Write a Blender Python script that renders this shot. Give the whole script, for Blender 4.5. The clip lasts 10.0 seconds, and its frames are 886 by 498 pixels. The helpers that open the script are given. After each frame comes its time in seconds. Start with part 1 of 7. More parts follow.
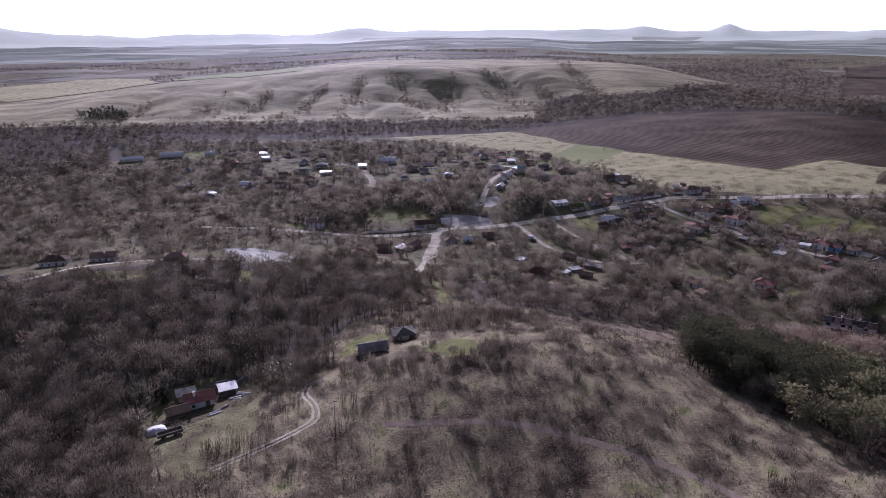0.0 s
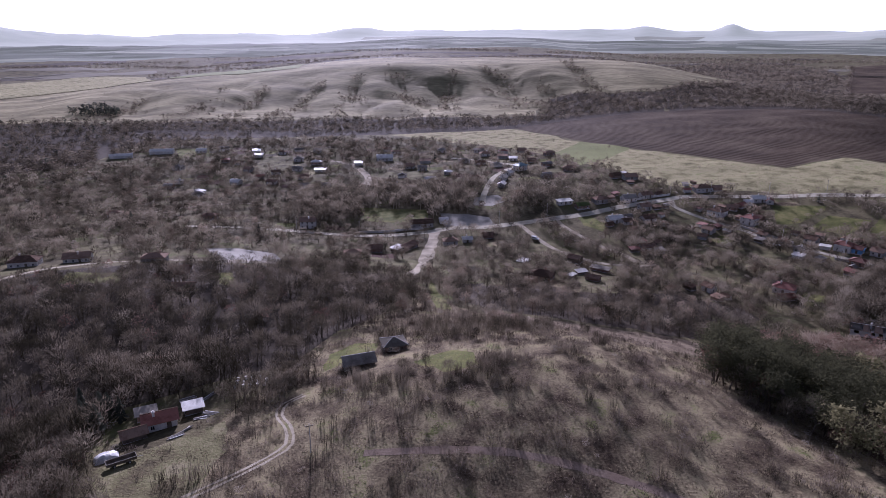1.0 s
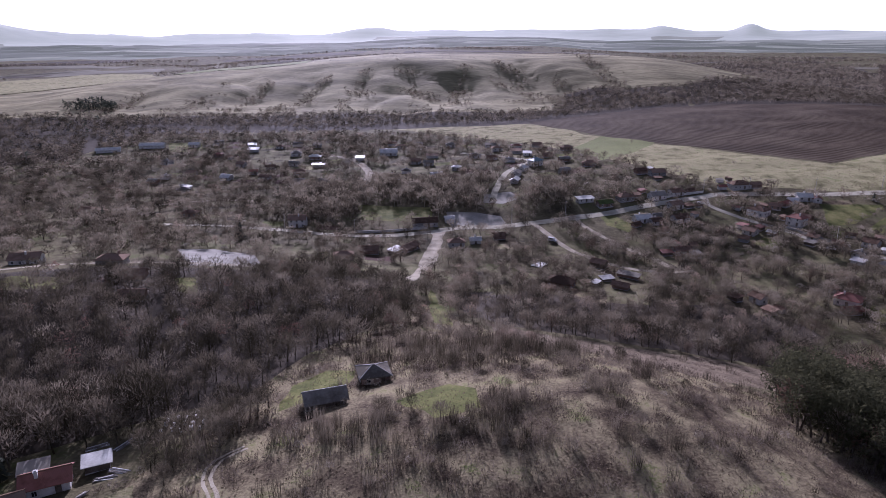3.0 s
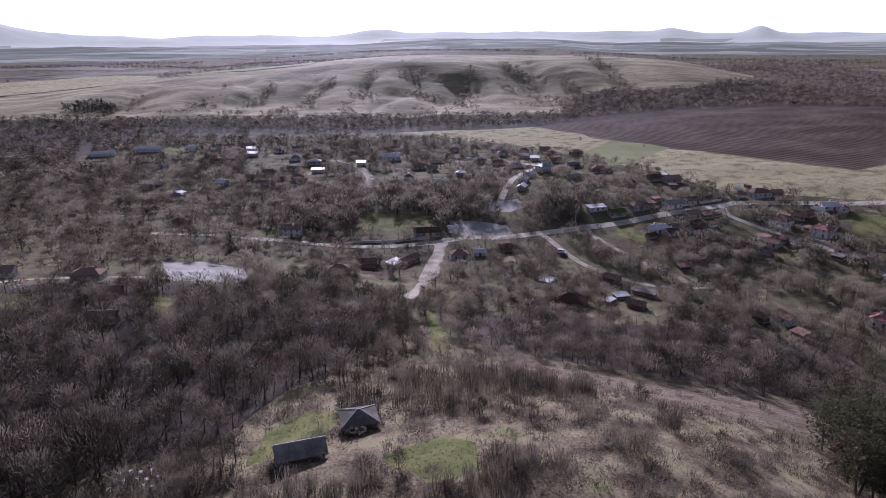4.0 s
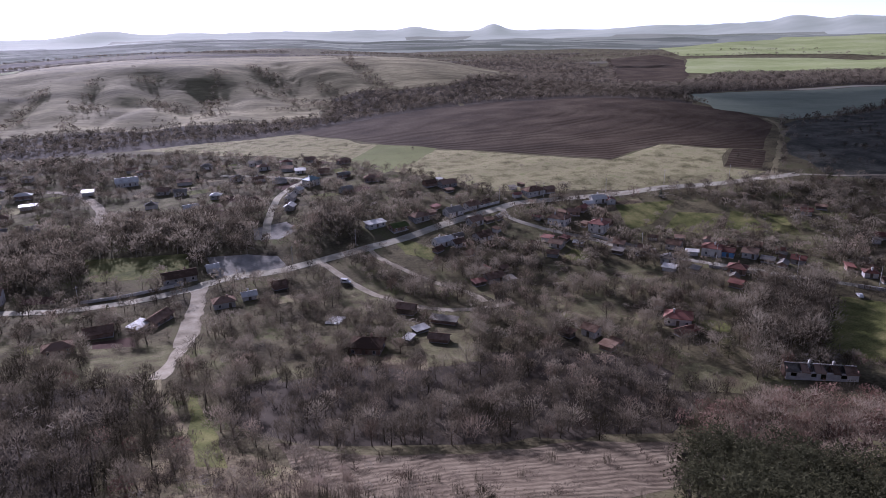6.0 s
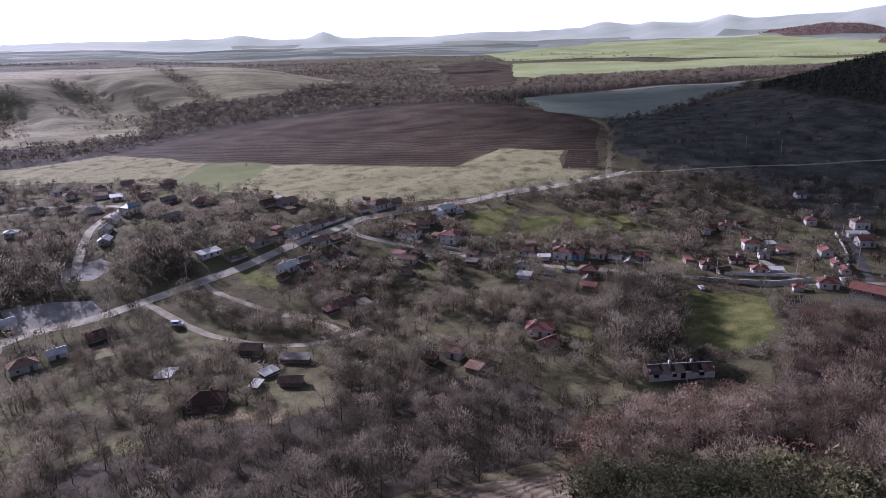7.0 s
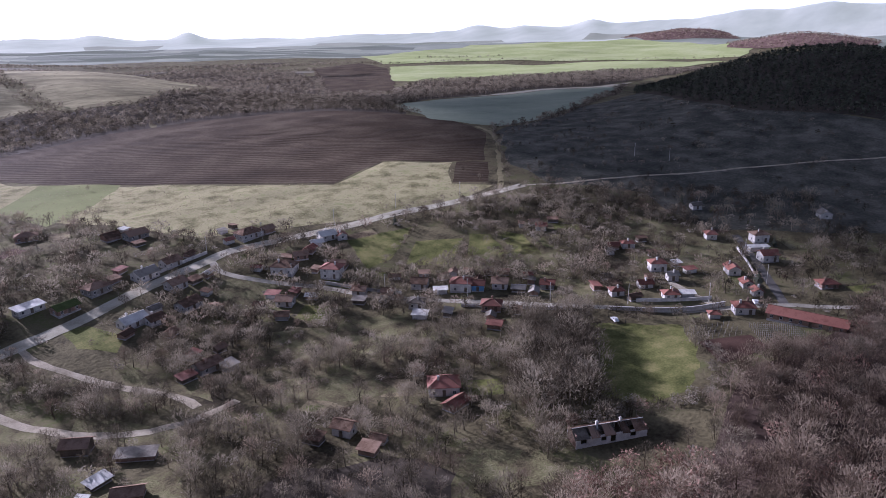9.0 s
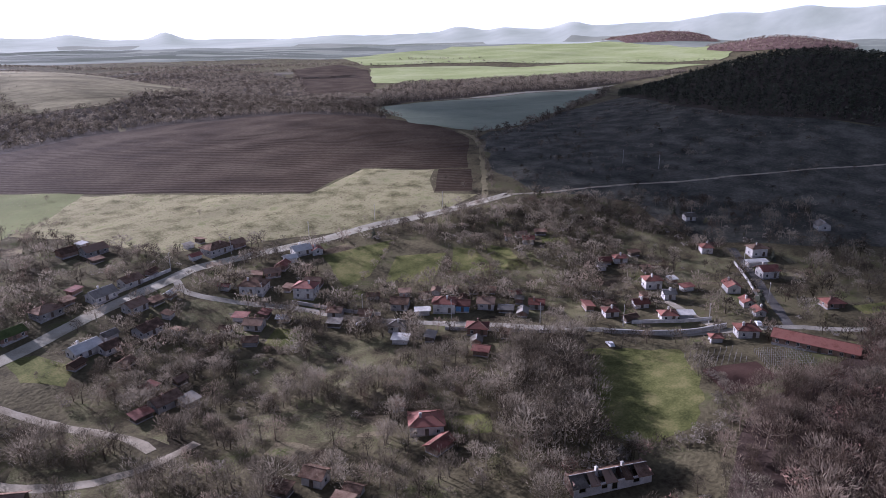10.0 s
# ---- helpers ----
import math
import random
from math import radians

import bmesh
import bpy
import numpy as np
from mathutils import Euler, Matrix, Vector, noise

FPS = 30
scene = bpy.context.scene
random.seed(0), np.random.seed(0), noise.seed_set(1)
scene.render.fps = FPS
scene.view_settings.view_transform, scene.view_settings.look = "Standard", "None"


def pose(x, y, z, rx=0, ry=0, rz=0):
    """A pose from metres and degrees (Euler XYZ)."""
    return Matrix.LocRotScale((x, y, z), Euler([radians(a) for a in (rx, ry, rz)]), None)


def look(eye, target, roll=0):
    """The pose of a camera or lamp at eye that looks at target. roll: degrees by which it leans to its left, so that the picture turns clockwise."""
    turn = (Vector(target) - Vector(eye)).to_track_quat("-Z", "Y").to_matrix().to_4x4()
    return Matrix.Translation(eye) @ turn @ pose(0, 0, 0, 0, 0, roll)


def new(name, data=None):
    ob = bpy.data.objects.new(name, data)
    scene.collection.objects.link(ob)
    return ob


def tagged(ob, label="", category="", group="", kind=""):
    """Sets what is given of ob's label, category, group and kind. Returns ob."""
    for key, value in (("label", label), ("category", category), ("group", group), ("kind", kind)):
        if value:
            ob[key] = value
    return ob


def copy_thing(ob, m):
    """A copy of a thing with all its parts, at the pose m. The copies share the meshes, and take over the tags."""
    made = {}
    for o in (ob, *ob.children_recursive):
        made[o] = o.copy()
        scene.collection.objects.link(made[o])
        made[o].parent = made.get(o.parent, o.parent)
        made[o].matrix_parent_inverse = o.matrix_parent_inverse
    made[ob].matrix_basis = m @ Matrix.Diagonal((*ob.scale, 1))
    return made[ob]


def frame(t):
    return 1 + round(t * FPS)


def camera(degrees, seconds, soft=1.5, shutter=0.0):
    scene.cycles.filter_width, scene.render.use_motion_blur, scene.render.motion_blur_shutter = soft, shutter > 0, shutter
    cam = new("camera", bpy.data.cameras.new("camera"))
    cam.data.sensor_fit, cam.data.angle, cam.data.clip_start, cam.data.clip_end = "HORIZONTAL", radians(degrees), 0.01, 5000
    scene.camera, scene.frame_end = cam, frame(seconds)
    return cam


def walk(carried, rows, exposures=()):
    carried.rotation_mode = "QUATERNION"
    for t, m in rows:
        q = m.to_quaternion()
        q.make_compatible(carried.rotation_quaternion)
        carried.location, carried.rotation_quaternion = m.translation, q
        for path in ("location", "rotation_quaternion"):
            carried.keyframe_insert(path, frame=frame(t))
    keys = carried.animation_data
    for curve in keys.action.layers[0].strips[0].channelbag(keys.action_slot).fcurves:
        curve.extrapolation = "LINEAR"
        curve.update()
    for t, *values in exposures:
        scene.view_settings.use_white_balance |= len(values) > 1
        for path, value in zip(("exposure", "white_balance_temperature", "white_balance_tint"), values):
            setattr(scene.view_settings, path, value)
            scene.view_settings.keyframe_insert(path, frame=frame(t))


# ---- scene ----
from mathutils import geometry

cam = camera(66.9, 10.0, soft=0.75)
PATH = [
    (0, (1.976, 0.058, 100.675), (1.926, 1.96, 100.058), -0.3),
    (0.5, (2.736, 11.373, 97.008), (2.684, 13.276, 96.393), -0.3),
    (1, (3.26, 22.041, 93.6), (3.207, 23.944, 92.985), -0.2),
    (1.5, (4.029, 33.82, 90.046), (3.974, 35.723, 89.433), -0.3),
    (2, (4.727, 44.325, 86.514), (4.671, 46.228, 85.901), -0.3),
    (3.5, (6.856, 77.35, 77.9), (6.748, 79.253, 77.295), -0.2),
    (4, (7.292, 87.987, 77.859), (7.181, 89.891, 77.256), -0.2),
    (4.5, (7.586, 99.021, 77.807), (7.58, 100.928, 77.204), -0.5),
    (5, (8.078, 109.681, 78.103), (8.128, 111.588, 77.5), -0.6),
    (5.5, (8.133, 121.863, 77.922), (8.347, 123.757, 77.316), -0.7),
    (6, (9.605, 134.055, 77.639), (10.154, 135.879, 77.029), -1.0),
    (6.2, (10.843, 138.132, 77.068), (11.512, 139.916, 76.46), -1.0),
    (7.3, (19.424, 159.244, 77.017), (20.442, 160.857, 76.415), -1.6),
    (7.5, (21.564, 163.285, 77.523), (22.608, 164.88, 76.917), -1.5),
    (8, (26.948, 171.556, 77.636), (28.058, 173.107, 77.035), -1.5),
    (8.5, (33.215, 180.656, 77.773), (34.394, 182.155, 77.171), -1.2),
    (9, (39.503, 188.415, 78.061), (40.745, 189.863, 77.46), -1.1),
    (9.5, (45.88, 196.314, 78.28), (47.161, 197.728, 77.68), -1.0),
    (10, (52.598, 203.614, 78.465), (53.881, 205.026, 77.867), -0.8),
]
EXPOSURE = 0.61
walk(cam, [(t, look(eye, target, roll)) for t, eye, target, roll in PATH], [(0, EXPOSURE, 5180, 39), (5.2, EXPOSURE, 5180, 37), (6, EXPOSURE - 0.08, 5180, 36), (7.5, EXPOSURE + 0.18, 5180, 36), (8.5, EXPOSURE + 0.18, 5180, 35), (9, EXPOSURE + 0.32, 5180, 34), (10, EXPOSURE + 0.28, 5180, 34)])

# ---- light: a low winter sun ahead of the first heading, and the sky ----
SUN_BEARING, SUN_HEIGHT = -11.0, 21.0
world = bpy.data.worlds.new("world")
scene.world = world
world.use_nodes = True
wn, wl = world.node_tree.nodes, world.node_tree.links
wn.clear()
w_out, w_bg, w_sky = wn.new("ShaderNodeOutputWorld"), wn.new("ShaderNodeBackground"), wn.new("ShaderNodeTexSky")
w_sky.sky_type, w_sky.sun_disc = "NISHITA", False
w_sky.sun_elevation, w_sky.sun_rotation = radians(SUN_HEIGHT), radians(SUN_BEARING)
w_sky.air_density, w_sky.dust_density, w_sky.ozone_density, w_sky.altitude = 1.0, 2.2, 1.0, 250
w_bg.inputs["Strength"].default_value = 0.047
# white haze lies all round the horizon and thins out upwards
w_way, w_up, w_low, w_pow, w_haze = wn.new("ShaderNodeTexCoord"), wn.new("ShaderNodeSeparateXYZ"), wn.new("ShaderNodeMapRange"), wn.new("ShaderNodeMath"), wn.new("ShaderNodeVectorMath")
w_low.inputs["From Min"].default_value, w_low.inputs["From Max"].default_value, w_low.inputs["To Min"].default_value, w_low.inputs["To Max"].default_value = 0.0, 0.32, 1.0, 0.0
w_pow.operation, w_pow.inputs[1].default_value = "POWER", 3.0
w_haze.operation, w_haze.inputs[0].default_value = "SCALE", (14, 15.5, 16)
wl.new(w_way.outputs["Generated"], w_up.inputs["Vector"])
wl.new(w_up.outputs["Z"], w_low.inputs["Value"])
wl.new(w_low.outputs["Result"], w_pow.inputs[0])
wl.new(w_pow.outputs["Value"], w_haze.inputs["Scale"])
w_veil = wn.new("ShaderNodeVectorMath")
w_veil.operation = "ADD"
wl.new(w_haze.outputs["Vector"], w_veil.inputs[1])
w_soft = wn.new("ShaderNodeHueSaturation")
w_soft.inputs["Saturation"].default_value = 0.5
wl.new(w_sky.outputs["Color"], w_soft.inputs["Color"])
wl.new(w_soft.outputs["Color"], w_veil.inputs[0])
wl.new(w_veil.outputs["Vector"], w_bg.inputs["Color"])
wl.new(w_bg.outputs["Background"], w_out.inputs["Surface"])
sb, se = radians(SUN_BEARING), radians(SUN_HEIGHT)
sun_way = Vector((math.sin(sb) * math.cos(se), math.cos(sb) * math.cos(se), math.sin(se)))
sun = new("sun", bpy.data.lights.new("sun", "SUN"))
sun.data.energy, sun.data.angle, sun.data.color = 4.9, radians(0.8), (1.0, 0.93, 0.84)
sun.matrix_world = look(sun_way * 900, (0, 0, 0))


# ---- materials ----
def material(name, colours, size=3.0, fine=0.3, rough=0.9, bump=0.4, deep=0.05, metal=0.0, vary="", stretch=(1, 1, 1), turn=0.0, thin=0.0):
    """A matt surface whose colour drifts between the given ones at two scales, with relief. vary: "object" or "tint" shifts it piece by piece."""
    m = bpy.data.materials.new(name)
    m.use_nodes = True
    n, l = m.node_tree.nodes, m.node_tree.links
    bsdf = n["Principled BSDF"]
    geo = n.new("ShaderNodeNewGeometry")
    place = n.new("ShaderNodeMapping")
    place.inputs["Scale"].default_value, place.inputs["Rotation"].default_value = stretch, (0, 0, radians(turn))
    l.new(geo.outputs["Position"], place.inputs["Vector"])
    big, small = n.new("ShaderNodeTexNoise"), n.new("ShaderNodeTexNoise")
    big.inputs["Scale"].default_value, big.inputs["Detail"].default_value = 1 / size, 5
    small.inputs["Scale"].default_value, small.inputs["Detail"].default_value = 1 / fine, 4
    l.new(place.outputs["Vector"], big.inputs["Vector"])
    l.new(place.outputs["Vector"], small.inputs["Vector"])
    both = n.new("ShaderNodeMath")
    both.operation, both.inputs[1].default_value = "MULTIPLY_ADD", 0.55
    l.new(small.outputs["Fac"], both.inputs[0])
    half = n.new("ShaderNodeMath")
    half.operation, half.inputs[1].default_value, half.inputs[2].default_value = "MULTIPLY_ADD", 1.2, -0.36
    l.new(big.outputs["Fac"], half.inputs[0])
    l.new(half.outputs["Value"], both.inputs[2])
    fac = both.outputs["Value"]
    if vary:
        if vary == "object":
            info = n.new("ShaderNodeObjectInfo").outputs["Random"]
        else:
            info = n.new("ShaderNodeAttribute")
            info.attribute_name = "tint"
            info = info.outputs["Fac"]
        if vary == "tint":
            each = n.new("ShaderNodeMath")
            each.operation, each.inputs[1].default_value = "MULTIPLY_ADD", 0.22
            half_tint = n.new("ShaderNodeMath")
            half_tint.operation, half_tint.inputs[1].default_value, half_tint.inputs[2].default_value = "MULTIPLY_ADD", 0.95, -0.08
            l.new(info, half_tint.inputs[0])
            l.new(geo.outputs["Random Per Island"], each.inputs[0])
            l.new(half_tint.outputs["Value"], each.inputs[2])
            info = each.outputs["Value"]
        shift = n.new("ShaderNodeMath")
        shift.operation, shift.inputs[1].default_value = "MULTIPLY_ADD", 0.7
        off = n.new("ShaderNodeMath")
        off.operation, off.inputs[1].default_value = "SUBTRACT", 0.35
        l.new(info, shift.inputs[0])
        l.new(fac, shift.inputs[2])
        l.new(shift.outputs["Value"], off.inputs[0])
        fac = off.outputs["Value"]
    ramp = n.new("ShaderNodeValToRGB")
    e = ramp.color_ramp.elements
    while len(e) < len(colours):
        e.new(0.5)
    for k, c in enumerate(colours):
        e[k].position, e[k].color = 0.22 + 0.56 * k / max(1, len(colours) - 1), (*c, 1)
    l.new(fac, ramp.inputs["Fac"])
    l.new(ramp.outputs["Color"], bsdf.inputs["Base Color"])
    bsdf.inputs["Roughness"].default_value, bsdf.inputs["Metallic"].default_value = rough, metal
    bsdf.inputs["Specular IOR Level"].default_value = 0.02 if rough > 0.84 else 0.25
    if thin:
        # slivers stand for bundles of round twigs, which light leaves on all sides
        shine, mixed = n.new("ShaderNodeBsdfTranslucent"), n.new("ShaderNodeMixShader")
        mixed.inputs["Fac"].default_value = thin
        l.new(ramp.outputs["Color"], shine.inputs["Color"])
        l.new(bsdf.outputs["BSDF"], mixed.inputs[1])
        l.new(shine.outputs["BSDF"], mixed.inputs[2])
        l.new(mixed.outputs["Shader"], n["Material Output"].inputs["Surface"])
    if bump:
        b = n.new("ShaderNodeBump")
        b.inputs["Strength"].default_value, b.inputs["Distance"].default_value = bump, deep
        l.new(small.outputs["Fac"], b.inputs["Height"])
        l.new(b.outputs["Normal"], bsdf.inputs["Normal"])
    return m


def ridged(m, way, gap, deep, strength=0.6, bent=2.5):
    """Adds parallel furrows to a material: bearing of the furrows, metres between them, depth."""
    n, l = m.node_tree.nodes, m.node_tree.links
    geo, place, wave, b = n.new("ShaderNodeNewGeometry"), n.new("ShaderNodeMapping"), n.new("ShaderNodeTexWave"), n.new("ShaderNodeBump")
    place.inputs["Rotation"].default_value = (0, 0, radians(way))
    wave.inputs["Scale"].default_value, wave.inputs["Distortion"].default_value = 0.314 / gap, bent
    wave.inputs["Detail"].default_value, wave.inputs["Detail Scale"].default_value = 2, 0.6
    b.inputs["Strength"].default_value, b.inputs["Distance"].default_value = strength, deep
    l.new(geo.outputs["Position"], place.inputs["Vector"])
    l.new(place.outputs["Vector"], wave.inputs["Vector"])
    l.new(wave.outputs["Fac"], b.inputs["Height"])
    bsdf = n["Principled BSDF"]
    if bsdf.inputs["Normal"].links:
        l.new(bsdf.inputs["Normal"].links[0].from_socket, b.inputs["Normal"])
    l.new(b.outputs["Normal"], bsdf.inputs["Normal"])
    return m


M_LAND = material("rough_land", [(0.04, 0.033, 0.022), (0.088, 0.076, 0.044), (0.14, 0.122, 0.07), (0.105, 0.112, 0.045)], 16, 1.2, bump=0.9, deep=0.4)
M_SPUR = material("dry_slope_grass", [(0.036, 0.026, 0.018), (0.09, 0.069, 0.045), (0.16, 0.131, 0.081), (0.262, 0.222, 0.132), (0.145, 0.156, 0.058)], 8, 0.55, bump=0.6, deep=0.25)
M_HILL = material("bleached_hill_grass", [(0.12, 0.105, 0.06), (0.235, 0.206, 0.118), (0.385, 0.342, 0.2)], 40, 6, bump=0.5, deep=0.9, stretch=(0.5, 1.4, 1.0))
M_MEADOW = material("straw_meadow", [(0.11, 0.1, 0.05), (0.225, 0.208, 0.105), (0.35, 0.315, 0.178), (0.23, 0.235, 0.104)], 11, 1.1, bump=1.0, deep=0.6)
M_LAWN = material("winter_lawn", [(0.06, 0.066, 0.024), (0.125, 0.13, 0.045), (0.22, 0.2, 0.084)], 7, 0.7, bump=0.7, deep=0.14)
M_SMOOTH = material("mown_hay_field", [(0.15, 0.165, 0.07), (0.22, 0.23, 0.1)], 30, 2, bump=0.3, deep=0.1)
M_GREEN = material("winter_wheat", [(0.24, 0.28, 0.11), (0.31, 0.345, 0.15), (0.38, 0.4, 0.21)], 160, 14, bump=0.2, deep=0.2)
M_FROST = material("frosted_wheat", [(0.17, 0.2, 0.14), (0.22, 0.25, 0.18), (0.26, 0.29, 0.21)], 90, 8, bump=0.2, deep=0.2)
M_PALE = material("pale_stubble", [(0.33, 0.3, 0.22), (0.42, 0.39, 0.3)], 60, 6, bump=0.3, deep=0.2)
M_PLOUGH = ridged(material("ploughed_soil", [(0.039, 0.0285, 0.019), (0.064, 0.047, 0.031), (0.096, 0.075, 0.051)], 45, 2.5, bump=0.7, deep=0.3), -41, 5.5, 0.7, 0.6)
M_SOIL = material("dug_soil", [(0.06, 0.036, 0.028), (0.1, 0.062, 0.048)], 8, 0.7, bump=0.8, deep=0.15)
M_TERRACE = ridged(material("terraced_grass", [(0.08, 0.062, 0.044), (0.145, 0.115, 0.08), (0.21, 0.172, 0.12)], 7, 0.7, bump=0.7, deep=0.2), 82, 2.3, 0.4, 0.4, 9.0)
M_ASPHALT = material("worn_asphalt", [(0.3, 0.275, 0.205), (0.43, 0.4, 0.305), (0.54, 0.5, 0.395)], 6, 0.4, rough=0.9, bump=0.3, deep=0.02)
M_STREET = material("grey_patched_asphalt", [(0.2, 0.185, 0.15), (0.3, 0.28, 0.225), (0.38, 0.355, 0.29)], 5, 0.4, rough=0.9, bump=0.3, deep=0.02)
# wet asphalt made darker still for the shadow on the upper street
M_SHADED_STREET = material("shaded_wet_asphalt", [(0.07, 0.066, 0.06), (0.11, 0.104, 0.094), (0.16, 0.15, 0.135)], 5, 0.4, rough=0.9, bump=0.3, deep=0.02)
M_TRACK = material("pale_earth_track", [(0.2, 0.172, 0.122), (0.33, 0.29, 0.215), (0.44, 0.395, 0.305)], 5, 0.5, rough=0.9, bump=0.6, deep=0.1)
M_PATH = material("grass_track", [(0.15, 0.13, 0.07), (0.25, 0.22, 0.13)], 4, 0.4, bump=0.6, deep=0.12)
M_RUT = material("brown_rut", [(0.15, 0.112, 0.084), (0.25, 0.195, 0.15)], 4, 0.4, bump=0.6, deep=0.12)
M_YARD = material("pale_concrete", [(0.17, 0.16, 0.135), (0.27, 0.255, 0.22), (0.36, 0.345, 0.3)], 9, 0.9, rough=0.9, bump=0.3, deep=0.04)
# dark litter tone also stands in for the darkness of denser trees above
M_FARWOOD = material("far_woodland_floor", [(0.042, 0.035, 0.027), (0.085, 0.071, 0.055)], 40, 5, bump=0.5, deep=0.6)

M_ROUGH = material("rough_winter_grass", [(0.05, 0.042, 0.026), (0.108, 0.092, 0.053), (0.15, 0.142, 0.072), (0.215, 0.188, 0.115)], 7, 0.6, bump=1.0, deep=0.35)
M_KNOLL = material("reddish_leaf_litter", [(0.1, 0.062, 0.052), (0.19, 0.13, 0.11)], 30, 8, bump=0)
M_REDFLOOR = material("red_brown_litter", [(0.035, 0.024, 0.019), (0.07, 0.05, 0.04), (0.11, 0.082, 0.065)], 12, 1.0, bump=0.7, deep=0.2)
# heath colour held down and cooled to deepen the cloud shadow on it
M_PASTURE = material("shadow_toned_heath", [(0.034, 0.036, 0.03), (0.08, 0.08, 0.063), (0.15, 0.144, 0.112)], 16, 1.6, bump=1.0, deep=0.8)
M_BARK = material("grey_brown_bark", [(0.05, 0.04, 0.033), (0.1, 0.082, 0.068), (0.15, 0.125, 0.105)], 2, 0.3, vary="object")
M_TWIG = material("bare_twigs", [(0.068, 0.056, 0.04), (0.132, 0.111, 0.08), (0.21, 0.179, 0.131), (0.315, 0.272, 0.205)], 14, 1.5, bump=0, vary="tint", thin=0.35)
M_TWIG_RED = material("reddish_bare_twigs", [(0.087, 0.064, 0.046), (0.163, 0.124, 0.089), (0.255, 0.2, 0.147), (0.355, 0.288, 0.217)], 14, 1.5, bump=0, vary="tint", thin=0.35)
M_SCRUB = material("bare_scrub", [(0.048, 0.036, 0.029), (0.098, 0.076, 0.06), (0.165, 0.131, 0.104), (0.27, 0.222, 0.176)], 12, 1.5, bump=0, vary="tint", thin=0.25)
M_TWIG_THING = material("bare_twigs_near", [(0.1, 0.075, 0.055), (0.185, 0.142, 0.106), (0.285, 0.225, 0.17), (0.39, 0.318, 0.248)], 9, 1.2, bump=0, vary="object", thin=0.38)
# bare_twigs darkened: backlit shade of the western woods is put into this colour
M_TWIG_DARK = material("shade_toned_twigs", [(0.036, 0.031, 0.02), (0.075, 0.064, 0.043), (0.125, 0.105, 0.074), (0.22, 0.185, 0.138)], 14, 1.5, bump=0, vary="tint", thin=0.28)
M_RUSSET = material("russet_leaf_twigs", [(0.15, 0.09, 0.068), (0.24, 0.15, 0.115), (0.32, 0.215, 0.165)], 8, 1.2, bump=0, vary="tint", thin=0.25)
M_FLUFF = material("seed_fluff_creeper", [(0.15, 0.128, 0.1), (0.25, 0.218, 0.172), (0.36, 0.32, 0.26)], 5, 0.8, bump=0, vary="tint", thin=0.3)
M_NEEDLE = material("dark_needles", [(0.034, 0.038, 0.029), (0.06, 0.066, 0.047), (0.095, 0.1, 0.072)], 12, 1.2, bump=0, vary="tint", thin=0.2)
M_IVY = material("evergreen_leaves", [(0.06, 0.06, 0.034), (0.12, 0.115, 0.06), (0.2, 0.182, 0.098)], 4, 0.7, bump=0, vary="tint", thin=0.4)
M_TUFT = material("grass_tufts", [(0.14, 0.11, 0.075), (0.26, 0.21, 0.145), (0.36, 0.3, 0.205)], 10, 1.0, bump=0, vary="tint", thin=0.55)

M_TILE = ridged(material("red_roof_tiles", [(0.12, 0.048, 0.034), (0.21, 0.083, 0.058), (0.29, 0.125, 0.092)], 2.5, 0.5, rough=0.8, bump=0.5, deep=0.05, vary="object"), 0, 0.3, 0.04, 0.5)
M_TILE_OLD = material("brown_old_tiles", [(0.09, 0.06, 0.042), (0.18, 0.118, 0.082), (0.27, 0.188, 0.135)], 2.0, 0.4, rough=0.9, bump=0.6, deep=0.06, vary="object")
M_SLATE = material("grey_sheet_roof", [(0.11, 0.098, 0.08), (0.19, 0.172, 0.143), (0.28, 0.257, 0.218)], 3, 0.6, rough=0.88, bump=0.4, deep=0.05, vary="object")
M_TIN = material("pale_tin_sheet", [(0.4, 0.385, 0.345), (0.55, 0.535, 0.485), (0.66, 0.645, 0.59)], 2.5, 0.4, rough=0.55, bump=0.3, deep=0.03)
M_BLUEROOF = material("blue_green_sheet_roof", [(0.1, 0.17, 0.18), (0.16, 0.25, 0.26)], 4, 0.6, rough=0.5, bump=0.2, deep=0.03)
M_GREENROOF = material("mossy_green_roof", [(0.05, 0.065, 0.025), (0.1, 0.125, 0.045)], 3, 0.5, rough=0.85, bump=0.4, deep=0.05)
M_WHITE = material("whitewashed_wall", [(0.36, 0.34, 0.31), (0.53, 0.505, 0.465), (0.66, 0.635, 0.595)], 2.2, 0.5, rough=0.88, bump=0.3, deep=0.02)
M_RENDER = material("grey_render_wall", [(0.25, 0.235, 0.215), (0.37, 0.35, 0.32), (0.46, 0.44, 0.41)], 2.5, 0.5, bump=0.4, deep=0.03, vary="object")
M_BRICK = material("rubble_brick_wall", [(0.15, 0.09, 0.07), (0.25, 0.17, 0.13), (0.33, 0.25, 0.2)], 1.4, 0.25, bump=0.6, deep=0.04)
M_BLUE = material("blue_painted_wall", [(0.1, 0.22, 0.4), (0.16, 0.32, 0.52)], 2, 0.4, bump=0.2, deep=0.02)
M_STONE = material("stone_wall", [(0.22, 0.21, 0.2), (0.36, 0.345, 0.33), (0.46, 0.445, 0.43)], 1.5, 0.35, bump=0.6, deep=0.06)
M_WOOD = material("weathered_wood", [(0.07, 0.055, 0.042), (0.13, 0.105, 0.082), (0.19, 0.16, 0.13)], 1.5, 0.2, bump=0.5, deep=0.02)
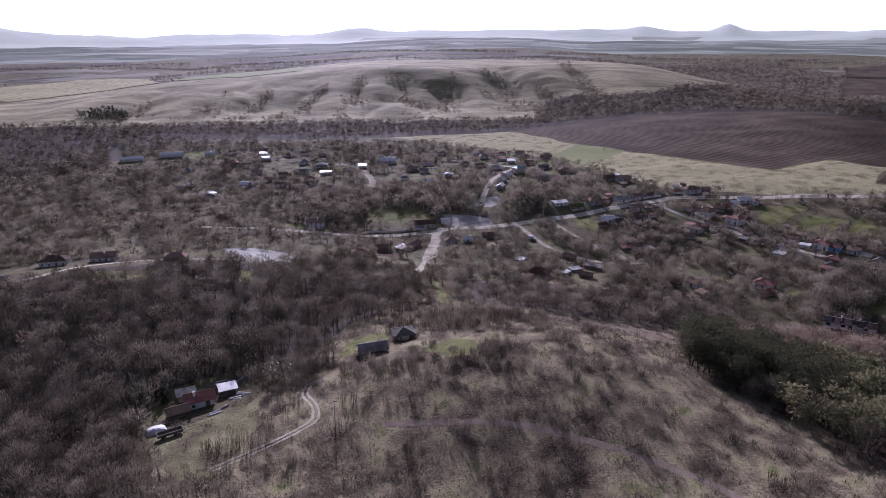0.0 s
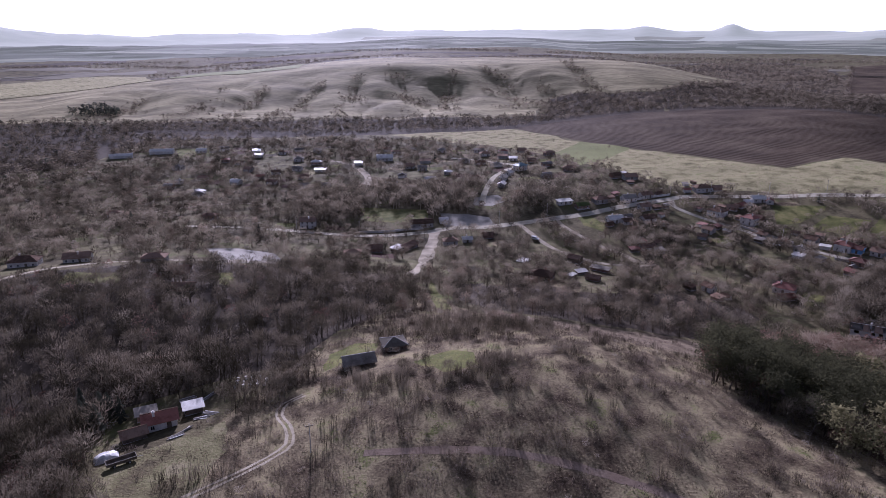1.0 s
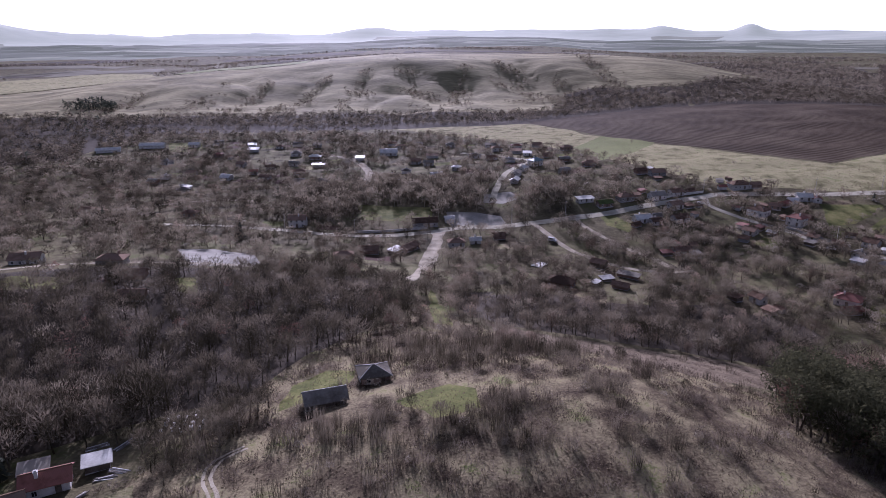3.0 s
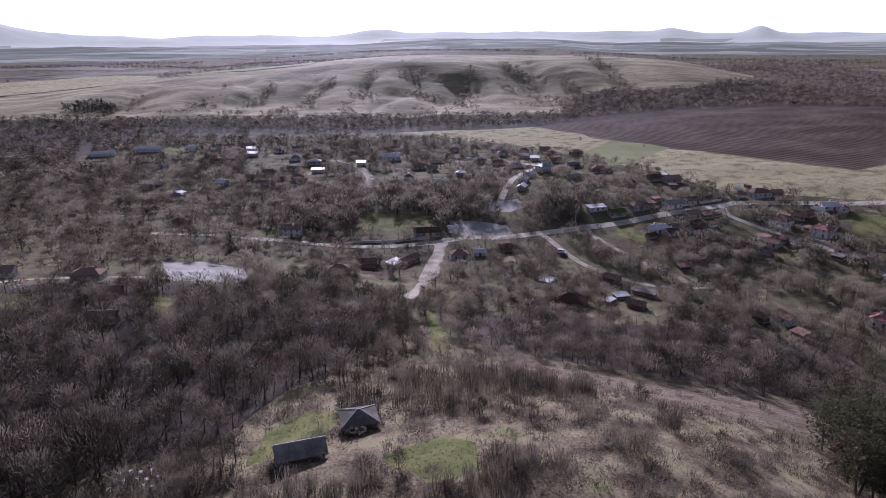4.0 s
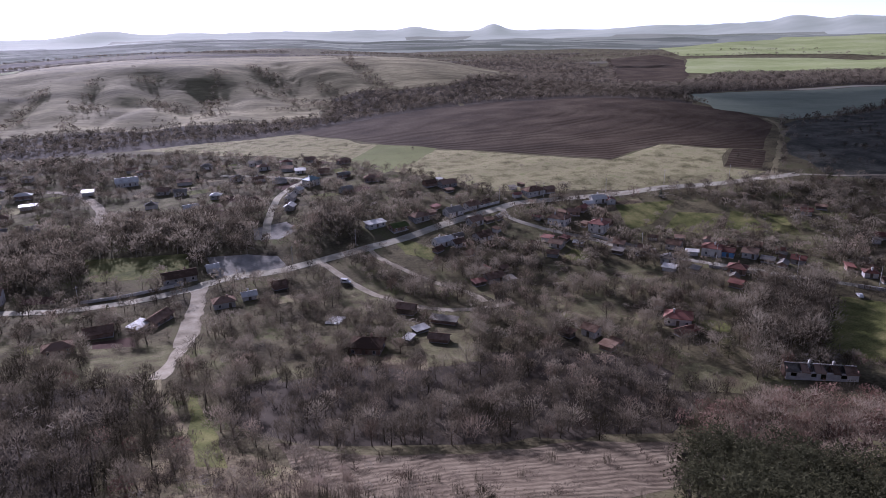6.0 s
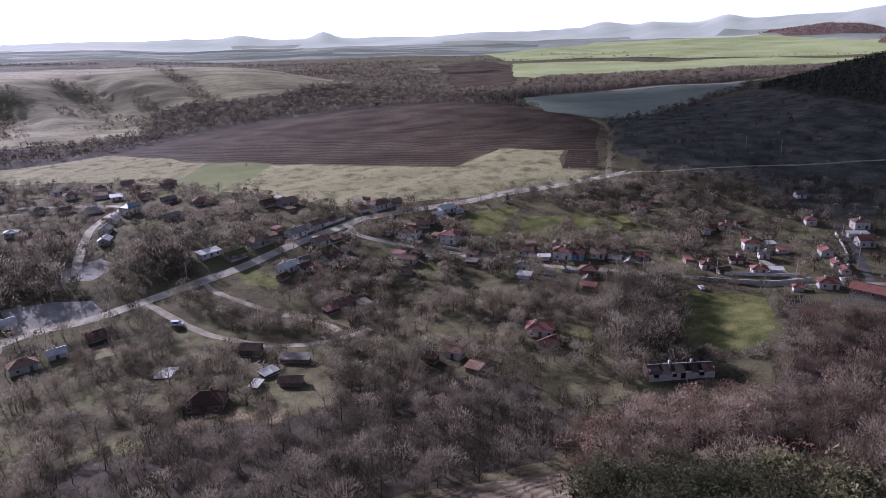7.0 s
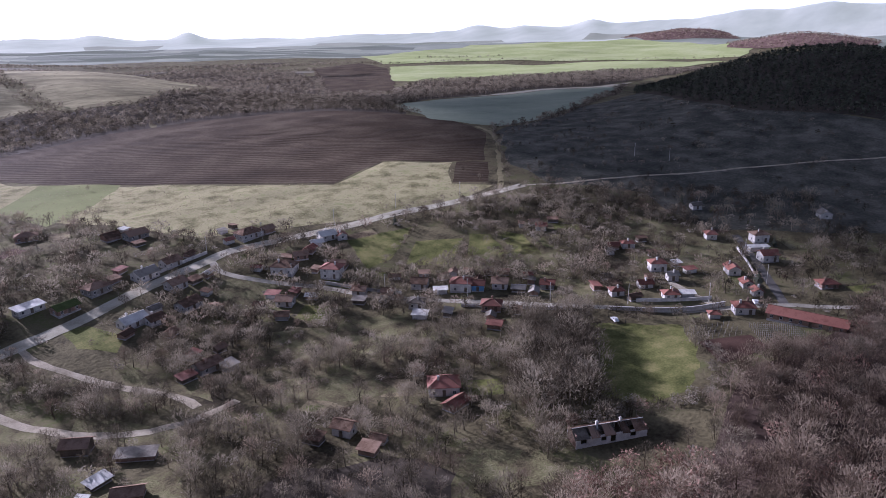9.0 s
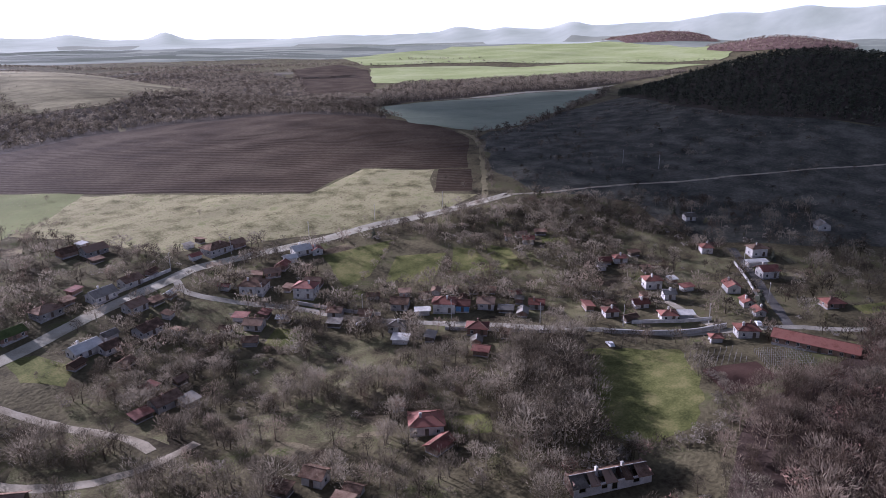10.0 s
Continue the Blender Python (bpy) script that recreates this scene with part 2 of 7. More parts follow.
M_POST = material("grey_vineyard_post", [(0.17, 0.155, 0.135), (0.27, 0.25, 0.22)], 1.0, 0.2, bump=0.3, deep=0.02)
M_GLASS = material("window_glass", [(0.012, 0.014, 0.017), (0.03, 0.034, 0.04)], 1.0, 0.3, rough=0.08, bump=0)
M_FRAME = material("white_window_frame", [(0.5, 0.49, 0.47), (0.62, 0.61, 0.59)], 0.8, 0.2, rough=0.6, bump=0)
M_CONCRETE = material("grey_concrete", [(0.36, 0.345, 0.315), (0.52, 0.5, 0.46)], 1.2, 0.2, bump=0.3, deep=0.02)
M_CARWHITE = material("white_car_paint", [(0.62, 0.62, 0.62), (0.72, 0.72, 0.72)], 2, 0.5, rough=0.25, bump=0)
M_CARBLUE = material("dark_blue_car_paint", [(0.03, 0.04, 0.06), (0.05, 0.065, 0.09)], 2, 0.5, rough=0.35, bump=0)
M_TARP = material("pale_tarpaulin", [(0.4, 0.4, 0.39), (0.55, 0.55, 0.535), (0.66, 0.66, 0.64)], 1.2, 0.25, rough=0.6, bump=0.5, deep=0.04)
M_RUBBER = material("black_tyre_rubber", [(0.018, 0.018, 0.018), (0.035, 0.035, 0.035)], 0.5, 0.1, bump=0)
M_CLOUD = material("cloud_white", [(0.75, 0.75, 0.76), (0.85, 0.85, 0.86)], 60, 12, bump=0)
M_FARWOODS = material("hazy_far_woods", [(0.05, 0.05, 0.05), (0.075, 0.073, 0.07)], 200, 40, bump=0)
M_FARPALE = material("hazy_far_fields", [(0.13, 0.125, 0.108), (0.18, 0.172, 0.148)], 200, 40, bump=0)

# haze is put into the far colours, and a weak added glow imitates scattered daylight
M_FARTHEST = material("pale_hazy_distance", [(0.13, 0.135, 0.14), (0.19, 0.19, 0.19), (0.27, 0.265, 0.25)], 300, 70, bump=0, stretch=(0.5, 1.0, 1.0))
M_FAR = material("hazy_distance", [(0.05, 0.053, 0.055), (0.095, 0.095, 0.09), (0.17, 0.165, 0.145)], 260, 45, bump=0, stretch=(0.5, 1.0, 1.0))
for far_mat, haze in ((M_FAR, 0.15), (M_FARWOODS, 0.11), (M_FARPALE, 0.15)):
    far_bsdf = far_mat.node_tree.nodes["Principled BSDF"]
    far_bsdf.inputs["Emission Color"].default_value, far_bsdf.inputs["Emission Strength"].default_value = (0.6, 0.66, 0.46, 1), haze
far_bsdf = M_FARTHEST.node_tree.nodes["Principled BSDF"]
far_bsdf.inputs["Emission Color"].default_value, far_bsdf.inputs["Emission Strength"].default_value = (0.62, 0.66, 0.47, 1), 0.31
# ---- the lie of the land: a spur, a village hollow, a bare hill range, and a plain rising to far ridges ----
SWELLS = [  # x, y, half width, half depth, height
    (0, 60, 130, 130, 30.1), (15, 170, 60, 80, 9.0), (-130, 260, 90, 80, 8.0), (60, 300, 110, 90, -7.2),
    (160, 270, 90, 70, -10.7), (150, 200, 60, 60, -7.2), (-20, 400, 110, 90, -10.8), (150, 400, 110, 90, -13.7),
    (-150, 520, 160, 120, -9.4), (300, 320, 120, 110, -11.0), (280, 520, 140, 130, -0.5), (430, 480, 150, 150, 4.4),
    (60, 620, 150, 120, -3.5), (-80, 170, 80, 80, -4.9), (-350, 500, 250, 250, -9.1), (400, 800, 250, 250, 14.4),
    (-100, 900, 250, 200, -1.5), (500, 200, 250, 200, -5.1), (45, 210, 40, 45, 4.2), (10, 110, 60, 50, -20.0),
    (210, 170, 70, 60, -8.0), (620, 430, 120, 140, 13.2),
]
PLANE = (-7.15, 3.24, -3.2)
GULLIES = [  # from the top (x, y) to the mouth (x, y), width, depth
    (-117, 1179, -42, 960, 45, 17), (-10, 1160, -34, 960, 40, 15), (36, 1260, 98, 950, 50, 11), (192, 1310, 222, 960, 55, 8), (-217, 1110, -255, 930, 38, 14),
    (-313, 1110, -298, 930, 36, 12), (-371, 1090, -366, 915, 36, 12), (-484, 1060, -470, 930, 40, 11), (120, 1200, 150, 960, 30, 9), (-165, 1150, -150, 930, 30, 8),
]
PEAKS = [  # bearing from the middle of the flight, height over the eye, width, all in degrees
    (-34, 0.45, 3), (-29, 0.35, 3), (-22, 0.3, 5), (-8.5, 0.3, 2.5), (-4, 0.22, 5), (8, 0.25, 8), (14.5, 0.4, 1.4), (21, 0.5, 0.9),
    (20, 0.25, 6), (33, 0.25, 8), (43.5, 0.55, 1.6), (47, 0.5, 1.5), (43, 0.4, 7), (52.3, 0.6, 1.6), (57, 0.5, 5), (64, 0.9, 4),
    (69, 0.7, 2.5), (75, 1.4, 7), (88, 1.2, 8), (-37, 1.2, 2.6), (-10, 0.42, 2.5), (-16, 0.3, 5), (9.5, 0.3, 5), (34, 0.2, 4),
    (49.5, 0.4, 2), (52.2, 0.2, 1), (56, 0.55, 3.5), (63, 0.6, 3.5), (68, 0.3, 2.5), (73, 0.5, 4),
]
HUB = (25.0, 130.0)


def ease(a, b, v):
    t = np.clip((v - a) / (b - a), 0, 1)
    return t * t * (3 - 2 * t)


def waves(x, y, size, seed):
    """A soft, uneven swell between about -1 and 1, with features of that size in metres."""
    r = np.random.RandomState(seed)
    out = 0
    for n in range(7):
        a, p, k = r.uniform(0, math.pi), r.uniform(0, 6.28), r.uniform(0.7, 1.7) * 6.28 / size
        out = out + np.sin((x * np.cos(a) + y * np.sin(a)) * k + p + 0.7 * np.sin((x * np.sin(a) - y * np.cos(a)) * k * 0.6 + n))
    return out / 3.6


def ground(x, y):
    """The height of the land."""
    x, y = np.asarray(x, float), np.asarray(y, float)
    cx, cy = np.clip(x, -700, 800), np.clip(y, -300, 1100)
    near = PLANE[0] + PLANE[1] * cx / 500 + PLANE[2] * cy / 500
    for a, b, sx, sy, h in SWELLS:
        near = near + h * np.exp(-(((x - a) / sx) ** 2) - ((y - b) / sy) ** 2)
    dx, dy = x - HUB[0], y - HUB[1]
    r, az = np.hypot(dx, dy), np.degrees(np.arctan2(dx, dy))
    # the bare hills beyond the village, cut by gullies
    tall = 54 * np.exp(-(((x - 90) / 400) ** 4)) + 34 * np.exp(-(((x + 430) / 260) ** 2))
    bare = 1 - ease(150, 300, x)
    fold = np.abs(waves(x + 0.35 * y + 22 * waves(x, y, 150, 13), 0.25 * y, 300, 21)) ** 0.8 - 0.45
    foot = 880 - 20 * np.exp(-(((x + 450) / 220) ** 2)) + 60 * ease(180, 420, x) + 14 * np.sin(x / 70) - 45 * fold * bare
    up = ease(-40, 400, y - foot)
    hill = tall * up * (0.6 + 0.4 * up)
    hill = hill * (1 + 0.5 * (1 - up) * fold * bare)
    for ax, ay, bx, by, wide, deep in GULLIES:
        f = np.clip(((x - ax) * (bx - ax) + (y - ay) * (by - ay)) / ((bx - ax) ** 2 + (by - ay) ** 2), 0, 1)
        off = np.hypot(x - ax - f * (bx - ax), y - ay - f * (by - ay)) / (wide * (0.5 + 0.5 * f))
        hill = hill * (1 - np.minimum(deep / 24, 0.6) * ease(-0.05, 0.7, f) * np.exp(-(off**1.5)))
    hill = hill * (1 - 0.55 * ease(1480, 1900, y))
    # the wooded hill on the east side
    wood = 50 * np.exp(-(((x - 890) / 205) ** 2) - ((y - 440) / 190) ** 2)
    wood = wood + 20 * np.exp(-(((x - 830) / 150) ** 2) - ((y - 545) / 125) ** 2)
    # two wooded knolls far to the east
    for kx, ky, wide, tall in ((3330, 2120, 230, 38), (2760, 1290, 250, 46)):
        wood = wood + tall * np.exp(-((np.hypot(x - kx, y - ky) / wide) ** 2))
    # the plain and what closes it
    plain = 66 * ease(1500, 4500, r) ** 1.2
    crest = 0
    for b, h, w in PEAKS:
        crest = crest + h * np.exp(-(((az - b) / w) ** 2))
    turned = 0.25 + 0.2 * np.sin(az / 9) * (np.abs(az) > 95)
    crest = np.tan(np.radians(crest + turned * (np.abs(az) > 40) * 0.3)) * 4500 * 0.92 + 1.5 * np.sin(az * 1.3) + 1.2 * np.sin(az * 3.1 + 1)
    crest = (crest + 16) * ease(3900, 4480, r) * (1 - ease(4520, 4700, r))
    rough = 0.5 * waves(x, y, 60, 3) * ease(60, 140, r) + 1.5 * waves(x, y, 260, 5) * ease(700, 1100, r) + 5 * waves(x, y, 700, 8) * ease(1500, 2300, r)
    return near + hill + wood + plain + crest + rough


# ---- the ground: one sheet in rings round the flight, fine near it and coarse towards the horizon ----
def mesh_of(name, verts, faces, mat, smooth=False, tint=None):
    """A mesh from arrays of places and of triangles."""
    verts, faces = np.asarray(verts, np.float32), np.asarray(faces, np.int32)
    me = bpy.data.meshes.new(name)
    me.vertices.add(len(verts))
    me.vertices.foreach_set("co", verts.ravel())
    me.loops.add(faces.size)
    me.loops.foreach_set("vertex_index", faces.ravel())
    me.polygons.add(len(faces))
    me.polygons.foreach_set("loop_start", np.arange(0, faces.size, 3, dtype=np.int32))
    if smooth:
        me.polygons.foreach_set("use_smooth", np.ones(len(faces), bool))
    if tint is not None:
        me.attributes.new("tint", "FLOAT", "POINT").data.foreach_set("value", np.asarray(tint, np.float32))
    me.update(calc_edges=True)
    me.materials.append(mat)
    return me


bearings = np.radians(np.concatenate([np.arange(-180, -60, 3), np.arange(-60, 95, 0.45), np.arange(95, 180, 3)]))
rings = np.concatenate([[6.0], np.geomspace(20, 300, 70), np.geomspace(300, 1500, 90)[1:], np.geomspace(1500, 4700, 50)[1:]])
gr, ga = np.meshgrid(rings, bearings, indexing="ij")
gx, gy = HUB[0] + gr * np.sin(ga), HUB[1] + gr * np.cos(ga)
land = np.stack([gx, gy, ground(gx, gy)], -1).reshape(-1, 3)
nb = len(bearings)
ci, cj = np.meshgrid(np.arange(len(rings) - 1), np.arange(nb), indexing="ij")
c00, c10 = ci * nb + cj, (ci + 1) * nb + cj
c01, c11 = ci * nb + (cj + 1) % nb, (ci + 1) * nb + (cj + 1) % nb
tris = np.stack([np.stack([c00, c01, c11], -1), np.stack([c00, c11, c10], -1)], 2).reshape(-1, 3)
tri_ring = np.repeat(ci.ravel(), 2)
land = np.vstack([land, [HUB[0], HUB[1], float(ground(HUB[0], HUB[1]))]])
tris = np.vstack([tris, np.stack([np.full(nb, len(land) - 1), (np.arange(nb) + 1) % nb, np.arange(nb)], -1)])
tri_ring = np.append(tri_ring, np.zeros(nb, int))
far_ring = int(np.searchsorted(rings, 2700))
ground_ob = tagged(new("ground", mesh_of("ground", land, tris[tri_ring < far_ring], M_LAND, True)), "rough brown winter grassland and village ground", "ground", kind="structure")
rim_ring = int(np.searchsorted(rings, 3750))
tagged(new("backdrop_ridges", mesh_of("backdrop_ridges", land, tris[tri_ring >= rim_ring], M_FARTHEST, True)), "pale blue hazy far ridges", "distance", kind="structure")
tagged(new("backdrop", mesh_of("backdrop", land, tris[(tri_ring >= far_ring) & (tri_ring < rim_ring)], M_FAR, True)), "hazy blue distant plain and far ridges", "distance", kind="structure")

corner = land[tris]
low, high = corner[:, :, :2].min(1), corner[:, :, :2].max(1)


def clipped(piece, tri):
    """What of a triangle (three places) lies over a convex piece of the plan, turning left."""
    out = tri
    for (ax, ay), (bx, by) in zip(piece, piece[1:] + piece[:1]):
        side = [(bx - ax) * (p[1] - ay) - (by - ay) * (p[0] - ax) for p in out]
        kept = []
        for k, p in enumerate(out):
            q, s, t = out[k - 1], side[k], side[k - 1]
            if (s >= 0) != (t >= 0):
                f = t / (t - s)
                kept.append((q[0] + f * (p[0] - q[0]), q[1] + f * (p[1] - q[1]), q[2] + f * (p[2] - q[2])))
            if s >= 0:
                kept.append(p)
        out = kept
        if len(out) < 3:
            return []
    return out


def drape(name, pieces, mat, lift, label, category):
    """Lays convex pieces of the plan on the ground as one sheet."""
    at, verts, faces = {}, [], []
    span = np.concatenate([np.array(p) for p in pieces])
    about = np.nonzero((low <= span.max(0)).all(1) & (high >= span.min(0)).all(1))[0]
    low_here, high_here = low[about], high[about]
    for piece in pieces:
        area = sum(a[0] * b[1] - b[0] * a[1] for a, b in zip(piece, piece[1:] + piece[:1]))
        piece = [tuple(p) for p in (piece if area > 0 else piece[::-1])]
        pa = np.array(piece)
        some = about[np.nonzero((low_here <= pa.max(0)).all(1) & (high_here >= pa.min(0)).all(1))[0]]
        edges = np.concatenate([pa, np.roll(pa, -1, 0)], 1)[:, None, None]
        c = corner[some]
        side = (edges[..., 2] - edges[..., 0]) * (c[..., 1] - edges[..., 1]) - (edges[..., 3] - edges[..., 1]) * (c[..., 0] - edges[..., 0])
        whole, out = (side >= 0).all((0, 2)), (side < 0).all(2).any(0)
        for k, inside in zip(some[~out], whole[~out]):
            tri = corner[k].tolist()
            got = tri if inside else clipped(piece, tri)
            ids = []
            for p in got:
                key = (int(p[0] * 50 + 500000.5), int(p[1] * 50 + 500000.5))
                if key not in at:
                    at[key] = len(verts)
                    verts.append((p[0], p[1], p[2] + lift))
                if at[key] not in ids:
                    ids.append(at[key])
            faces += [(ids[0], ids[n], ids[n + 1]) for n in range(1, len(ids) - 1)]
    return tagged(new(name, mesh_of(name, verts, faces, mat, True)), label, category, kind="structure")


def wobbled(outline, step, amount, seed=0):
    """The outline with its straight sides broken into uneven ones."""
    r, out = random.Random(seed), []
    for (ax, ay), (bx, by) in zip(outline, outline[1:] + outline[:1]):
        long = math.hypot(bx - ax, by - ay)
        n = max(1, int(long / step))
        for k in range(n):
            f, o = k / n, r.uniform(-amount, amount) * (k > 0)
            out.append((ax + f * (bx - ax) - o * (by - ay) / long, ay + f * (by - ay) + o * (bx - ax) / long))
    return out


def field(name, outline, mat, lift, label, category="field", step=14, amount=1.0):
    edge = wobbled(outline, step, amount, len(name) + int(outline[0][0]))
    flat = [Vector((*p, 0)) for p in edge]
    pieces = [[tuple(flat[k][:2]) for k in t] for t in geometry.tessellate_polygon([flat])]
    OPEN.append(outline)
    return drape(name, pieces, mat, lift, label, category)


def smooth_line(points, step=4.0):
    """A curve through the points, as places about step metres apart."""
    p = [Vector(v) for v in points]
    p = [2 * p[0] - p[1]] + p + [2 * p[-1] - p[-2]]
    out = []
    for a, b, c, d in zip(p, p[1:], p[2:], p[3:]):
        n = max(1, int((c - b).length / step))
        for k in range(n):
            t = k / n
            out.append(0.5 * (2 * b + t * (c - a) + t * t * (2 * a - 5 * b + 4 * c - d) + t**3 * (3 * b - a - 3 * c + d)))
    return out + [p[-2]]


def strip(line, width, rag, seed):
    """Convex quads along a line."""
    r, sides = random.Random(seed), []
    for k, p in enumerate(line):
        way = (line[min(k + 1, len(line) - 1)] - line[max(k - 1, 0)]).normalized()
        w1, w2 = width / 2 + r.uniform(-rag, rag), width / 2 + r.uniform(-rag, rag)
        sides.append(((p.x - way.y * w1, p.y + way.x * w1), (p.x + way.y * w2, p.y - way.x * w2)))
    return [[a[1], b[1], b[0], a[0]] for a, b in zip(sides, sides[1:])]


def road(name, points, width, mat, lift, label, rag=0.25, category="road", clear=1.5, step=4.0):
    line = smooth_line(points, step)
    ROADS.append((np.array([p[:] for p in line]), width / 2 + clear))
    return drape(name, strip(line, width, rag, int(abs(points[0][0]))), mat, lift, label, category)


OPEN, ROADS = [], []

# fields and meadows
field("hillside", [(-760, 910), (-560, 872), (-430, 882), (-300, 893), (-119, 902), (-9, 886), (100, 905), (133, 1050), (215, 1068), (297, 1062), (420, 1190), (560, 1300), (520, 1430), (330, 1520), (60, 1540), (-200, 1530), (-420, 1460), (-640, 1360), (-800, 1220), (-800, 1030)],
      M_HILL, 0.108, "bare bleached grass hillside cut by gullies", "hill", 45, 9)
field("ploughed_field", [(62, 796), (129, 838), (217, 878), (305, 882), (394, 868), (436, 823), (460, 763), (467, 693), (456, 632), (432, 588), (356, 512), (339, 528), (311, 568), (253, 540), (197, 603), (124, 690)],
      M_PLOUGH, 0.108, "dark brown ploughed field with long furrows", "field", 30, 1.5)
field("soil_strip", [(341, 524), (355, 508), (322, 474), (306, 489)], M_PLOUGH, 0.086, "narrow strip of dark ploughed soil", "field", 10, 0.5)
field("meadow", [(-86, 775), (57, 792), (122, 688), (195, 601), (252, 538), (310, 565), (339, 526), (304, 487), (320, 468), (293, 463), (229, 476), (179, 496), (155, 505), (126, 560), (78, 640), (30, 690), (-20, 718)],
      M_MEADOW, 0.036, "straw-coloured rough meadow with tussocks", "meadow", 20, 3)
field("hay_field", [(122, 690), (160, 647), (133, 607), (103, 580), (88, 640)], M_SMOOTH, 0.072, "smooth pale green mown field", "field", 12, 1)
field("frosted_field", [(461, 700), (474, 720), (520, 830), (643, 925), (808, 925), (947, 916), (1080, 905), (848, 764), (658, 667), (520, 610), (470, 608), (463, 640)], M_FROST, 0.400, "frost-grey green wheat field", "field", 40, 3)
field("stubble_strip", [(700, 940), (808, 950), (947, 945), (1160, 930), (1080, 908), (947, 920), (808, 929)], M_PALE, 0.500, "pale stubble strip along a field edge", "field", 40, 3)
field("far_ploughed_field", [(1080, 1960), (1346, 2123), (1250, 1834), (990, 1451), (760, 1150), (640, 1180), (820, 1500)], M_PLOUGH, 0.800, "brown ploughed field far off", "field", 60, 4)
field("wheat_field_near", [(1290, 1880), (1471, 1790), (1819, 1560), (1852, 1224), (1939, 1140), (1500, 1165), (1290, 1240), (1010, 1300), (940, 1290), (930, 1380)], M_GREEN, 0.900, "bright green winter wheat field", "field", 80, 5)
field("wheat_field_far", [(1640, 2560), (1700, 2480), (2130, 2560), (2430, 2730), (3000, 2560), (3060, 2250), (2960, 1860), (2700, 1560), (2500, 1340), (2142, 1215), (1780, 1760), (1360, 2000)], M_GREEN, 1.1, "broad bright green winter wheat field", "field", 90, 6)
field("hilltop_field", [(-700, 1640), (-600, 1700), (-343, 1530), (-296, 1300), (-398, 1250), (-596, 1431)], M_SMOOTH, 1.0, "pale green field on the hilltop", "field", 50, 4)
field("hilltop_field_west", [(-1005, 1800), (-814, 1790), (-620, 1420), (-800, 1200), (-1100, 1300)], M_MEADOW, 1.0, "straw-coloured field on the hilltop", "field", 50, 4)
field("orchard_lawn", [(209, 459), (245, 450), (214, 429), (200, 428)], M_LAWN, 0.036, "green lawn between hedges", "lawn", 6, 0.6)
field("garden_lawn", [(234, 435), (253, 422), (231, 407), (216, 421)], M_LAWN, 0.036, "bright green garden lawn with tree shadows", "lawn", 6, 0.6)
field("pasture", [(229, 326), (251, 303), (240, 291), (229, 283), (213, 277), (200, 281), (193, 295), (208, 312)], M_LAWN, 0.036, "sunlit green pasture", "pasture", 3, 1.0)
field("roadside_lawn", [(80, 452), (89, 450), (97, 433), (91, 423), (81, 434)], M_LAWN, 0.036, "small bright green lawn by the road", "lawn", 5, 0.5)
OPEN.append([(70, 416), (98, 414), (101, 434), (82, 454), (70, 440)])
OPEN.append([(196, 424), (214, 418), (234, 404), (256, 420), (250, 452), (206, 462)])
field("dug_plot", [(242, 291), (257, 280), (252, 270), (232, 277)], M_SOIL, 0.050, "dug red-brown vegetable plot", "garden", 5, 0.4)
field("slope_grass", [(-62, 120), (-40, 100), (60, 92), (105, 120), (100, 175), (86, 196), (92, 222), (60, 232), (30, 245), (4, 272), (-8, 288), (-18, 286), (-22, 262), (-42, 222), (-50, 190), (-58, 160), (-70, 140), (-84, 126)],
      M_SPUR, 0.025, "dry tan grass slope with scattered scrub", "grassland", 9, 2.5)
OPEN.pop()
field("terraced_slope", [(10, 277), (30, 262), (52, 257), (82, 262), (112, 259), (96, 238), (62, 222), (34, 232), (20, 240)], M_TERRACE, 0.043, "pinkish terraced dry grass bank", "grassland", 7, 1.2)
field("glade_upper", [(-37, 208), (-31, 218), (-23, 216), (-23, 204), (-36, 193)], M_LAWN, 0.043, "bright green glade by the ruined sheds", "glade", 4, 0.8)
field("glade_lower", [(-10, 191), (1, 198), (7, 194), (8, 184), (-1, 181)], M_LAWN, 0.043, "green glade below the sheds", "glade", 4, 0.8)
field("farm_lawn", [(-170, 284), (-140, 281), (-142, 298), (-174, 302)], M_LAWN, 0.043, "green lawn by the farmhouse", "lawn", 5, 0.8)
field("house_slope", [(-80, 149), (-70, 135), (-60, 126), (-53, 132), (-50, 154), (-56, 168), (-66, 160)], M_ROUGH, 0.040, "dry yellow grass slope below the house", "grassland", 5, 1.0)
field("plaza", [(-11, 462), (8, 459), (22, 452), (26, 434), (-5, 429)], M_YARD, 0.043, "pale paved square", "yard", 6, 0.6)
field("frosty_yard", [(-134, 362), (-118, 368), (-97, 362), (-88, 343), (-89, 332), (-112, 325)], M_YARD, 0.043, "pale concrete yard", "yard", 7, 0.6)
field("pond_yard", [(12, 494), (30, 498), (36, 484), (24, 472), (12, 476)], M_YARD, 0.043, "pale clearing among bare trees", "yard", 5, 0.6)

# rough grass clearings and old gardens between the hedges
def clearings(*outlines):
    for outline in outlines:
        field("clearing", outline, M_ROUGH, 0.036, "rough olive-brown grass clearing between bare trees", "grassland", 6, 1.2)


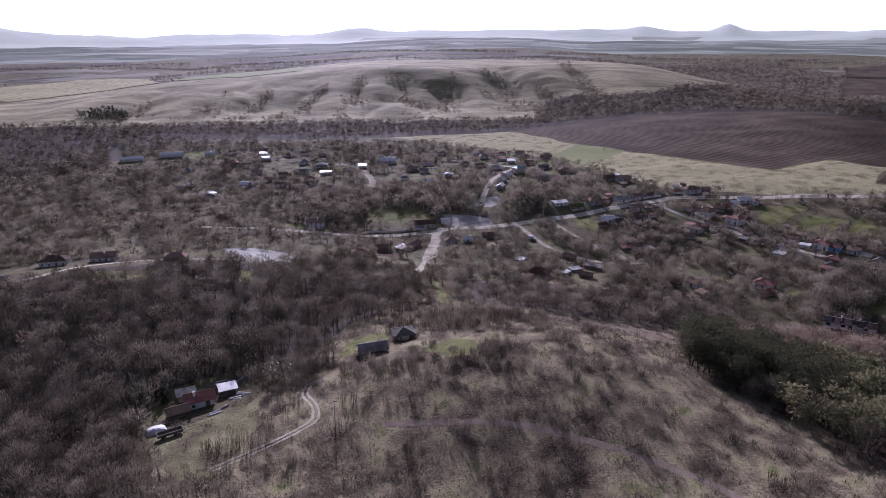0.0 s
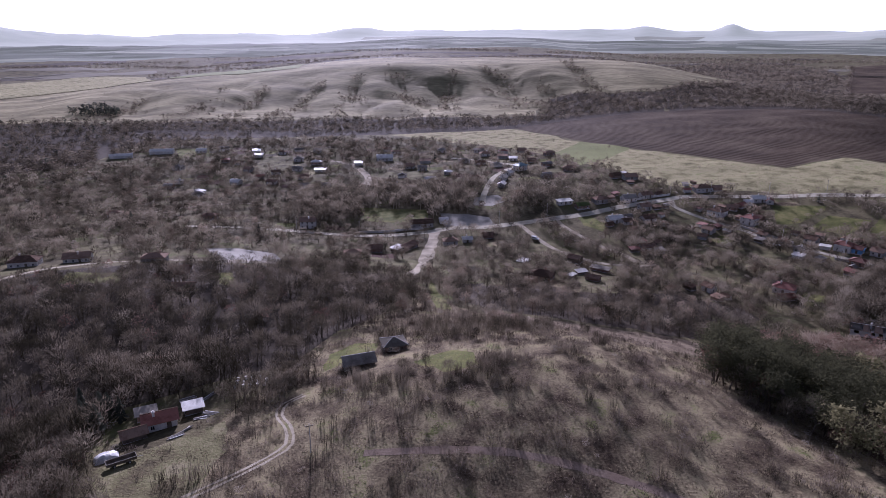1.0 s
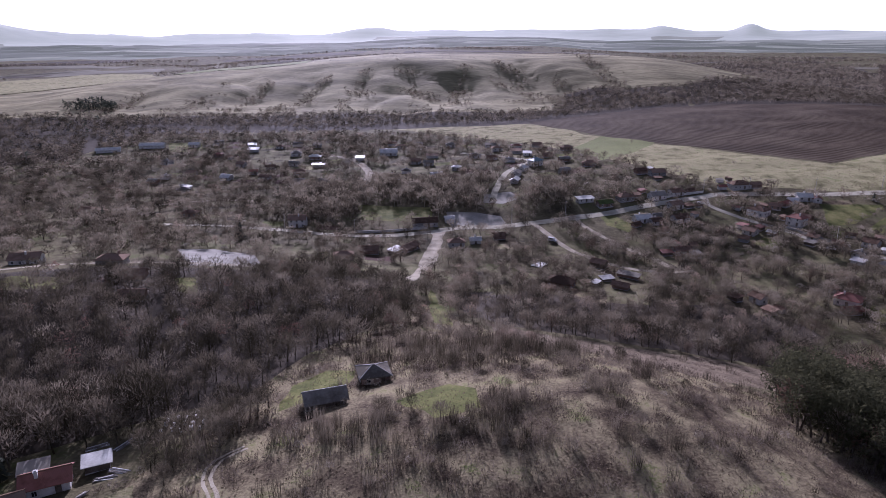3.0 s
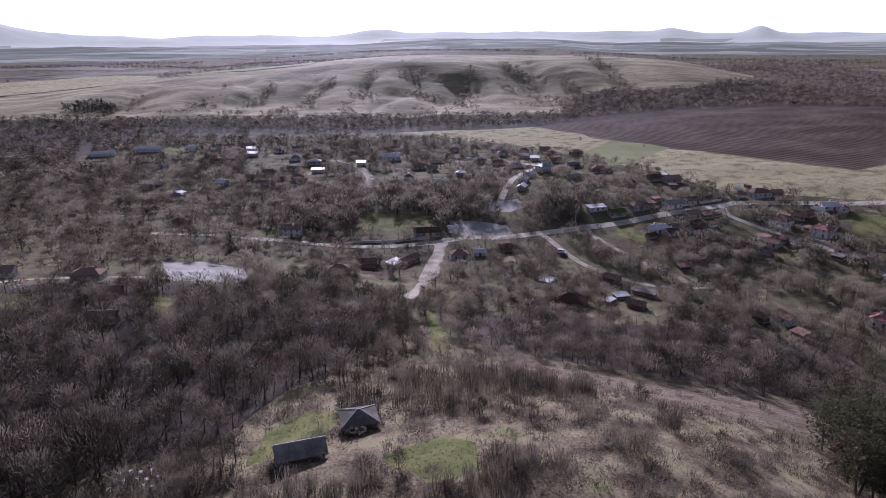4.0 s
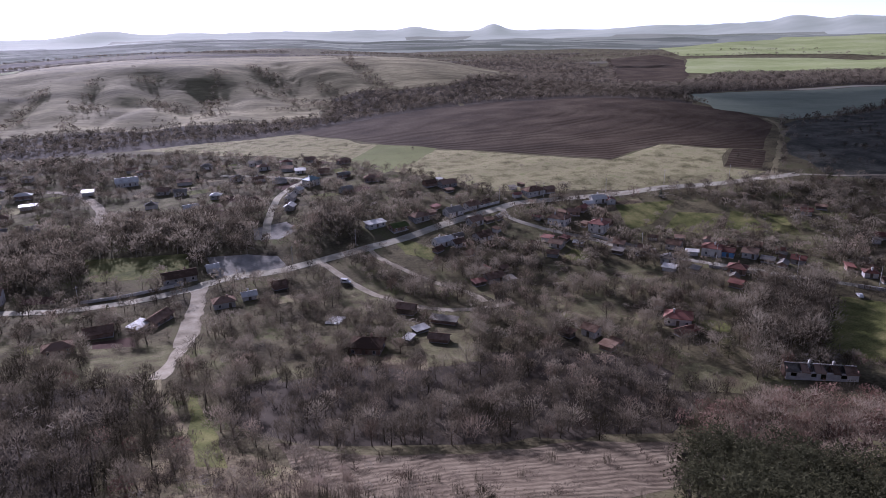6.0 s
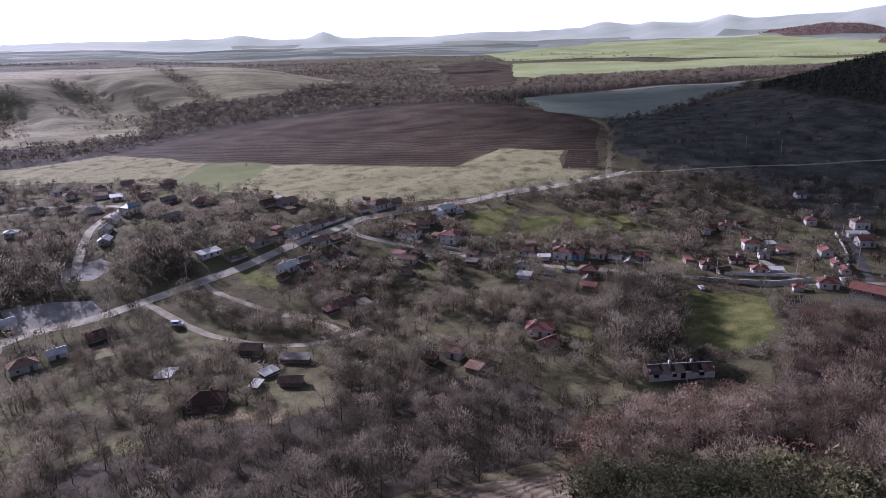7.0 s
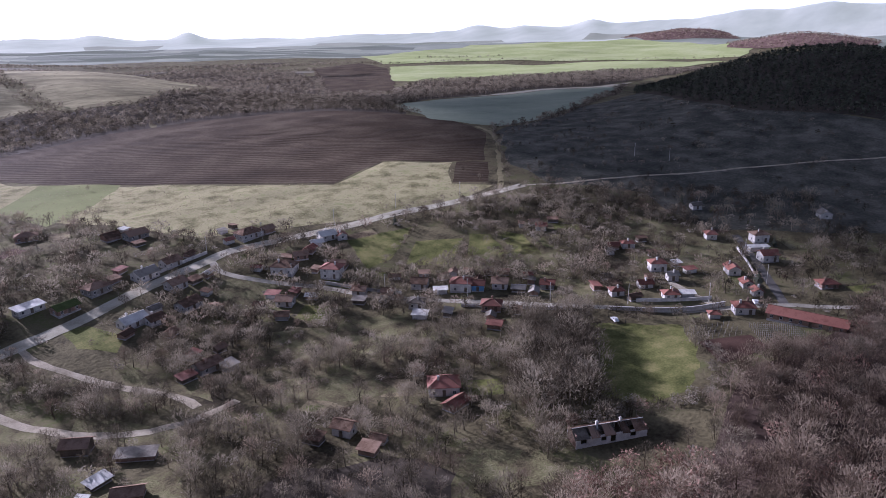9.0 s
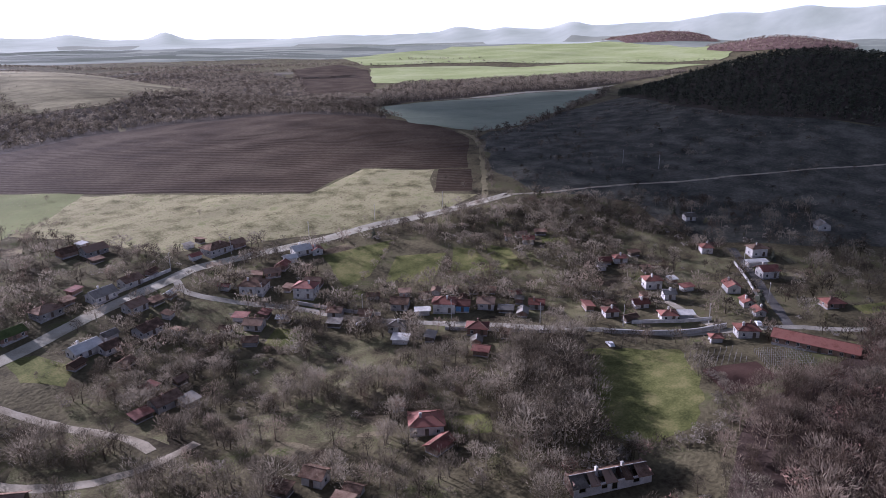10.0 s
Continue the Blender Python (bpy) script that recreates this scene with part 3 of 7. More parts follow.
clearings([(140, 457), (163, 452), (162, 439), (144, 424), (135, 435)], [(140, 406), (157, 396), (156, 381), (139, 380), (132, 390)], [(167, 398), (190, 381), (175, 366), (155, 366), (154, 385)],
          [(127, 372), (149, 357), (152, 339), (134, 346), (122, 359)], [(269, 398), (283, 376), (260, 361), (247, 381)], [(335, 385), (349, 359), (318, 344), (303, 358)], [(337, 352), (341, 327), (315, 319), (302, 335)])
clearings([(93, 410), (107, 389), (104, 373), (87, 407)], [(70, 391), (93, 363), (89, 356), (65, 379)], [(247, 377), (263, 349), (247, 338), (231, 363)], [(16, 339), (26, 336), (25, 321), (13, 319)],
          [(45, 413), (60, 409), (59, 371), (40, 377)], [(-46, 369), (-16, 367), (-21, 329), (-43, 330)], [(64, 346), (83, 346), (78, 321), (60, 320)], [(142, 304), (160, 291), (161, 276), (127, 289)])
clearings([(-345, 644), (-369, 715), (-363, 714), (-328, 647)], [(-384, 810), (-254, 788), (-245, 763), (-365, 773)], [(-236, 790), (-165, 775), (-157, 742), (-224, 752)], [(-188, 658), (-144, 647), (-137, 599), (-181, 608)],
          [(-77, 590), (-32, 584), (-24, 528), (-56, 534)], [(-98, 387), (-75, 394), (-67, 363), (-77, 343)], [(-210, 369), (-183, 371), (-167, 345), (-189, 340)])
for outline in ([(259, 424), (267, 417), (257, 394), (243, 408)], [(274, 421), (279, 406), (267, 383), (259, 392)], [(-69, 484), (-21, 471), (-17, 441), (-60, 448)], [(-11, 322), (-4, 292), (0, 266), (-7, 269), (-10, 294)],
                [(-108, 302), (-100, 305), (-90, 279), (-98, 283)], [(-289, 701), (-254, 695), (-238, 662), (-268, 655)]):
    field("grass_strip", outline, M_LAWN, 0.036, "winter-green grass strip between hedges", "lawn", 6, 0.8)

for outline in ([(108, 905), (133, 1054), (211, 1065), (297, 1055), (255, 870), (215, 872), (130, 832)], [(297, 1055), (471, 1216), (601, 1167), (640, 938), (520, 842), (462, 735), (432, 818), (396, 862), (300, 876), (258, 868)],
                [(-430, 868), (-420, 830), (-330, 747), (-90, 770), (55, 788), (128, 832), (104, 903), (-9, 884), (-119, 900), (-300, 892)], [(-800, 600), (-420, 540), (-340, 640), (-332, 743), (-430, 866), (-560, 870), (-860, 860)],
                [(300, 1125), (471, 1220), (601, 1170), (645, 940), (720, 1150), (640, 1180), (820, 1500), (1000, 1900), (800, 2150), (450, 1800), (520, 1430), (560, 1300), (420, 1195)],
                [(520, 860), (650, 940), (800, 962), (950, 957), (1180, 945), (1700, 1080), (1640, 1150), (1500, 1160), (1290, 1235), (1010, 1290), (930, 1285), (760, 1145), (600, 960)]):
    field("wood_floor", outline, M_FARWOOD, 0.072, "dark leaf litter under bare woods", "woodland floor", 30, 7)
    OPEN.pop()

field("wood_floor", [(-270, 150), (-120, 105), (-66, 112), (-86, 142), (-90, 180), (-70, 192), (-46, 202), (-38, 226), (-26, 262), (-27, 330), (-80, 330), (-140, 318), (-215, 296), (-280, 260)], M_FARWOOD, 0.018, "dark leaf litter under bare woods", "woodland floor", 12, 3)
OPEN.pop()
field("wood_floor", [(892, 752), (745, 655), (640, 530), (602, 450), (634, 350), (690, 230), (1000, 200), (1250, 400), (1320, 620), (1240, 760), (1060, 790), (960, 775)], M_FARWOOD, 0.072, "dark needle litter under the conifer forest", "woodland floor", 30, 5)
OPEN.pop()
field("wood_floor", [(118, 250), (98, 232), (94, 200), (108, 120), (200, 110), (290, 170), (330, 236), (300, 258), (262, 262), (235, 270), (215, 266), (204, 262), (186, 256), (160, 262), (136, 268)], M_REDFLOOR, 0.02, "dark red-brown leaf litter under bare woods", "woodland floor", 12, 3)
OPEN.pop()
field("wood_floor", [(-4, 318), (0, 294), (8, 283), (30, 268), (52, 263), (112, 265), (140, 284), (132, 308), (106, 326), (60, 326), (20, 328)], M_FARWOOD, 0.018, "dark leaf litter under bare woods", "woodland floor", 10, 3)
OPEN.pop()
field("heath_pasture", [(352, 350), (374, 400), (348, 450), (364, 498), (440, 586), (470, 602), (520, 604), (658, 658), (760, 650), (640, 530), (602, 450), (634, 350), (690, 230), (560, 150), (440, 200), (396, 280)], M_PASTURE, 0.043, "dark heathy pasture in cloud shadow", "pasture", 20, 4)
OPEN.pop()

# roads and tracks
road("main_road", [(-13, 428), (2, 434), (20, 434), (41, 440), (63, 447), (86, 455), (109, 465), (146, 478), (160, 482), (185, 479), (216, 474), (253, 469), (292, 461), (332, 455)], 6.4, M_ASPHALT, 0.115, "pale worn asphalt village road")
road("west_road", [(-170, 424), (-130, 424), (-98, 420), (-70, 417), (-40, 420), (-18, 425), (-10, 429)], 5.6, M_ASPHALT, 0.108, "pale asphalt street to the west")
road("dirt_road", [(-13, 428), (-14, 405), (-15, 385), (-16.5, 364)], 6.8, M_TRACK, 0.101, "broad pale dirt road running downhill", 0.9)
road("dirt_road", [(-16.3, 367), (-17.5, 355), (-20, 341), (-21, 332)], 4.6, M_TRACK, 0.098, "narrowing pale dirt road at the foot of the slope", 1.1)
road("dirt_track", [(-19.5, 346), (-21, 334), (-20, 322), (-17, 310)], 2.4, M_PATH, 0.095, "narrow earth track above the dirt road", 0.8, "path", 0.5, 3)
road("fork_road", [(41, 438), (46, 422), (54, 403), (64, 386), (76, 374), (88, 368), (100, 367), (110, 369)], 3.2, M_TRACK, 0.101, "pale earth lane forking off the road", 0.4, clear=3.2)
road("lower_lane", [(66, 446), (69, 430), (78, 413), (88, 397), (97, 383), (99, 373)], 2.8, M_TRACK, 0.094, "pale earth lane between hedges", 0.4, clear=3.2)
road("village_street", [(148, 476), (147, 464), (157, 448), (174, 427), (190, 400), (205, 381), (231, 349), (254, 317), (272, 299), (289, 282), (296, 270), (312, 245)], 3.4, M_STREET, 0.094, "narrow asphalt street past red-roofed houses")
road("upper_street", [(289, 282), (301, 291), (320, 305), (338, 320), (353, 334)], 3.6, M_SHADED_STREET, 0.086, "dark narrow street up to the top houses")
road("house_lane", [(282, 326), (279, 315), (274, 300)], 3.2, M_TRACK, 0.086, "short pale lane between houses")
road("east_track", [(332, 455), (362, 438), (395, 422), (423, 401), (458, 383), (490, 362), (522, 340), (560, 310)], 2.4, M_TRACK, 0.108, "pale field track across dark pasture", 0.5, "track")
road("north_track", [(318, 460), (342, 484), (362, 504), (395, 538), (414, 558), (440, 592), (458, 628)], 3.4, M_PATH, 0.108, "pale field track beside the ploughed field", 0.9, "track")
for side in (-0.8, 0.8):
    road("grass_path", [(-56 + side * 0.7, 132 - side * 0.7), (-47 + side * 0.7, 141 - side * 0.7), (-39 + side, 149 - side * 0.3), (-36 + side, 154), (-38 + side, 161), (-42 + side, 168), (-42 + side, 174), (-38 + side * 0.6, 178 - side * 0.6)], 0.75, M_TRACK, 0.058, "pale wheel rut of a grass track over the slope", 0.15, "path", 0.6, 2.5)
road("brown_track", [(-18, 149), (0, 149), (12, 148), (21, 146), (34, 141), (46, 135), (57, 127), (66, 117)], 2.2, M_RUT, 0.054, "brown rutted track across the slope", 0.3, "path", 0.2, 2.5)
road("green_path", [(-7, 268), (-9, 280), (-13, 300), (-19, 318), (-21, 330)], 1.8, M_SPUR, 0.072, "overgrown grassy path down to the dirt road", 0.6, "path", 0.2, 3)
road("church_street", [(18, 478), (20, 500), (25, 530), (31, 554), (40, 574), (50, 592), (36, 606), (19, 620), (-5, 634)], 4.4, M_ASPHALT, 0.101, "pale street up to the church")
road("curving_road", [(-128, 640), (-109, 630), (-94, 617), (-80, 588), (-73, 563), (-72, 530)], 6.0, M_TRACK, 0.108, "bright curving road between gardens", 0.5)
road("far_lane", [(-215, 470), (-190, 488), (-165, 500), (-140, 498)], 4.0, M_TRACK, 0.108, "pale lane among bare gardens", 0.5)
road("farm_lane", [(-235, 285), (-205, 292), (-190, 312), (-150, 328), (-120, 330), (-88, 334)], 4.0, M_TRACK, 0.086, "pale lane past the farmhouse", 0.5, clear=4)
OPEN.append([(-250, 276), (-205, 282), (-178, 290), (-150, 310), (-118, 314), (-86, 318), (-80, 334), (-150, 340), (-215, 340)])


def far_patches(name, mat, lift, label, count, seed, near, far, long, deep):
    """Strips of land on the far plain, seen edge on."""
    r, pieces = random.Random(seed), []
    for _ in range(count):
        a, d = radians(r.uniform(-40, 72)), near * (far / near) ** r.uniform(0, 1)
        mx, my = HUB[0] + d * math.sin(a), HUB[1] + d * math.cos(a)
        if 0.55 < a < 1.3 and d < 3700:
            continue
        t, u, v = a + radians(r.uniform(75, 105)), r.uniform(0.4, 1) * long * d / 3000, r.uniform(0.3, 1) * deep * d / 3000
        ex, ey, k = (math.sin(t), math.cos(t)), (math.cos(t), -math.sin(t)), r.uniform(0.6, 1)
        pieces.append([(mx + i * u * ex[0] + j * v * ey[0], my + i * u * ex[1] + j * v * ey[1]) for i, j in ((-1, -k), (1, -1), (k, 1), (-1, k))])
    drape(name, pieces, mat, lift, label, "distance")


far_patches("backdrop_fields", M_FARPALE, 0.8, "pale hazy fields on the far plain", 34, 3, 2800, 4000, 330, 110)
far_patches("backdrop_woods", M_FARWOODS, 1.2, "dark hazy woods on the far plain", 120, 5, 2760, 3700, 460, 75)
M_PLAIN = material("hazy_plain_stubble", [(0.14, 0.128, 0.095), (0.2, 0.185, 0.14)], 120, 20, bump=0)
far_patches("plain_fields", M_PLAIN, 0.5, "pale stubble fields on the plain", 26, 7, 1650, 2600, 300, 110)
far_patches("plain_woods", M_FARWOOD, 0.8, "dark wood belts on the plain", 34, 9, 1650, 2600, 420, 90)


# ---- things with parts ----
class Shape:
    """Collects faces for one mesh."""

    def __init__(self):
        self.verts, self.faces = [], []

    def solid(self, verts, faces):
        k = len(self.verts)
        self.verts += [tuple(v) for v in verts]
        self.faces += [tuple(k + i for i in f) for f in faces]
        return self

    def box(self, x0, x1, y0, y1, z0, z1):
        v = [(x, y, z) for z in (z0, z1) for x, y in ((x0, y0), (x1, y0), (x1, y1), (x0, y1))]
        return self.solid(v, [(3, 2, 1, 0), (4, 5, 6, 7), (0, 1, 5, 4), (1, 2, 6, 5), (2, 3, 7, 6), (3, 0, 4, 7)])

    def beam(self, a, b, wide, tall=None, sides=4):
        """A bar from a to b; wide and tall are its half sizes at a and at b."""
        a, b = Vector(a), Vector(b)
        tall = wide if tall is None else tall
        way = (b - a).normalized()
        right = way.cross(Vector((0, 0, 1))) if abs(way.z) < 0.95 else Vector((1, 0, 0))
        right.normalize()
        up = right.cross(way)
        v = []
        for p, size in ((a, wide), (b, tall)):
            for n in range(sides):
                t = 2 * math.pi * (n + 0.5) / sides
                v.append(p + size * (right * math.cos(t) + up * math.sin(t)))
        f = [(n, (n + 1) % sides, sides + (n + 1) % sides, sides + n) for n in range(sides)]
        return self.solid(v, f + [tuple(range(sides))[::-1], tuple(range(sides, 2 * sides))])

    def panel(self, xs, zs, y0, y1, filled):
        """A sheet of cells in one piece, with the cells that are not filled left open."""
        at = {}

        def corner_of(i, j, y):
            if (i, j, y) not in at:
                at[i, j, y] = len(self.verts)
                self.verts.append((xs[i], y, zs[j]))
            return at[i, j, y]

        has = lambda i, j: 0 <= i < len(xs) - 1 and 0 <= j < len(zs) - 1 and filled(i, j)
        for i in range(len(xs) - 1):
            for j in range(len(zs) - 1):
                if not filled(i, j):
                    continue
                ring = ((i, j), (i + 1, j), (i + 1, j + 1), (i, j + 1))
                self.faces.append(tuple(corner_of(*p, y0) for p in ring))
                self.faces.append(tuple(corner_of(*p, y1) for p in ring[::-1]))
                for (a, b), (di, dj) in zip(zip(ring, ring[1:] + ring[:1]), ((0, -1), (1, 0), (0, 1), (-1, 0))):
                    if not has(i + di, j + dj):
                        self.faces.append((corner_of(*b, y0), corner_of(*a, y0), corner_of(*a, y1), corner_of(*b, y1)))
        return self

    def mesh(self, name, mat):
        me = bpy.data.meshes.new(name)
        me.from_pydata(self.verts, [], self.faces)
        bm = bmesh.new()
        bm.from_mesh(me)
        bmesh.ops.recalc_face_normals(bm, faces=bm.faces)
        bm.to_mesh(me)
        bm.free()
        me.materials.append(mat)
        return me


def part(name, shape, mat, parent, label="", at=None):
    ob = new(name, shape if isinstance(shape, bpy.types.Mesh) else shape.mesh(name, mat))
    ob.parent = parent
    if at is not None:
        ob.matrix_basis = at
    return tagged(ob, label)


def stand(name, x, y, turn, label, category, group="", sink=0.0):
    ob = tagged(new(name), label, category, group)
    ob.matrix_basis = pose(x, y, float(ground(x, y)) - sink, 0, 0, turn)
    return ob


BUILT, HOMES, YARDS = [], [], []
PANE = Shape().box(-0.42, 0.42, -0.02, 0.02, 0.08, 1.12).mesh("pane", M_GLASS)
WINDOW = Shape().panel((-0.5, -0.42, -0.03, 0.03, 0.42, 0.5), (0, 0.08, 1.12, 1.2), -0.06, 0.06, lambda i, j: j != 1 or i in (0, 2, 4)).mesh("window", M_FRAME)
SILL = Shape().box(-0.6, 0.6, -0.16, 0.02, -0.08, 0).mesh("sill", M_CONCRETE)
DOOR = Shape().box(-0.55, 0.55, -0.07, 0.05, 0, 2.1).box(-0.42, -0.05, -0.1, -0.07, 0.2, 1.9).box(0.05, 0.42, -0.1, -0.07, 0.2, 1.9).mesh("door", M_WOOD)
CHIMNEY = Shape().box(-0.32, 0.32, -0.32, 0.32, -1.4, 1.1).box(-0.42, 0.42, -0.42, 0.42, 1.1, 1.25).box(-0.2, 0.2, -0.2, 0.2, 1.25, 1.5)
CHIMNEY_WHITE, CHIMNEY_BRICK = CHIMNEY.mesh("chimney", M_WHITE), CHIMNEY.mesh("chimney", M_BRICK)
ROOFS = {"red": M_TILE, "brown": M_TILE_OLD, "grey": M_SLATE, "tin": M_TIN, "blue": M_BLUEROOF, "green": M_GREENROOF}
WALLS = {"white": M_WHITE, "grey": M_RENDER, "brick": M_BRICK, "blue": M_BLUE, "wood": M_WOOD}
house_count = 0


def house(x, y, turn, wide, deep, tall, form, roof, wall, label, name="house", rise=None, windows=True, chimneys=1, lean=False):
    """A building on the land: walls with openings' frames, a roof of that form, chimneys. It faces its own -y."""
    global house_count
    house_count += 1
    r = random.Random(house_count)
    BUILT.append((x, y, 0.5 * math.hypot(wide, deep) + 1.0))
    root = stand(name, x, y, turn, label, "house" if name in ("house", "farmhouse") else name.replace("_", " "))
    if wide > 4.6:
        YARDS.append((x, y, max(wide, deep) * (2.2 if name in ("greenhouse", "stable", "workshop", "farmhouse") else 1)))
    if name == 'house':
        HOMES.append((x, y, turn, wide, deep))
    tall *= 0.86
    w, d, over = wide / 2, deep / 2, 0.6
    rise = rise or min(wide, deep) * (0.26 if form != "shed" else 0.18)
    t = 0.3
    walls = Shape().box(-w, w, -d, -d + t, -1.6, tall).box(-w, w, d - t, d, -1.6, tall)
    for s in (-1, 1):
        x0, x1 = (-w, -w + t) if s < 0 else (w - t, w)
        walls.box(x0, x1, -d + t, d - t, -1.6, tall)
        if form == "gable":
            top = [(x0, -d, tall), (x1, -d, tall), (x1, d, tall), (x0, d, tall), (x0, 0, tall + rise), (x1, 0, tall + rise)]
            walls.solid(top, [(0, 1, 5, 4), (2, 3, 4, 5), (0, 4, 3), (1, 2, 5), (3, 2, 1, 0)])
    part("wall", walls, WALLS[wall], root)
    part("plinth", Shape().box(-w - 0.06, w + 0.06, -d - 0.06, d + 0.06, -1.7, 0.35), M_STONE, root)
    a, b, e = w + over, d + over, 0.16
    cover, ridge = Shape(), Shape()
    if form == "hip":
        k = max(a - b, 0.25)
        v = [(-a, -b, tall), (a, -b, tall), (a, b, tall), (-a, b, tall)]
        v += [(px, py, pz + e) for px, py, pz in v] + [(-k, 0, tall + rise + e), (k, 0, tall + rise + e)]
        cover.solid(v, [(3, 2, 1, 0), (0, 1, 5, 4), (1, 2, 6, 5), (2, 3, 7, 6), (3, 0, 4, 7), (4, 5, 9, 8), (5, 6, 9), (6, 7, 8, 9), (7, 4, 8)])
        ridge.beam(v[8], v[9], 0.14)
        for i, j in ((4, 8), (7, 8), (5, 9), (6, 9)):
            ridge.beam(v[i], v[j], 0.13)
    elif form == "gable":
        drop = rise * over / d
        lowz = tall - drop
        for s in (-1, 1):
            v = [(-a, s * b, lowz), (a, s * b, lowz), (a, 0, tall + rise), (-a, 0, tall + rise)]
            v += [(px, py, pz + e) for px, py, pz in v]
            cover.solid(v, [(3, 2, 1, 0), (4, 5, 6, 7), (0, 1, 5, 4), (1, 2, 6, 5), (2, 3, 7, 6), (3, 0, 4, 7)])
        ridge.beam((-a, 0, tall + rise + e), (a, 0, tall + rise + e), 0.15)
    else:
        v = [(-a, -b, tall - 0.05), (a, -b, tall - 0.05), (a, b, tall + rise), (-a, b, tall + rise)]
        v += [(px, py, pz + 0.12) for px, py, pz in v]
        cover.solid(v, [(3, 2, 1, 0), (4, 5, 6, 7), (0, 1, 5, 4), (1, 2, 6, 5), (2, 3, 7, 6), (3, 0, 4, 7)])
        part("gable_board", Shape().box(-w, w, d - 0.3, d - 0.1, tall, tall + rise * 0.9), WALLS[wall], root)
    top = part("roof", cover, ROOFS[roof], root)
    if ridge.verts:
        part("ridge_tiles", ridge, M_TILE_OLD if roof in ("red", "brown") else M_STONE if roof == "grey" else ROOFS[roof], top)
    for n in range(chimneys if form != "shed" else 0):
        cx, cy = r.uniform(-0.5, 0.5) * w, r.choice((-0.35, 0.35)) * d
        part("chimney", CHIMNEY_WHITE if wall == "white" and n == 0 else CHIMNEY_BRICK, None, root, at=pose(cx, cy, tall + rise * 0.72))
    if windows:
        floors = 2 if tall > 4.1 else 1
        sides = ((0, -d, wide, 0), (w, 0, deep, 90), (-w, 0, deep, -90))
        door_done = False
        for px, py, long, face in sides:
            n = max(1, int(long / 2.9))
            for level in range(floors):
                for k in range(n):
                    o = (k + 0.5) / n * long - long / 2
                    c, s = math.cos(radians(face)), math.sin(radians(face))
                    out = 0.02
                    m = pose(px + o * c + out * s, py + o * s - out * c, 0.75 + 2.45 * level, 0, 0, face)
                    if not door_done and level == 0 and k == n // 2 and face == 0:
                        door_done = True
                        part("door", DOOR, None, root, at=pose(px + o, py - 0.02, 0.1))
                        continue
                    pane = part("window", WINDOW, None, root, at=m)
                    part("pane", PANE, None, pane)
                    part("sill", SILL, None, pane)
    return root


# the red-roofed street
house(161, 331, -38, 9.4, 7.6, 3.6, "hip", "red", "white", "white cottage with a hipped red tile roof")
house(157, 321, 8, 7.0, 4.2, 2.4, "gable", "red", "brick", "low brick shed with faded red tile roof", "shed", windows=False, chimneys=0)
house(125, 332, -62, 5.6, 4.6, 3.6, "gable", "brown", "white", "narrow derelict house with broken brown roof", chimneys=0)
house(111, 394, 12, 8.0, 5.6, 3.0, "gable", "brown", "grey", "grey house with a broken dark roof")
house(117, 390, 12, 4.4, 4.0, 2.5, "shed", "grey", "grey", "lean-to annexe with a grey sheet roof", "shed", windows=False)
house(126, 461, 20, 7.5, 6.0, 3.2, "gable", "brown", "grey", "small grey house with a dark roof by the road")
house(124, 443, 22, 8.8, 6.4, 3.0, "gable", "brown", "grey", "low dark-roofed house among bare trees")
house(102, 441, 18, 9.5, 6.2, 3.0, "gable", "tin", "white", "white outbuilding with a pale tin roof", windows=True)
house(109, 438, 18, 6.0, 5.0, 2.8, "gable", "brown", "white", "white cottage with an old brown roof")
house(99, 475, 20, 9.3, 7.0, 3.1, "hip", "brown", "grey", "grey house with a hipped brown roof")
house(85, 465, 20, 8.9, 5.4, 2.9, "gable", "green", "brick", "long barn with a mossy green roof", "barn", chimneys=0)
house(119, 477, 20, 9.5, 6.8, 3.2, "gable", "grey", "white", "white house with a grey roof near the road")
house(132, 483, 20, 8.0, 6.0, 3.0, "gable", "brown", "grey", "roadside house with a weathered brown roof")
house(170, 449, -50, 10.0, 8.2, 4.0, "hip", "brown", "white", "white house with a hipped brown tile roof")
house(184, 432, -52, 8.4, 7.2, 5.2, "hip", "red", "white", "tall white house with a red tile roof")
house(191, 437, -52, 6.5, 6.0, 2.6, "gable", "brown", "brick", "brick barn behind the tall white house", "barn", windows=False, chimneys=0)
house(203, 467, -8, 8.0, 6.2, 3.0, "gable", "tin", "white", "white house with pale gables by the road")
house(209, 463, 70, 5.5, 4.6, 2.6, "gable", "red", "white", "small white annexe with a red roof")
house(174, 492, 10, 12.0, 8.0, 3.2, "hip", "brown", "grey", "dark-roofed farmstead at the meadow's edge")
house(184, 492, 10, 6.0, 5.0, 2.6, "gable", "brown", "brick", "small barn beside the farmstead", "barn", windows=False, chimneys=0)
house(131, 526, 15, 10.0, 7.0, 3.0, "gable", "brown", "grey", "half-ruined house in the meadow")
house(121, 531, 15, 7.0, 6.0, 2.6, "gable", "brown", "brick", "brick ruin with a dark roof", "shed", windows=False, chimneys=0)
house(206, 398, -52, 6.6, 6.0, 3.2, "gable", "brown", "grey", "small grey house on the street")
house(194, 385, -52, 6.0, 5.2, 3.0, "hip", "grey", "white", "white cottage with a grey hipped roof")
house(189, 377, -52, 5.4, 3.6, 2.3, "shed", "tin", "white", "white shed with a pale sheet roof", "shed", windows=False)
house(217, 384, -48, 8.6, 7.0, 4.4, "hip", "red", "white", "house with a hipped red roof and blue annexe")
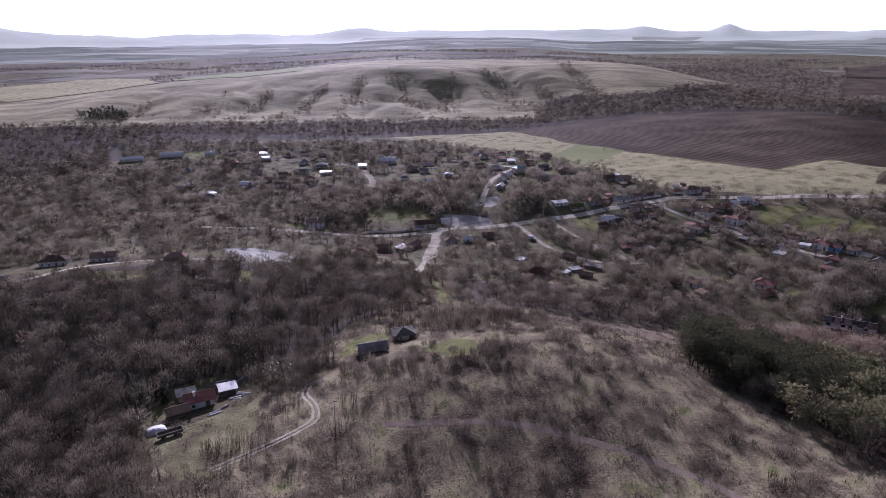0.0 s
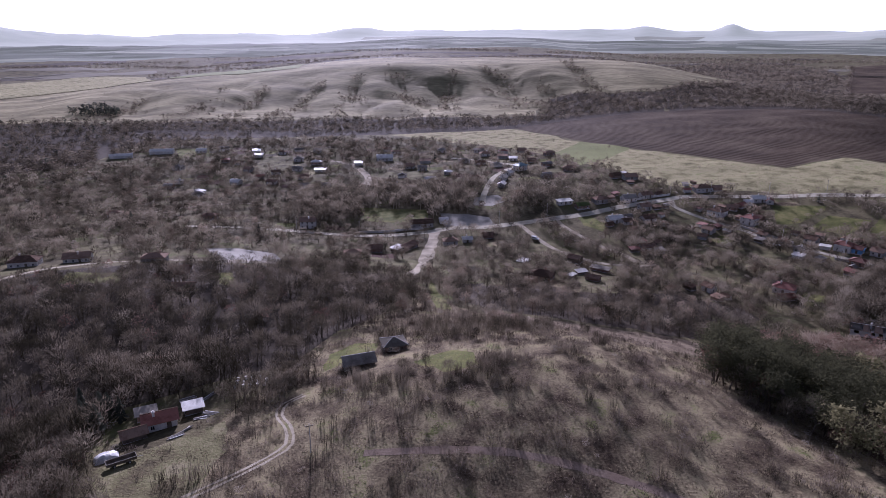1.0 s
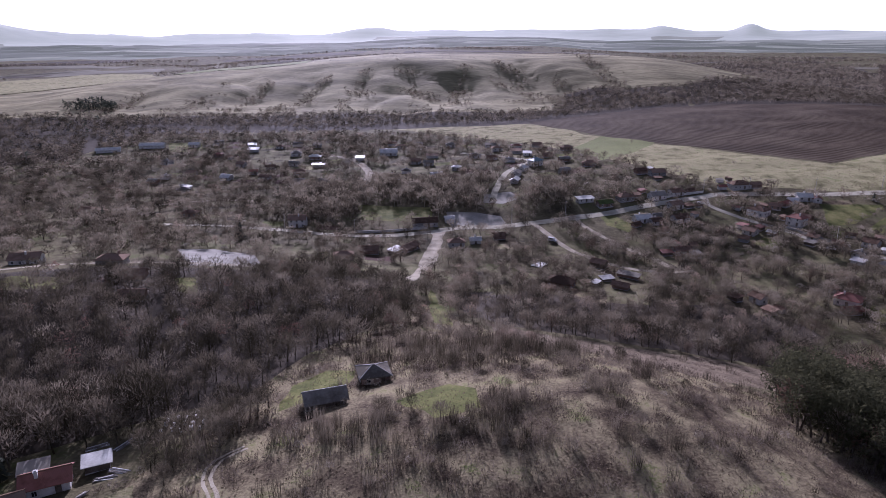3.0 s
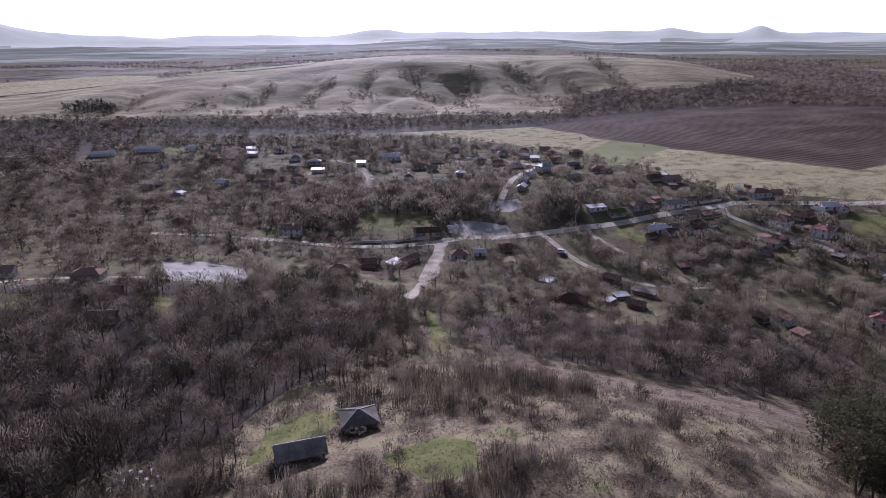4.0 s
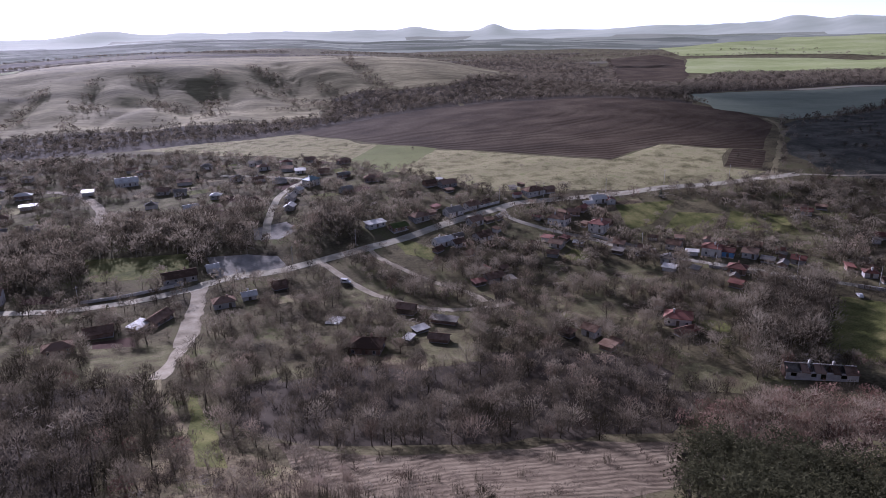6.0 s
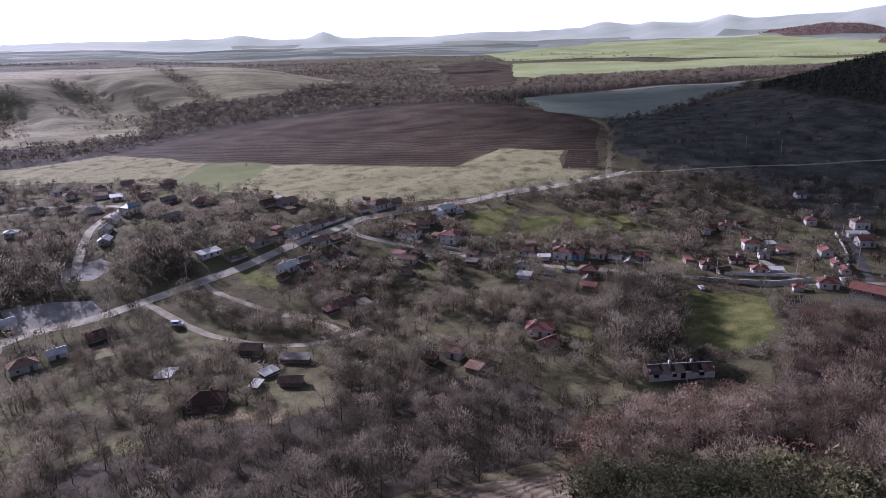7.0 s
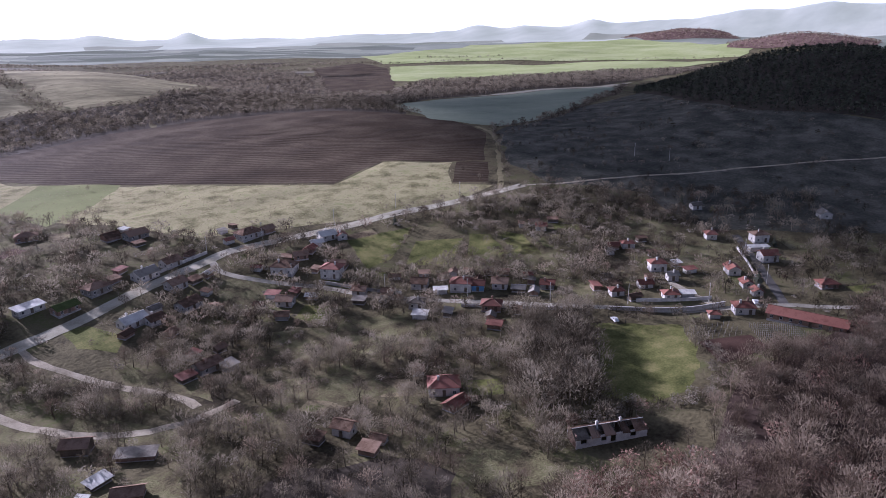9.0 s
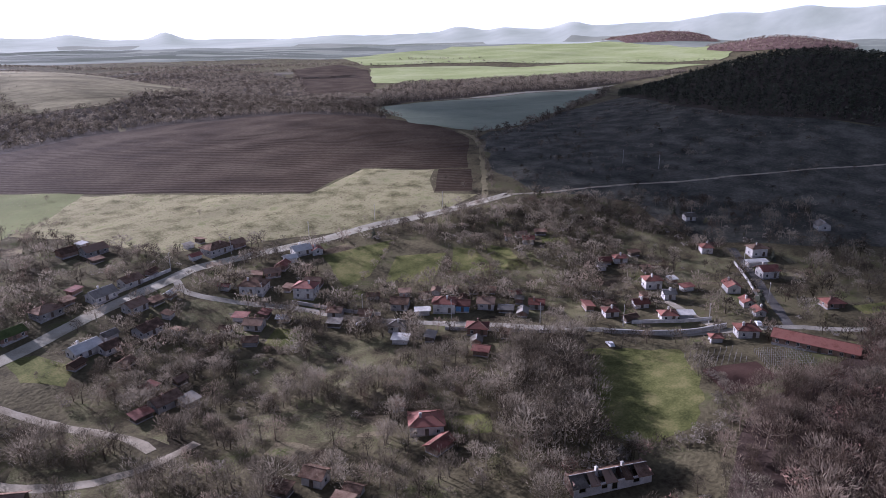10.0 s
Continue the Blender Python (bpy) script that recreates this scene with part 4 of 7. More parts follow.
house(222, 379, -48, 5.0, 5.6, 3.4, "gable", "red", "blue", "bright blue painted house with a red roof", chimneys=0)
house(230, 374, -52, 6.2, 5.6, 3.2, "gable", "brown", "grey", "narrow house with a weathered roof")
house(156, 423, -50, 6.6, 5.4, 3.0, "gable", "brown", "grey", "grey cottage half hidden by bushes")
house(213, 362, -50, 7.4, 6.0, 3.0, "hip", "red", "brick", "red-roofed brick cottage below the street")
house(203, 350, -60, 5.2, 4.4, 2.6, "gable", "red", "brick", "small barn with a red tile roof", "barn", windows=False, chimneys=0)
house(244, 360, -52, 5.4, 4.8, 2.8, "gable", "red", "grey", "small red-roofed cottage among trees")
house(257, 335, -35, 5.1, 4.5, 2.6, "hip", "red", "white", "cottage with a bright red hipped roof")
house(268, 348, -35, 3.8, 3.4, 2.2, "gable", "grey", "grey", "small grey outbuilding above the street", "shed", windows=False, chimneys=0)
house(271, 331, -35, 5.4, 4.3, 2.4, "gable", "red", "white", "low white cottage with a red roof")
house(291, 338, -40, 6.7, 5.6, 4.3, "hip", "red", "white", "two-storey white house with a red roof")
house(285, 327, -40, 4.3, 3.8, 3.1, "gable", "grey", "white", "white gabled annexe with a grey roof")
house(269, 318, -42, 5.8, 4.8, 2.8, "hip", "red", "white", "white street-side cottage with a red roof", chimneys=2)
house(275, 314, -42, 5.1, 2.7, 2.2, "shed", "tin", "white", "white garage with a flat pale roof", "garage", windows=False)
house(304, 362, -40, 5.6, 4.5, 2.6, "hip", "red", "white", "small house with a light red roof")
house(298, 366, -40, 4.8, 4.0, 2.2, "gable", "red", "brick", "brick barn with a red roof", "barn", windows=False, chimneys=0)
house(290, 404, -45, 5.0, 4.4, 2.8, "gable", "red", "grey", "lone small red-roofed hut in the scrub")
house(274, 291, -48, 6.9, 5.8, 3.3, "hip", "red", "white", "white house with an orange-red hipped roof", chimneys=2)
house(264, 297, -48, 3.7, 3.2, 2.2, "hip", "red", "white", "tiny white outhouse with a red roof", "shed", windows=False, chimneys=0)
house(278, 270, -78, 25.0, 6.6, 3.0, "gable", "red", "brick", "long low barn with a red tile roof", "barn", chimneys=0)
house(309, 313, 44, 7.2, 5.0, 3.3, "gable", "red", "white", "white house with a red roof on the upper street")
house(299, 302, 44, 5.1, 4.0, 2.6, "gable", "red", "white", "white cottage with a small red roof")
house(293, 295, 44, 4.5, 3.7, 2.4, "gable", "red", "white", "small red-roofed building at the corner")
house(333, 309, -35, 7.2, 5.8, 4.1, "gable", "red", "white", "white two-storey house with blue ground floor trim")
house(341, 317, -35, 8.8, 2.4, 2.4, "shed", "tin", "white", "flat white terrace building with a pale roof", "garage", windows=False)
house(352, 322, -35, 7.2, 5.6, 4.3, "hip", "brown", "white", "white villa with a dark hipped roof", chimneys=2)
house(342, 341, 44, 5.8, 4.8, 3.1, "hip", "red", "white", "white house with a red roof at the top")
house(372, 366, -30, 5.3, 4.3, 2.8, "gable", "grey", "white", "bright white lone house in dark scrub", chimneys=0)
house(404, 313, 40, 7.0, 5.6, 3.0, "gable", "grey", "white", "white derelict cottage in dark pasture", chimneys=0)
house(316, 278, -40, 6.6, 5.3, 2.4, "hip", "red", "brick", "reddish house sunk among bare trees")
house(182, 456, -20, 6.2, 4.8, 2.6, "gable", "brown", "brick", "ruined brick farmhouse with a fallen brown roof", chimneys=1)
house(189, 459, 35, 5.6, 4.2, 2.6, "gable", "red", "brick", "broken brick shed with faded red tiles", "shed", windows=False, chimneys=0)
house(195, 463, -15, 5.2, 4.0, 2.4, "gable", "tin", "white", "white-walled ruin with a pale roof", "shed", windows=False, chimneys=0)
house(176, 458, 60, 5.0, 3.6, 2.3, "shed", "brown", "wood", "wooden lean-to in the ruined farmyard", "shed", windows=False)
house(149, 413, -40, 5.0, 4.0, 2.4, "gable", "brown", "grey", "small grey hut among bushes", "shed", windows=False, chimneys=0)
house(184, 411, -52, 5.4, 4.2, 2.6, "gable", "brown", "grey", "small dark-roofed cottage below the street")
house(192, 402, -52, 4.6, 3.6, 2.4, "gable", "brown", "brick", "brick barn by the street", "barn", windows=False, chimneys=0)
house(179, 404, -52, 4.8, 3.4, 2.2, "shed", "grey", "wood", "wooden shed behind the cottages", "shed", windows=False)
# the centre and the west
house(52, 572, 40, 9.3, 7.2, 4.8, "hip", "blue", "white", "church hall with a blue-green sheet roof")
house(42, 556, 60, 6.8, 5.1, 2.9, "gable", "tin", "white", "white house with a pale roof on the hill street")
house(36, 538, 70, 7.6, 5.5, 2.9, "gable", "grey", "white", "white cottage row on the hill street")
house(34, 520, 70, 6.8, 5.1, 2.8, "gable", "tin", "grey", "grey house with a bright tin roof")
house(74, 471, 20, 10.2, 4.4, 2.8, "shed", "tin", "white", "long white building with a flat pale roof", "shop")
house(-94, 431, 4, 9.3, 7.2, 5.5, "gable", "brown", "white", "two-storey white building with a dark roof")
house(-22, 437, 12, 14.0, 7.0, 3.4, "gable", "brown", "grey", "long roadside building with a dark roof", "shop")
house(-8, 444, 12, 5.1, 4.2, 2.8, "gable", "tin", "white", "kiosk with a bright white roof", "kiosk", windows=False, chimneys=0)
house(-27, 393, 60, 11.0, 5.6, 2.6, "gable", "brown", "brick", "collapsing barn with pinkish tin patches", "barn", chimneys=0)
house(-33, 387, 60, 7.6, 3.9, 2.1, "shed", "tin", "wood", "lean-to with a pale rusty roof", "shed", windows=False)
house(-3, 402, 10, 8.1, 6.1, 3.1, "hip", "brown", "grey", "grey house with a hipped brown roof by the square")
house(7, 407, 10, 5.5, 4.2, 2.6, "gable", "tin", "white", "small house with a bright tin roof")
house(20, 415, 15, 6.0, 4.7, 2.6, "gable", "brown", "brick", "dark brick shed by the road", "shed", windows=False, chimneys=0)
house(44, 341, -25, 11.0, 8.4, 3.0, "hip", "brown", "brick", "brown hip-roofed derelict house")
house(66, 372, -35, 6.8, 4.8, 3.4, "gable", "brown", "wood", "dark wooden barn with open front", "barn", windows=False, chimneys=0)
house(77, 358, -35, 9.8, 3.3, 2.0, "shed", "grey", "brick", "long low shed with a grey roof", "shed", windows=False)
house(66, 352, 20, 5.2, 3.0, 1.6, "shed", "tin", "wood", "low hut covered in pale tin sheets", "shed", windows=False)
house(70, 341, -30, 6.8, 3.9, 2.2, "gable", "brown", "brick", "half-collapsed barn with a dark roof", "barn", windows=False, chimneys=0)
house(60, 345, 50, 4.5, 2.0, 1.5, "shed", "tin", "wood", "small tin-roofed chicken shed in the yard", "shed", windows=False)
house(-46, 383, 8, 9.3, 6.0, 2.6, "gable", "brown", "brick", "low dark brick barn by the lane", "barn", windows=False, chimneys=0)
house(-56, 369, 12, 9.0, 6.0, 2.6, "hip", "brown", "brick", "old house with sagging brown roof", chimneys=0)
house(-17, 207, 18, 6.6, 6.0, 2.6, "hip", "grey", "brick", "abandoned stone house with a grey hipped roof", chimneys=0)
house(-26, 195, 22, 8.6, 4.8, 2.1, "gable", "grey", "wood", "long abandoned barn with a weathered grey roof", "barn", windows=False, chimneys=0, rise=1.5)
house(-73, 169, 28, 7.8, 5.2, 3.2, "gable", "red", "white", "farmhouse with a dark red tile roof", "farmhouse")
house(-67, 175.5, 28, 4.4, 3.0, 2.3, "shed", "tin", "wood", "shed with pale sheet roof beside the farmhouse", "shed", windows=False)
house(-79, 174, 28, 4.6, 3.0, 2.4, "shed", "grey", "brick", "low annexe with a grey sheet roof", "shed", windows=False)
house(-77, 163, 34, 5.4, 3.6, 2.2, "gable", "brown", "wood", "dark wooden lean-to barn", "barn", windows=False, chimneys=0)
# far gardens
house(-203, 535, -35, 10.0, 3.6, 2.2, "shed", "tin", "white", "long low greenhouse with a bright white roof", "greenhouse", rise=0.35, windows=False)
house(-186, 570, -25, 8.0, 3.6, 2.2, "shed", "tin", "white", "bright low greenhouse in the gardens", "greenhouse", rise=0.35, windows=False)
house(-120, 600, 10, 10.0, 5.0, 2.6, "shed", "tin", "white", "garden store with a glaring tin roof", "shed", rise=0.4, windows=False)
house(-67, 632, 10, 14.0, 9.0, 3.6, "gable", "tin", "white", "workshop with a dazzling tin roof", "workshop", chimneys=0)
house(-89, 617, 5, 6.8, 4.7, 2.8, "shed", "tin", "white", "bright white garage by the curving road", "garage", windows=False)
house(-324, 655, 25, 20.0, 6.0, 3.0, "gable", "tin", "white", "long white-roofed stable far off", "stable", windows=False, chimneys=0)
house(-292, 674, 8, 22.0, 7.0, 3.4, "gable", "tin", "white", "long farm shed with a bright tin roof", "stable", windows=False, chimneys=0)
house(-254, 678, 5, 9.3, 6.0, 2.9, "gable", "tin", "white", "bright-roofed building far off")
house(-234, 686, 5, 8.5, 6.0, 2.9, "gable", "grey", "white", "grey-roofed house far off")
house(-208, 324, 14, 13.0, 8.0, 3.4, "hip", "brown", "white", "farmhouse with a dark hipped roof", "farmhouse")
house(-185, 330, 14, 12.0, 7.0, 3.2, "gable", "brown", "white", "white farm building with a dark roof", "barn")
house(-213, 286, 14, 10.0, 7.0, 3.2, "gable", "grey", "white", "white house beside the lane")
house(-145, 326, 6, 11.0, 7.0, 3.0, "hip", "brown", "grey", "dark hipped farmhouse by the concrete yard", "farmhouse")
house(-121, 298, 8, 8.0, 6.0, 2.6, "gable", "brown", "brick", "small dark barn in the wood", "barn", windows=False, chimneys=0)
house(-108, 271, 8, 8.0, 5.0, 2.4, "gable", "brown", "brick", "small ruined hut in the wood", "shed", windows=False, chimneys=0)
for k, (hx, hy, roof_kind) in enumerate([(-185, 604, "brown"), (-148, 638, "grey"), (-128, 622, "tin"), (-41, 599, "brown"), (6, 613, "grey"), (14, 541, "brown"), (-30, 590, "grey"), (-52, 545, "brown"),
                                         (83, 631, "brown"), (60, 650, "brown"), (-15, 660, "grey"), (91, 564, "brown"), (70, 540, "grey"), (25, 640, "brown"), (-164, 450, "brown"), (-183, 563, "tin"),
                                         (-200, 523, "grey"), (-231, 455, "brown"), (-215, 575, "brown"), (-250, 610, "grey"), (-130, 575, "brown"), (-105, 545, "grey")]):
    house(hx, hy, (k * 37) % 50 - 20, 7.5 + k % 3, 5.6 + k % 2, 2.9, "hip" if k % 3 else "gable", roof_kind, ("grey", "white", "brick")[k % 3], f"village house with {'an' if roof_kind == 'old' else 'a'} {roof_kind} roof among gardens", chimneys=k % 2)


# more houses in the far gardens
far_random = random.Random(31)
far_houses = 0
for _ in range(160):
    hx, hy = far_random.uniform(-235, 85), far_random.uniform(548, 695)
    clear_way = min(np.hypot(line[:, 0] - hx, line[:, 1] - hy).min() - clear for line, clear in ROADS) > 5
    if far_houses < 30 and clear_way and hy < 700 - 0.35 * (hx + 100) and all(math.hypot(hx - bx, hy - by) > rad + 9 for bx, by, rad in BUILT):
        far_houses += 1
        roof_kind = far_random.choice(("brown", "grey", "brown", "grey", "red", "tin"))
        house(hx, hy, far_random.uniform(-15, 25), far_random.uniform(6, 9.5), far_random.uniform(4.6, 6), 2.8, far_random.choice(("gable", "shed", "hip")), roof_kind, far_random.choice(("white", "grey", "brick")),
              f"low village house with a {roof_kind} roof in far gardens", windows=far_houses % 2 == 0, chimneys=far_houses % 2, rise=1.1)


# sheds and outbuildings in the yards of the village
shed_random = random.Random(77)
sheds = 0
for hx, hy, turn, wide, deep in list(HOMES):
    for _ in range(5):
        a, far = shed_random.uniform(0, 6.283), shed_random.uniform(7.5, 15)
        sx, sy = hx + far * math.cos(a), hy + far * math.sin(a)
        clear_way = min(np.hypot(line[:, 0] - sx, line[:, 1] - sy).min() - clear for line, clear in ROADS) > 2.5
        if sheds < 56 and hx < 345 and clear_way and all(math.hypot(sx - bx, sy - by) > rad + 2.2 for bx, by, rad in BUILT):
            sheds += 1
            roof_kind = shed_random.choice(("brown", "tin", "grey", "brown", "red"))
            house(sx, sy, turn + shed_random.choice((0, 90, 15)), shed_random.uniform(3.4, 5.6), shed_random.uniform(2.6, 3.6), shed_random.uniform(1.9, 2.4), shed_random.choice(("shed", "gable")), roof_kind,
                  shed_random.choice(("wood", "brick", "white")), f"small village outbuilding with a {roof_kind} roof in a yard", "shed", windows=False, chimneys=0)


def ruined_row(x, y, turn):
    """The long whitewashed row with a fallen-in roof."""
    root = stand("row_house", x, y, turn, "long whitewashed row house with a broken dark roof", "house")
    BUILT.append((x, y, 9)), BUILT.append((x - 6, y + 3, 6)), BUILT.append((x + 6, y - 3, 6))
    long, d, tall = 21.0, 3.0, 2.7
    front = Shape()
    edges = [-10.5, -9.2, -7.4, -5.4, -4.2, -3.2, -1.6, -0.4, 1.2, 2.6, 4.2, 5.4, 7.2, 8.8, 10.5]
    front.panel(edges, (-1.6, 0.2, 0.9, 2.2, 2.45, tall), -d, -d + 0.35, lambda i, j: (j != 2 and not (j == 1 and i == 7) or i not in (1, 5, 7, 11)) and (j != 4 or i % 3 != 1))
    part("front_wall", front, M_WHITE, root)
    part("back_wall", Shape().box(-10.5, 10.5, d - 0.35, d, -1.6, tall), M_RENDER, root)
    for s in (-10.5, -3.4, 3.8, 10.2):
        part("cross_wall", Shape().box(s, s + 0.3, -d + 0.35, d - 0.35, -1.6, tall + (0.9 if abs(s) > 9 else 0)), M_BRICK, root)
    r = random.Random(5)
    for k, (a, b) in enumerate([(-11, -6.6), (-6.2, -3.6), (-2.2, 1.0), (3.0, 5.4), (6.6, 10.8)]):
        tip = Shape()
        v = [(a, -d - 0.4, tall - 0.2), (b, -d - 0.4, tall - 0.2 - 0.2 * (k % 2)), (b - 0.3, 0.1, tall + 1.35 - r.uniform(0, 0.35)), (a + 0.2, 0, tall + 1.5)]
        v += [(p[0], p[1], p[2] + 0.14) for p in v]
        tip.solid(v, [(3, 2, 1, 0), (4, 5, 6, 7), (0, 1, 5, 4), (1, 2, 6, 5), (2, 3, 7, 6), (3, 0, 4, 7)])
        part("roof_slab", tip, M_TILE_OLD if k else M_SLATE, root)
    back = Shape().solid([(-11, d + 0.4, tall - 0.3), (10.8, d + 0.4, tall - 0.3), (10.8, 0, tall + 1.4), (-11, 0, tall + 1.5), (-11, d + 0.4, tall - 0.15), (10.8, d + 0.4, tall - 0.15), (10.8, 0, tall + 1.55), (-11, 0, tall + 1.65)],
                         [(3, 2, 1, 0), (4, 5, 6, 7), (0, 1, 5, 4), (1, 2, 6, 5), (2, 3, 7, 6), (3, 0, 4, 7)])
    part("back_roof", back, M_TILE_OLD, root)
    for k in range(15):
        s = -10 + k * 1.42
        part("rafter", Shape().beam((s, -d, tall - 0.1), (s, 0, tall + 1.45), 0.07), M_WOOD, root)
    part("ridge_beam", Shape().beam((-10.6, 0, tall + 1.55), (10.6, 0, tall + 1.5), 0.12), M_WHITE, root)
    for s in (-3.2, 3.9):
        part("chimney", CHIMNEY_WHITE, None, root, at=pose(s, 0.2, tall + 1.2))


ruined_row(177.5, 281.5, -27)


def stone_wall(name, points, tall, thick, mat, label):
    """A wall that follows the land."""
    line = smooth_line(points, 3.0)
    body, cap = Shape(), Shape()
    for a, b in zip(line, line[1:]):
        za, zb = float(ground(a.x, a.y)), float(ground(b.x, b.y))
        side = Vector((b.y - a.y, a.x - b.x)).normalized() * thick / 2
        for s, z0, z1, k in ((body, -0.5, tall, 1.0), (cap, tall, tall + 0.1, 1.35)):
            o = side * k
            v = [(p.x + f * o.x, p.y + f * o.y, z + h) for h in (z0, z1) for p, z, f in ((a, za, -1), (b, zb, -1), (b, zb, 1), (a, za, 1))]
            s.solid(v, [(3, 2, 1, 0), (4, 5, 6, 7), (0, 1, 5, 4), (1, 2, 6, 5), (2, 3, 7, 6), (3, 0, 4, 7)])
    root = tagged(new(name), label, "wall")
    part("wall", body, mat, root)
    part("coping", cap, M_CONCRETE, root)


stone_wall("garden_wall", [(243, 328), (249, 321), (254, 315)], 1.4, 0.4, M_STONE, "pale stone wall along the street")
stone_wall("garden_wall", [(256, 325), (267, 316), (279, 306)], 1.3, 0.3, M_WHITE, "whitewashed garden wall above the street")
stone_wall("garden_wall", [(253, 316), (265, 306), (276, 299)], 1.8, 0.4, M_CONCRETE, "pale concrete retaining wall below the street")
stone_wall("garden_wall", [(176, 430), (186, 414), (196, 398)], 1.3, 0.3, M_CONCRETE, "grey concrete garden wall by the street")
stone_wall("garden_wall", [(206, 372), (222, 353), (236, 336)], 1.2, 0.3, M_STONE, "low stone wall below the street")
stone_wall("garden_wall", [(307, 301), (322, 312), (337, 325)], 1.1, 0.3, M_WHITE, "pale wall up the narrow street")
stone_wall("garden_wall", [(120, 476), (134, 481), (150, 486)], 1.3, 0.3, M_WHITE, "white wall along the main road")
stone_wall("garden_wall", [(-60, 424), (-42, 426), (-20, 431)], 1.2, 0.3, M_WHITE, "white wall along the west street")


def car(x, y, turn, label, van=False, paint=None):
    root = stand("van" if van else "car", x, y, turn, label, "van" if van else "car", sink=-0.1)
    long, wide = (4.8, 1.9) if van else (4.1, 1.65)
    a, w = long / 2, wide / 2

    def side_profile(outline, half):
        n = len(outline)
        v = [(px, -half, pz) for px, pz in outline] + [(px, half, pz) for px, pz in outline]
        return Shape().solid(v, [tuple(range(n)), tuple(range(n, 2 * n))[::-1]] + [(k, (k + 1) % n, n + (k + 1) % n, n + k) for k in range(n)])

    low_body = [(-a, 0.35), (a, 0.35), (a, 0.62), (a - 0.12, 0.85), (a - 1.1, 0.95), (-a + 0.5, 0.98), (-a, 0.85)]
    cabin = [(-a + 0.1, 0.95), (a - 1.0, 0.95), (a - 1.5, 2.0), (-a + 0.15, 2.05)] if van else [(-a + 0.45, 0.96), (a - 1.1, 0.94), (a - 1.75, 1.42), (-a + 1.0, 1.45)]
    part("body", side_profile(low_body, w), paint or M_CARWHITE, root)
    top = part("cabin", side_profile(cabin, w - 0.12), paint or M_CARWHITE, root)
    z0, z1 = (1.15, 1.8) if van else (1.0, 1.36)
    part("windscreen", Shape().solid([(a - 1.12, -w + 0.2, z0), (a - 1.12, w - 0.2, z0), (a - 1.62, w - 0.24, z1), (a - 1.62, -w + 0.24, z1), (a - 1.3, -w + 0.2, z0), (a - 1.3, w - 0.2, z0), (a - 1.7, w - 0.24, z1), (a - 1.7, -w + 0.24, z1)],
         [(0, 1, 2, 3), (7, 6, 5, 4), (0, 4, 5, 1), (1, 5, 6, 2), (2, 6, 7, 3), (3, 7, 4, 0)]), M_GLASS, top)
    for s in (-1, 1):
        part("side_window", Shape().box(-a + 1.1, a - 1.75, s * (w - 0.14) - 0.03, s * (w - 0.14) + 0.03, z0 + 0.02, z1 - 0.02), M_GLASS, top)
        for f in (-1, 1):
            tyre = part("wheel", Shape().beam((f * (a - 0.75), s * (w - 0.2), 0.3), (f * (a - 0.75), s * w, 0.3), 0.31, sides=12), M_RUBBER, root)
            part("rim", Shape().beam((f * (a - 0.75), s * (w - 0.02), 0.3), (f * (a - 0.75), s * (w + 0.02), 0.3), 0.18, sides=10), M_TIN, tyre)
    BUILT.append((x, y, 3))


car(236.5, 321, 60, "white car parked at the pasture's edge")
car(48, 411, -30, "white van parked on the earth lane", True)
car(186, 397, -52, "white car parked on the village street")
car(284, 291, 40, "white car parked by the red-roofed house")
car(-88, 151, 20, "dark blue car parked below the farmhouse", paint=M_CARBLUE)


def tarpaulin(x, y, turn, long, wide, tall):
    """A heap under a crumpled pale sheet that hangs to the ground."""
    root = stand("covered_heap", x, y, turn, "heap covered by a crumpled pale tarpaulin", "covered heap")
    n, m = 14, 10
    verts, faces = [], []
    for j in range(m + 1):
        for i in range(n + 1):
            u, v = 2 * i / n - 1, 2 * j / m - 1
            swell = max(0.0, 1 - abs(u) ** 3) * max(0.0, 1 - abs(v) ** 3)
            crease = 0.16 * noise.noise(Vector((u * 3.1, v * 2.7, x)))
            verts.append((u * long / 2 + 0.12 * crease, v * wide / 2, -0.15 + (tall + crease) * swell ** 0.6))
    for j in range(m):
        for i in range(n):
            a = j * (n + 1) + i
            faces.append((a, a + 1, a + n + 2, a + n + 1))
    part("sheet", Shape().solid(verts, faces), M_TARP, root)
    part("heap", Shape().box(-long * 0.34, long * 0.34, -wide * 0.3, wide * 0.3, -0.3, tall * 0.55), M_WOOD, root)
    for k in range(4):
        part("weight_stone", Shape().beam((long * (k - 1.5) * 0.22, -wide * 0.42, 0), (long * (k - 1.5) * 0.22 + 0.3, -wide * 0.42, 0.22), 0.16, 0.12, 6), M_STONE, root)
    BUILT.append((x, y, long / 2))


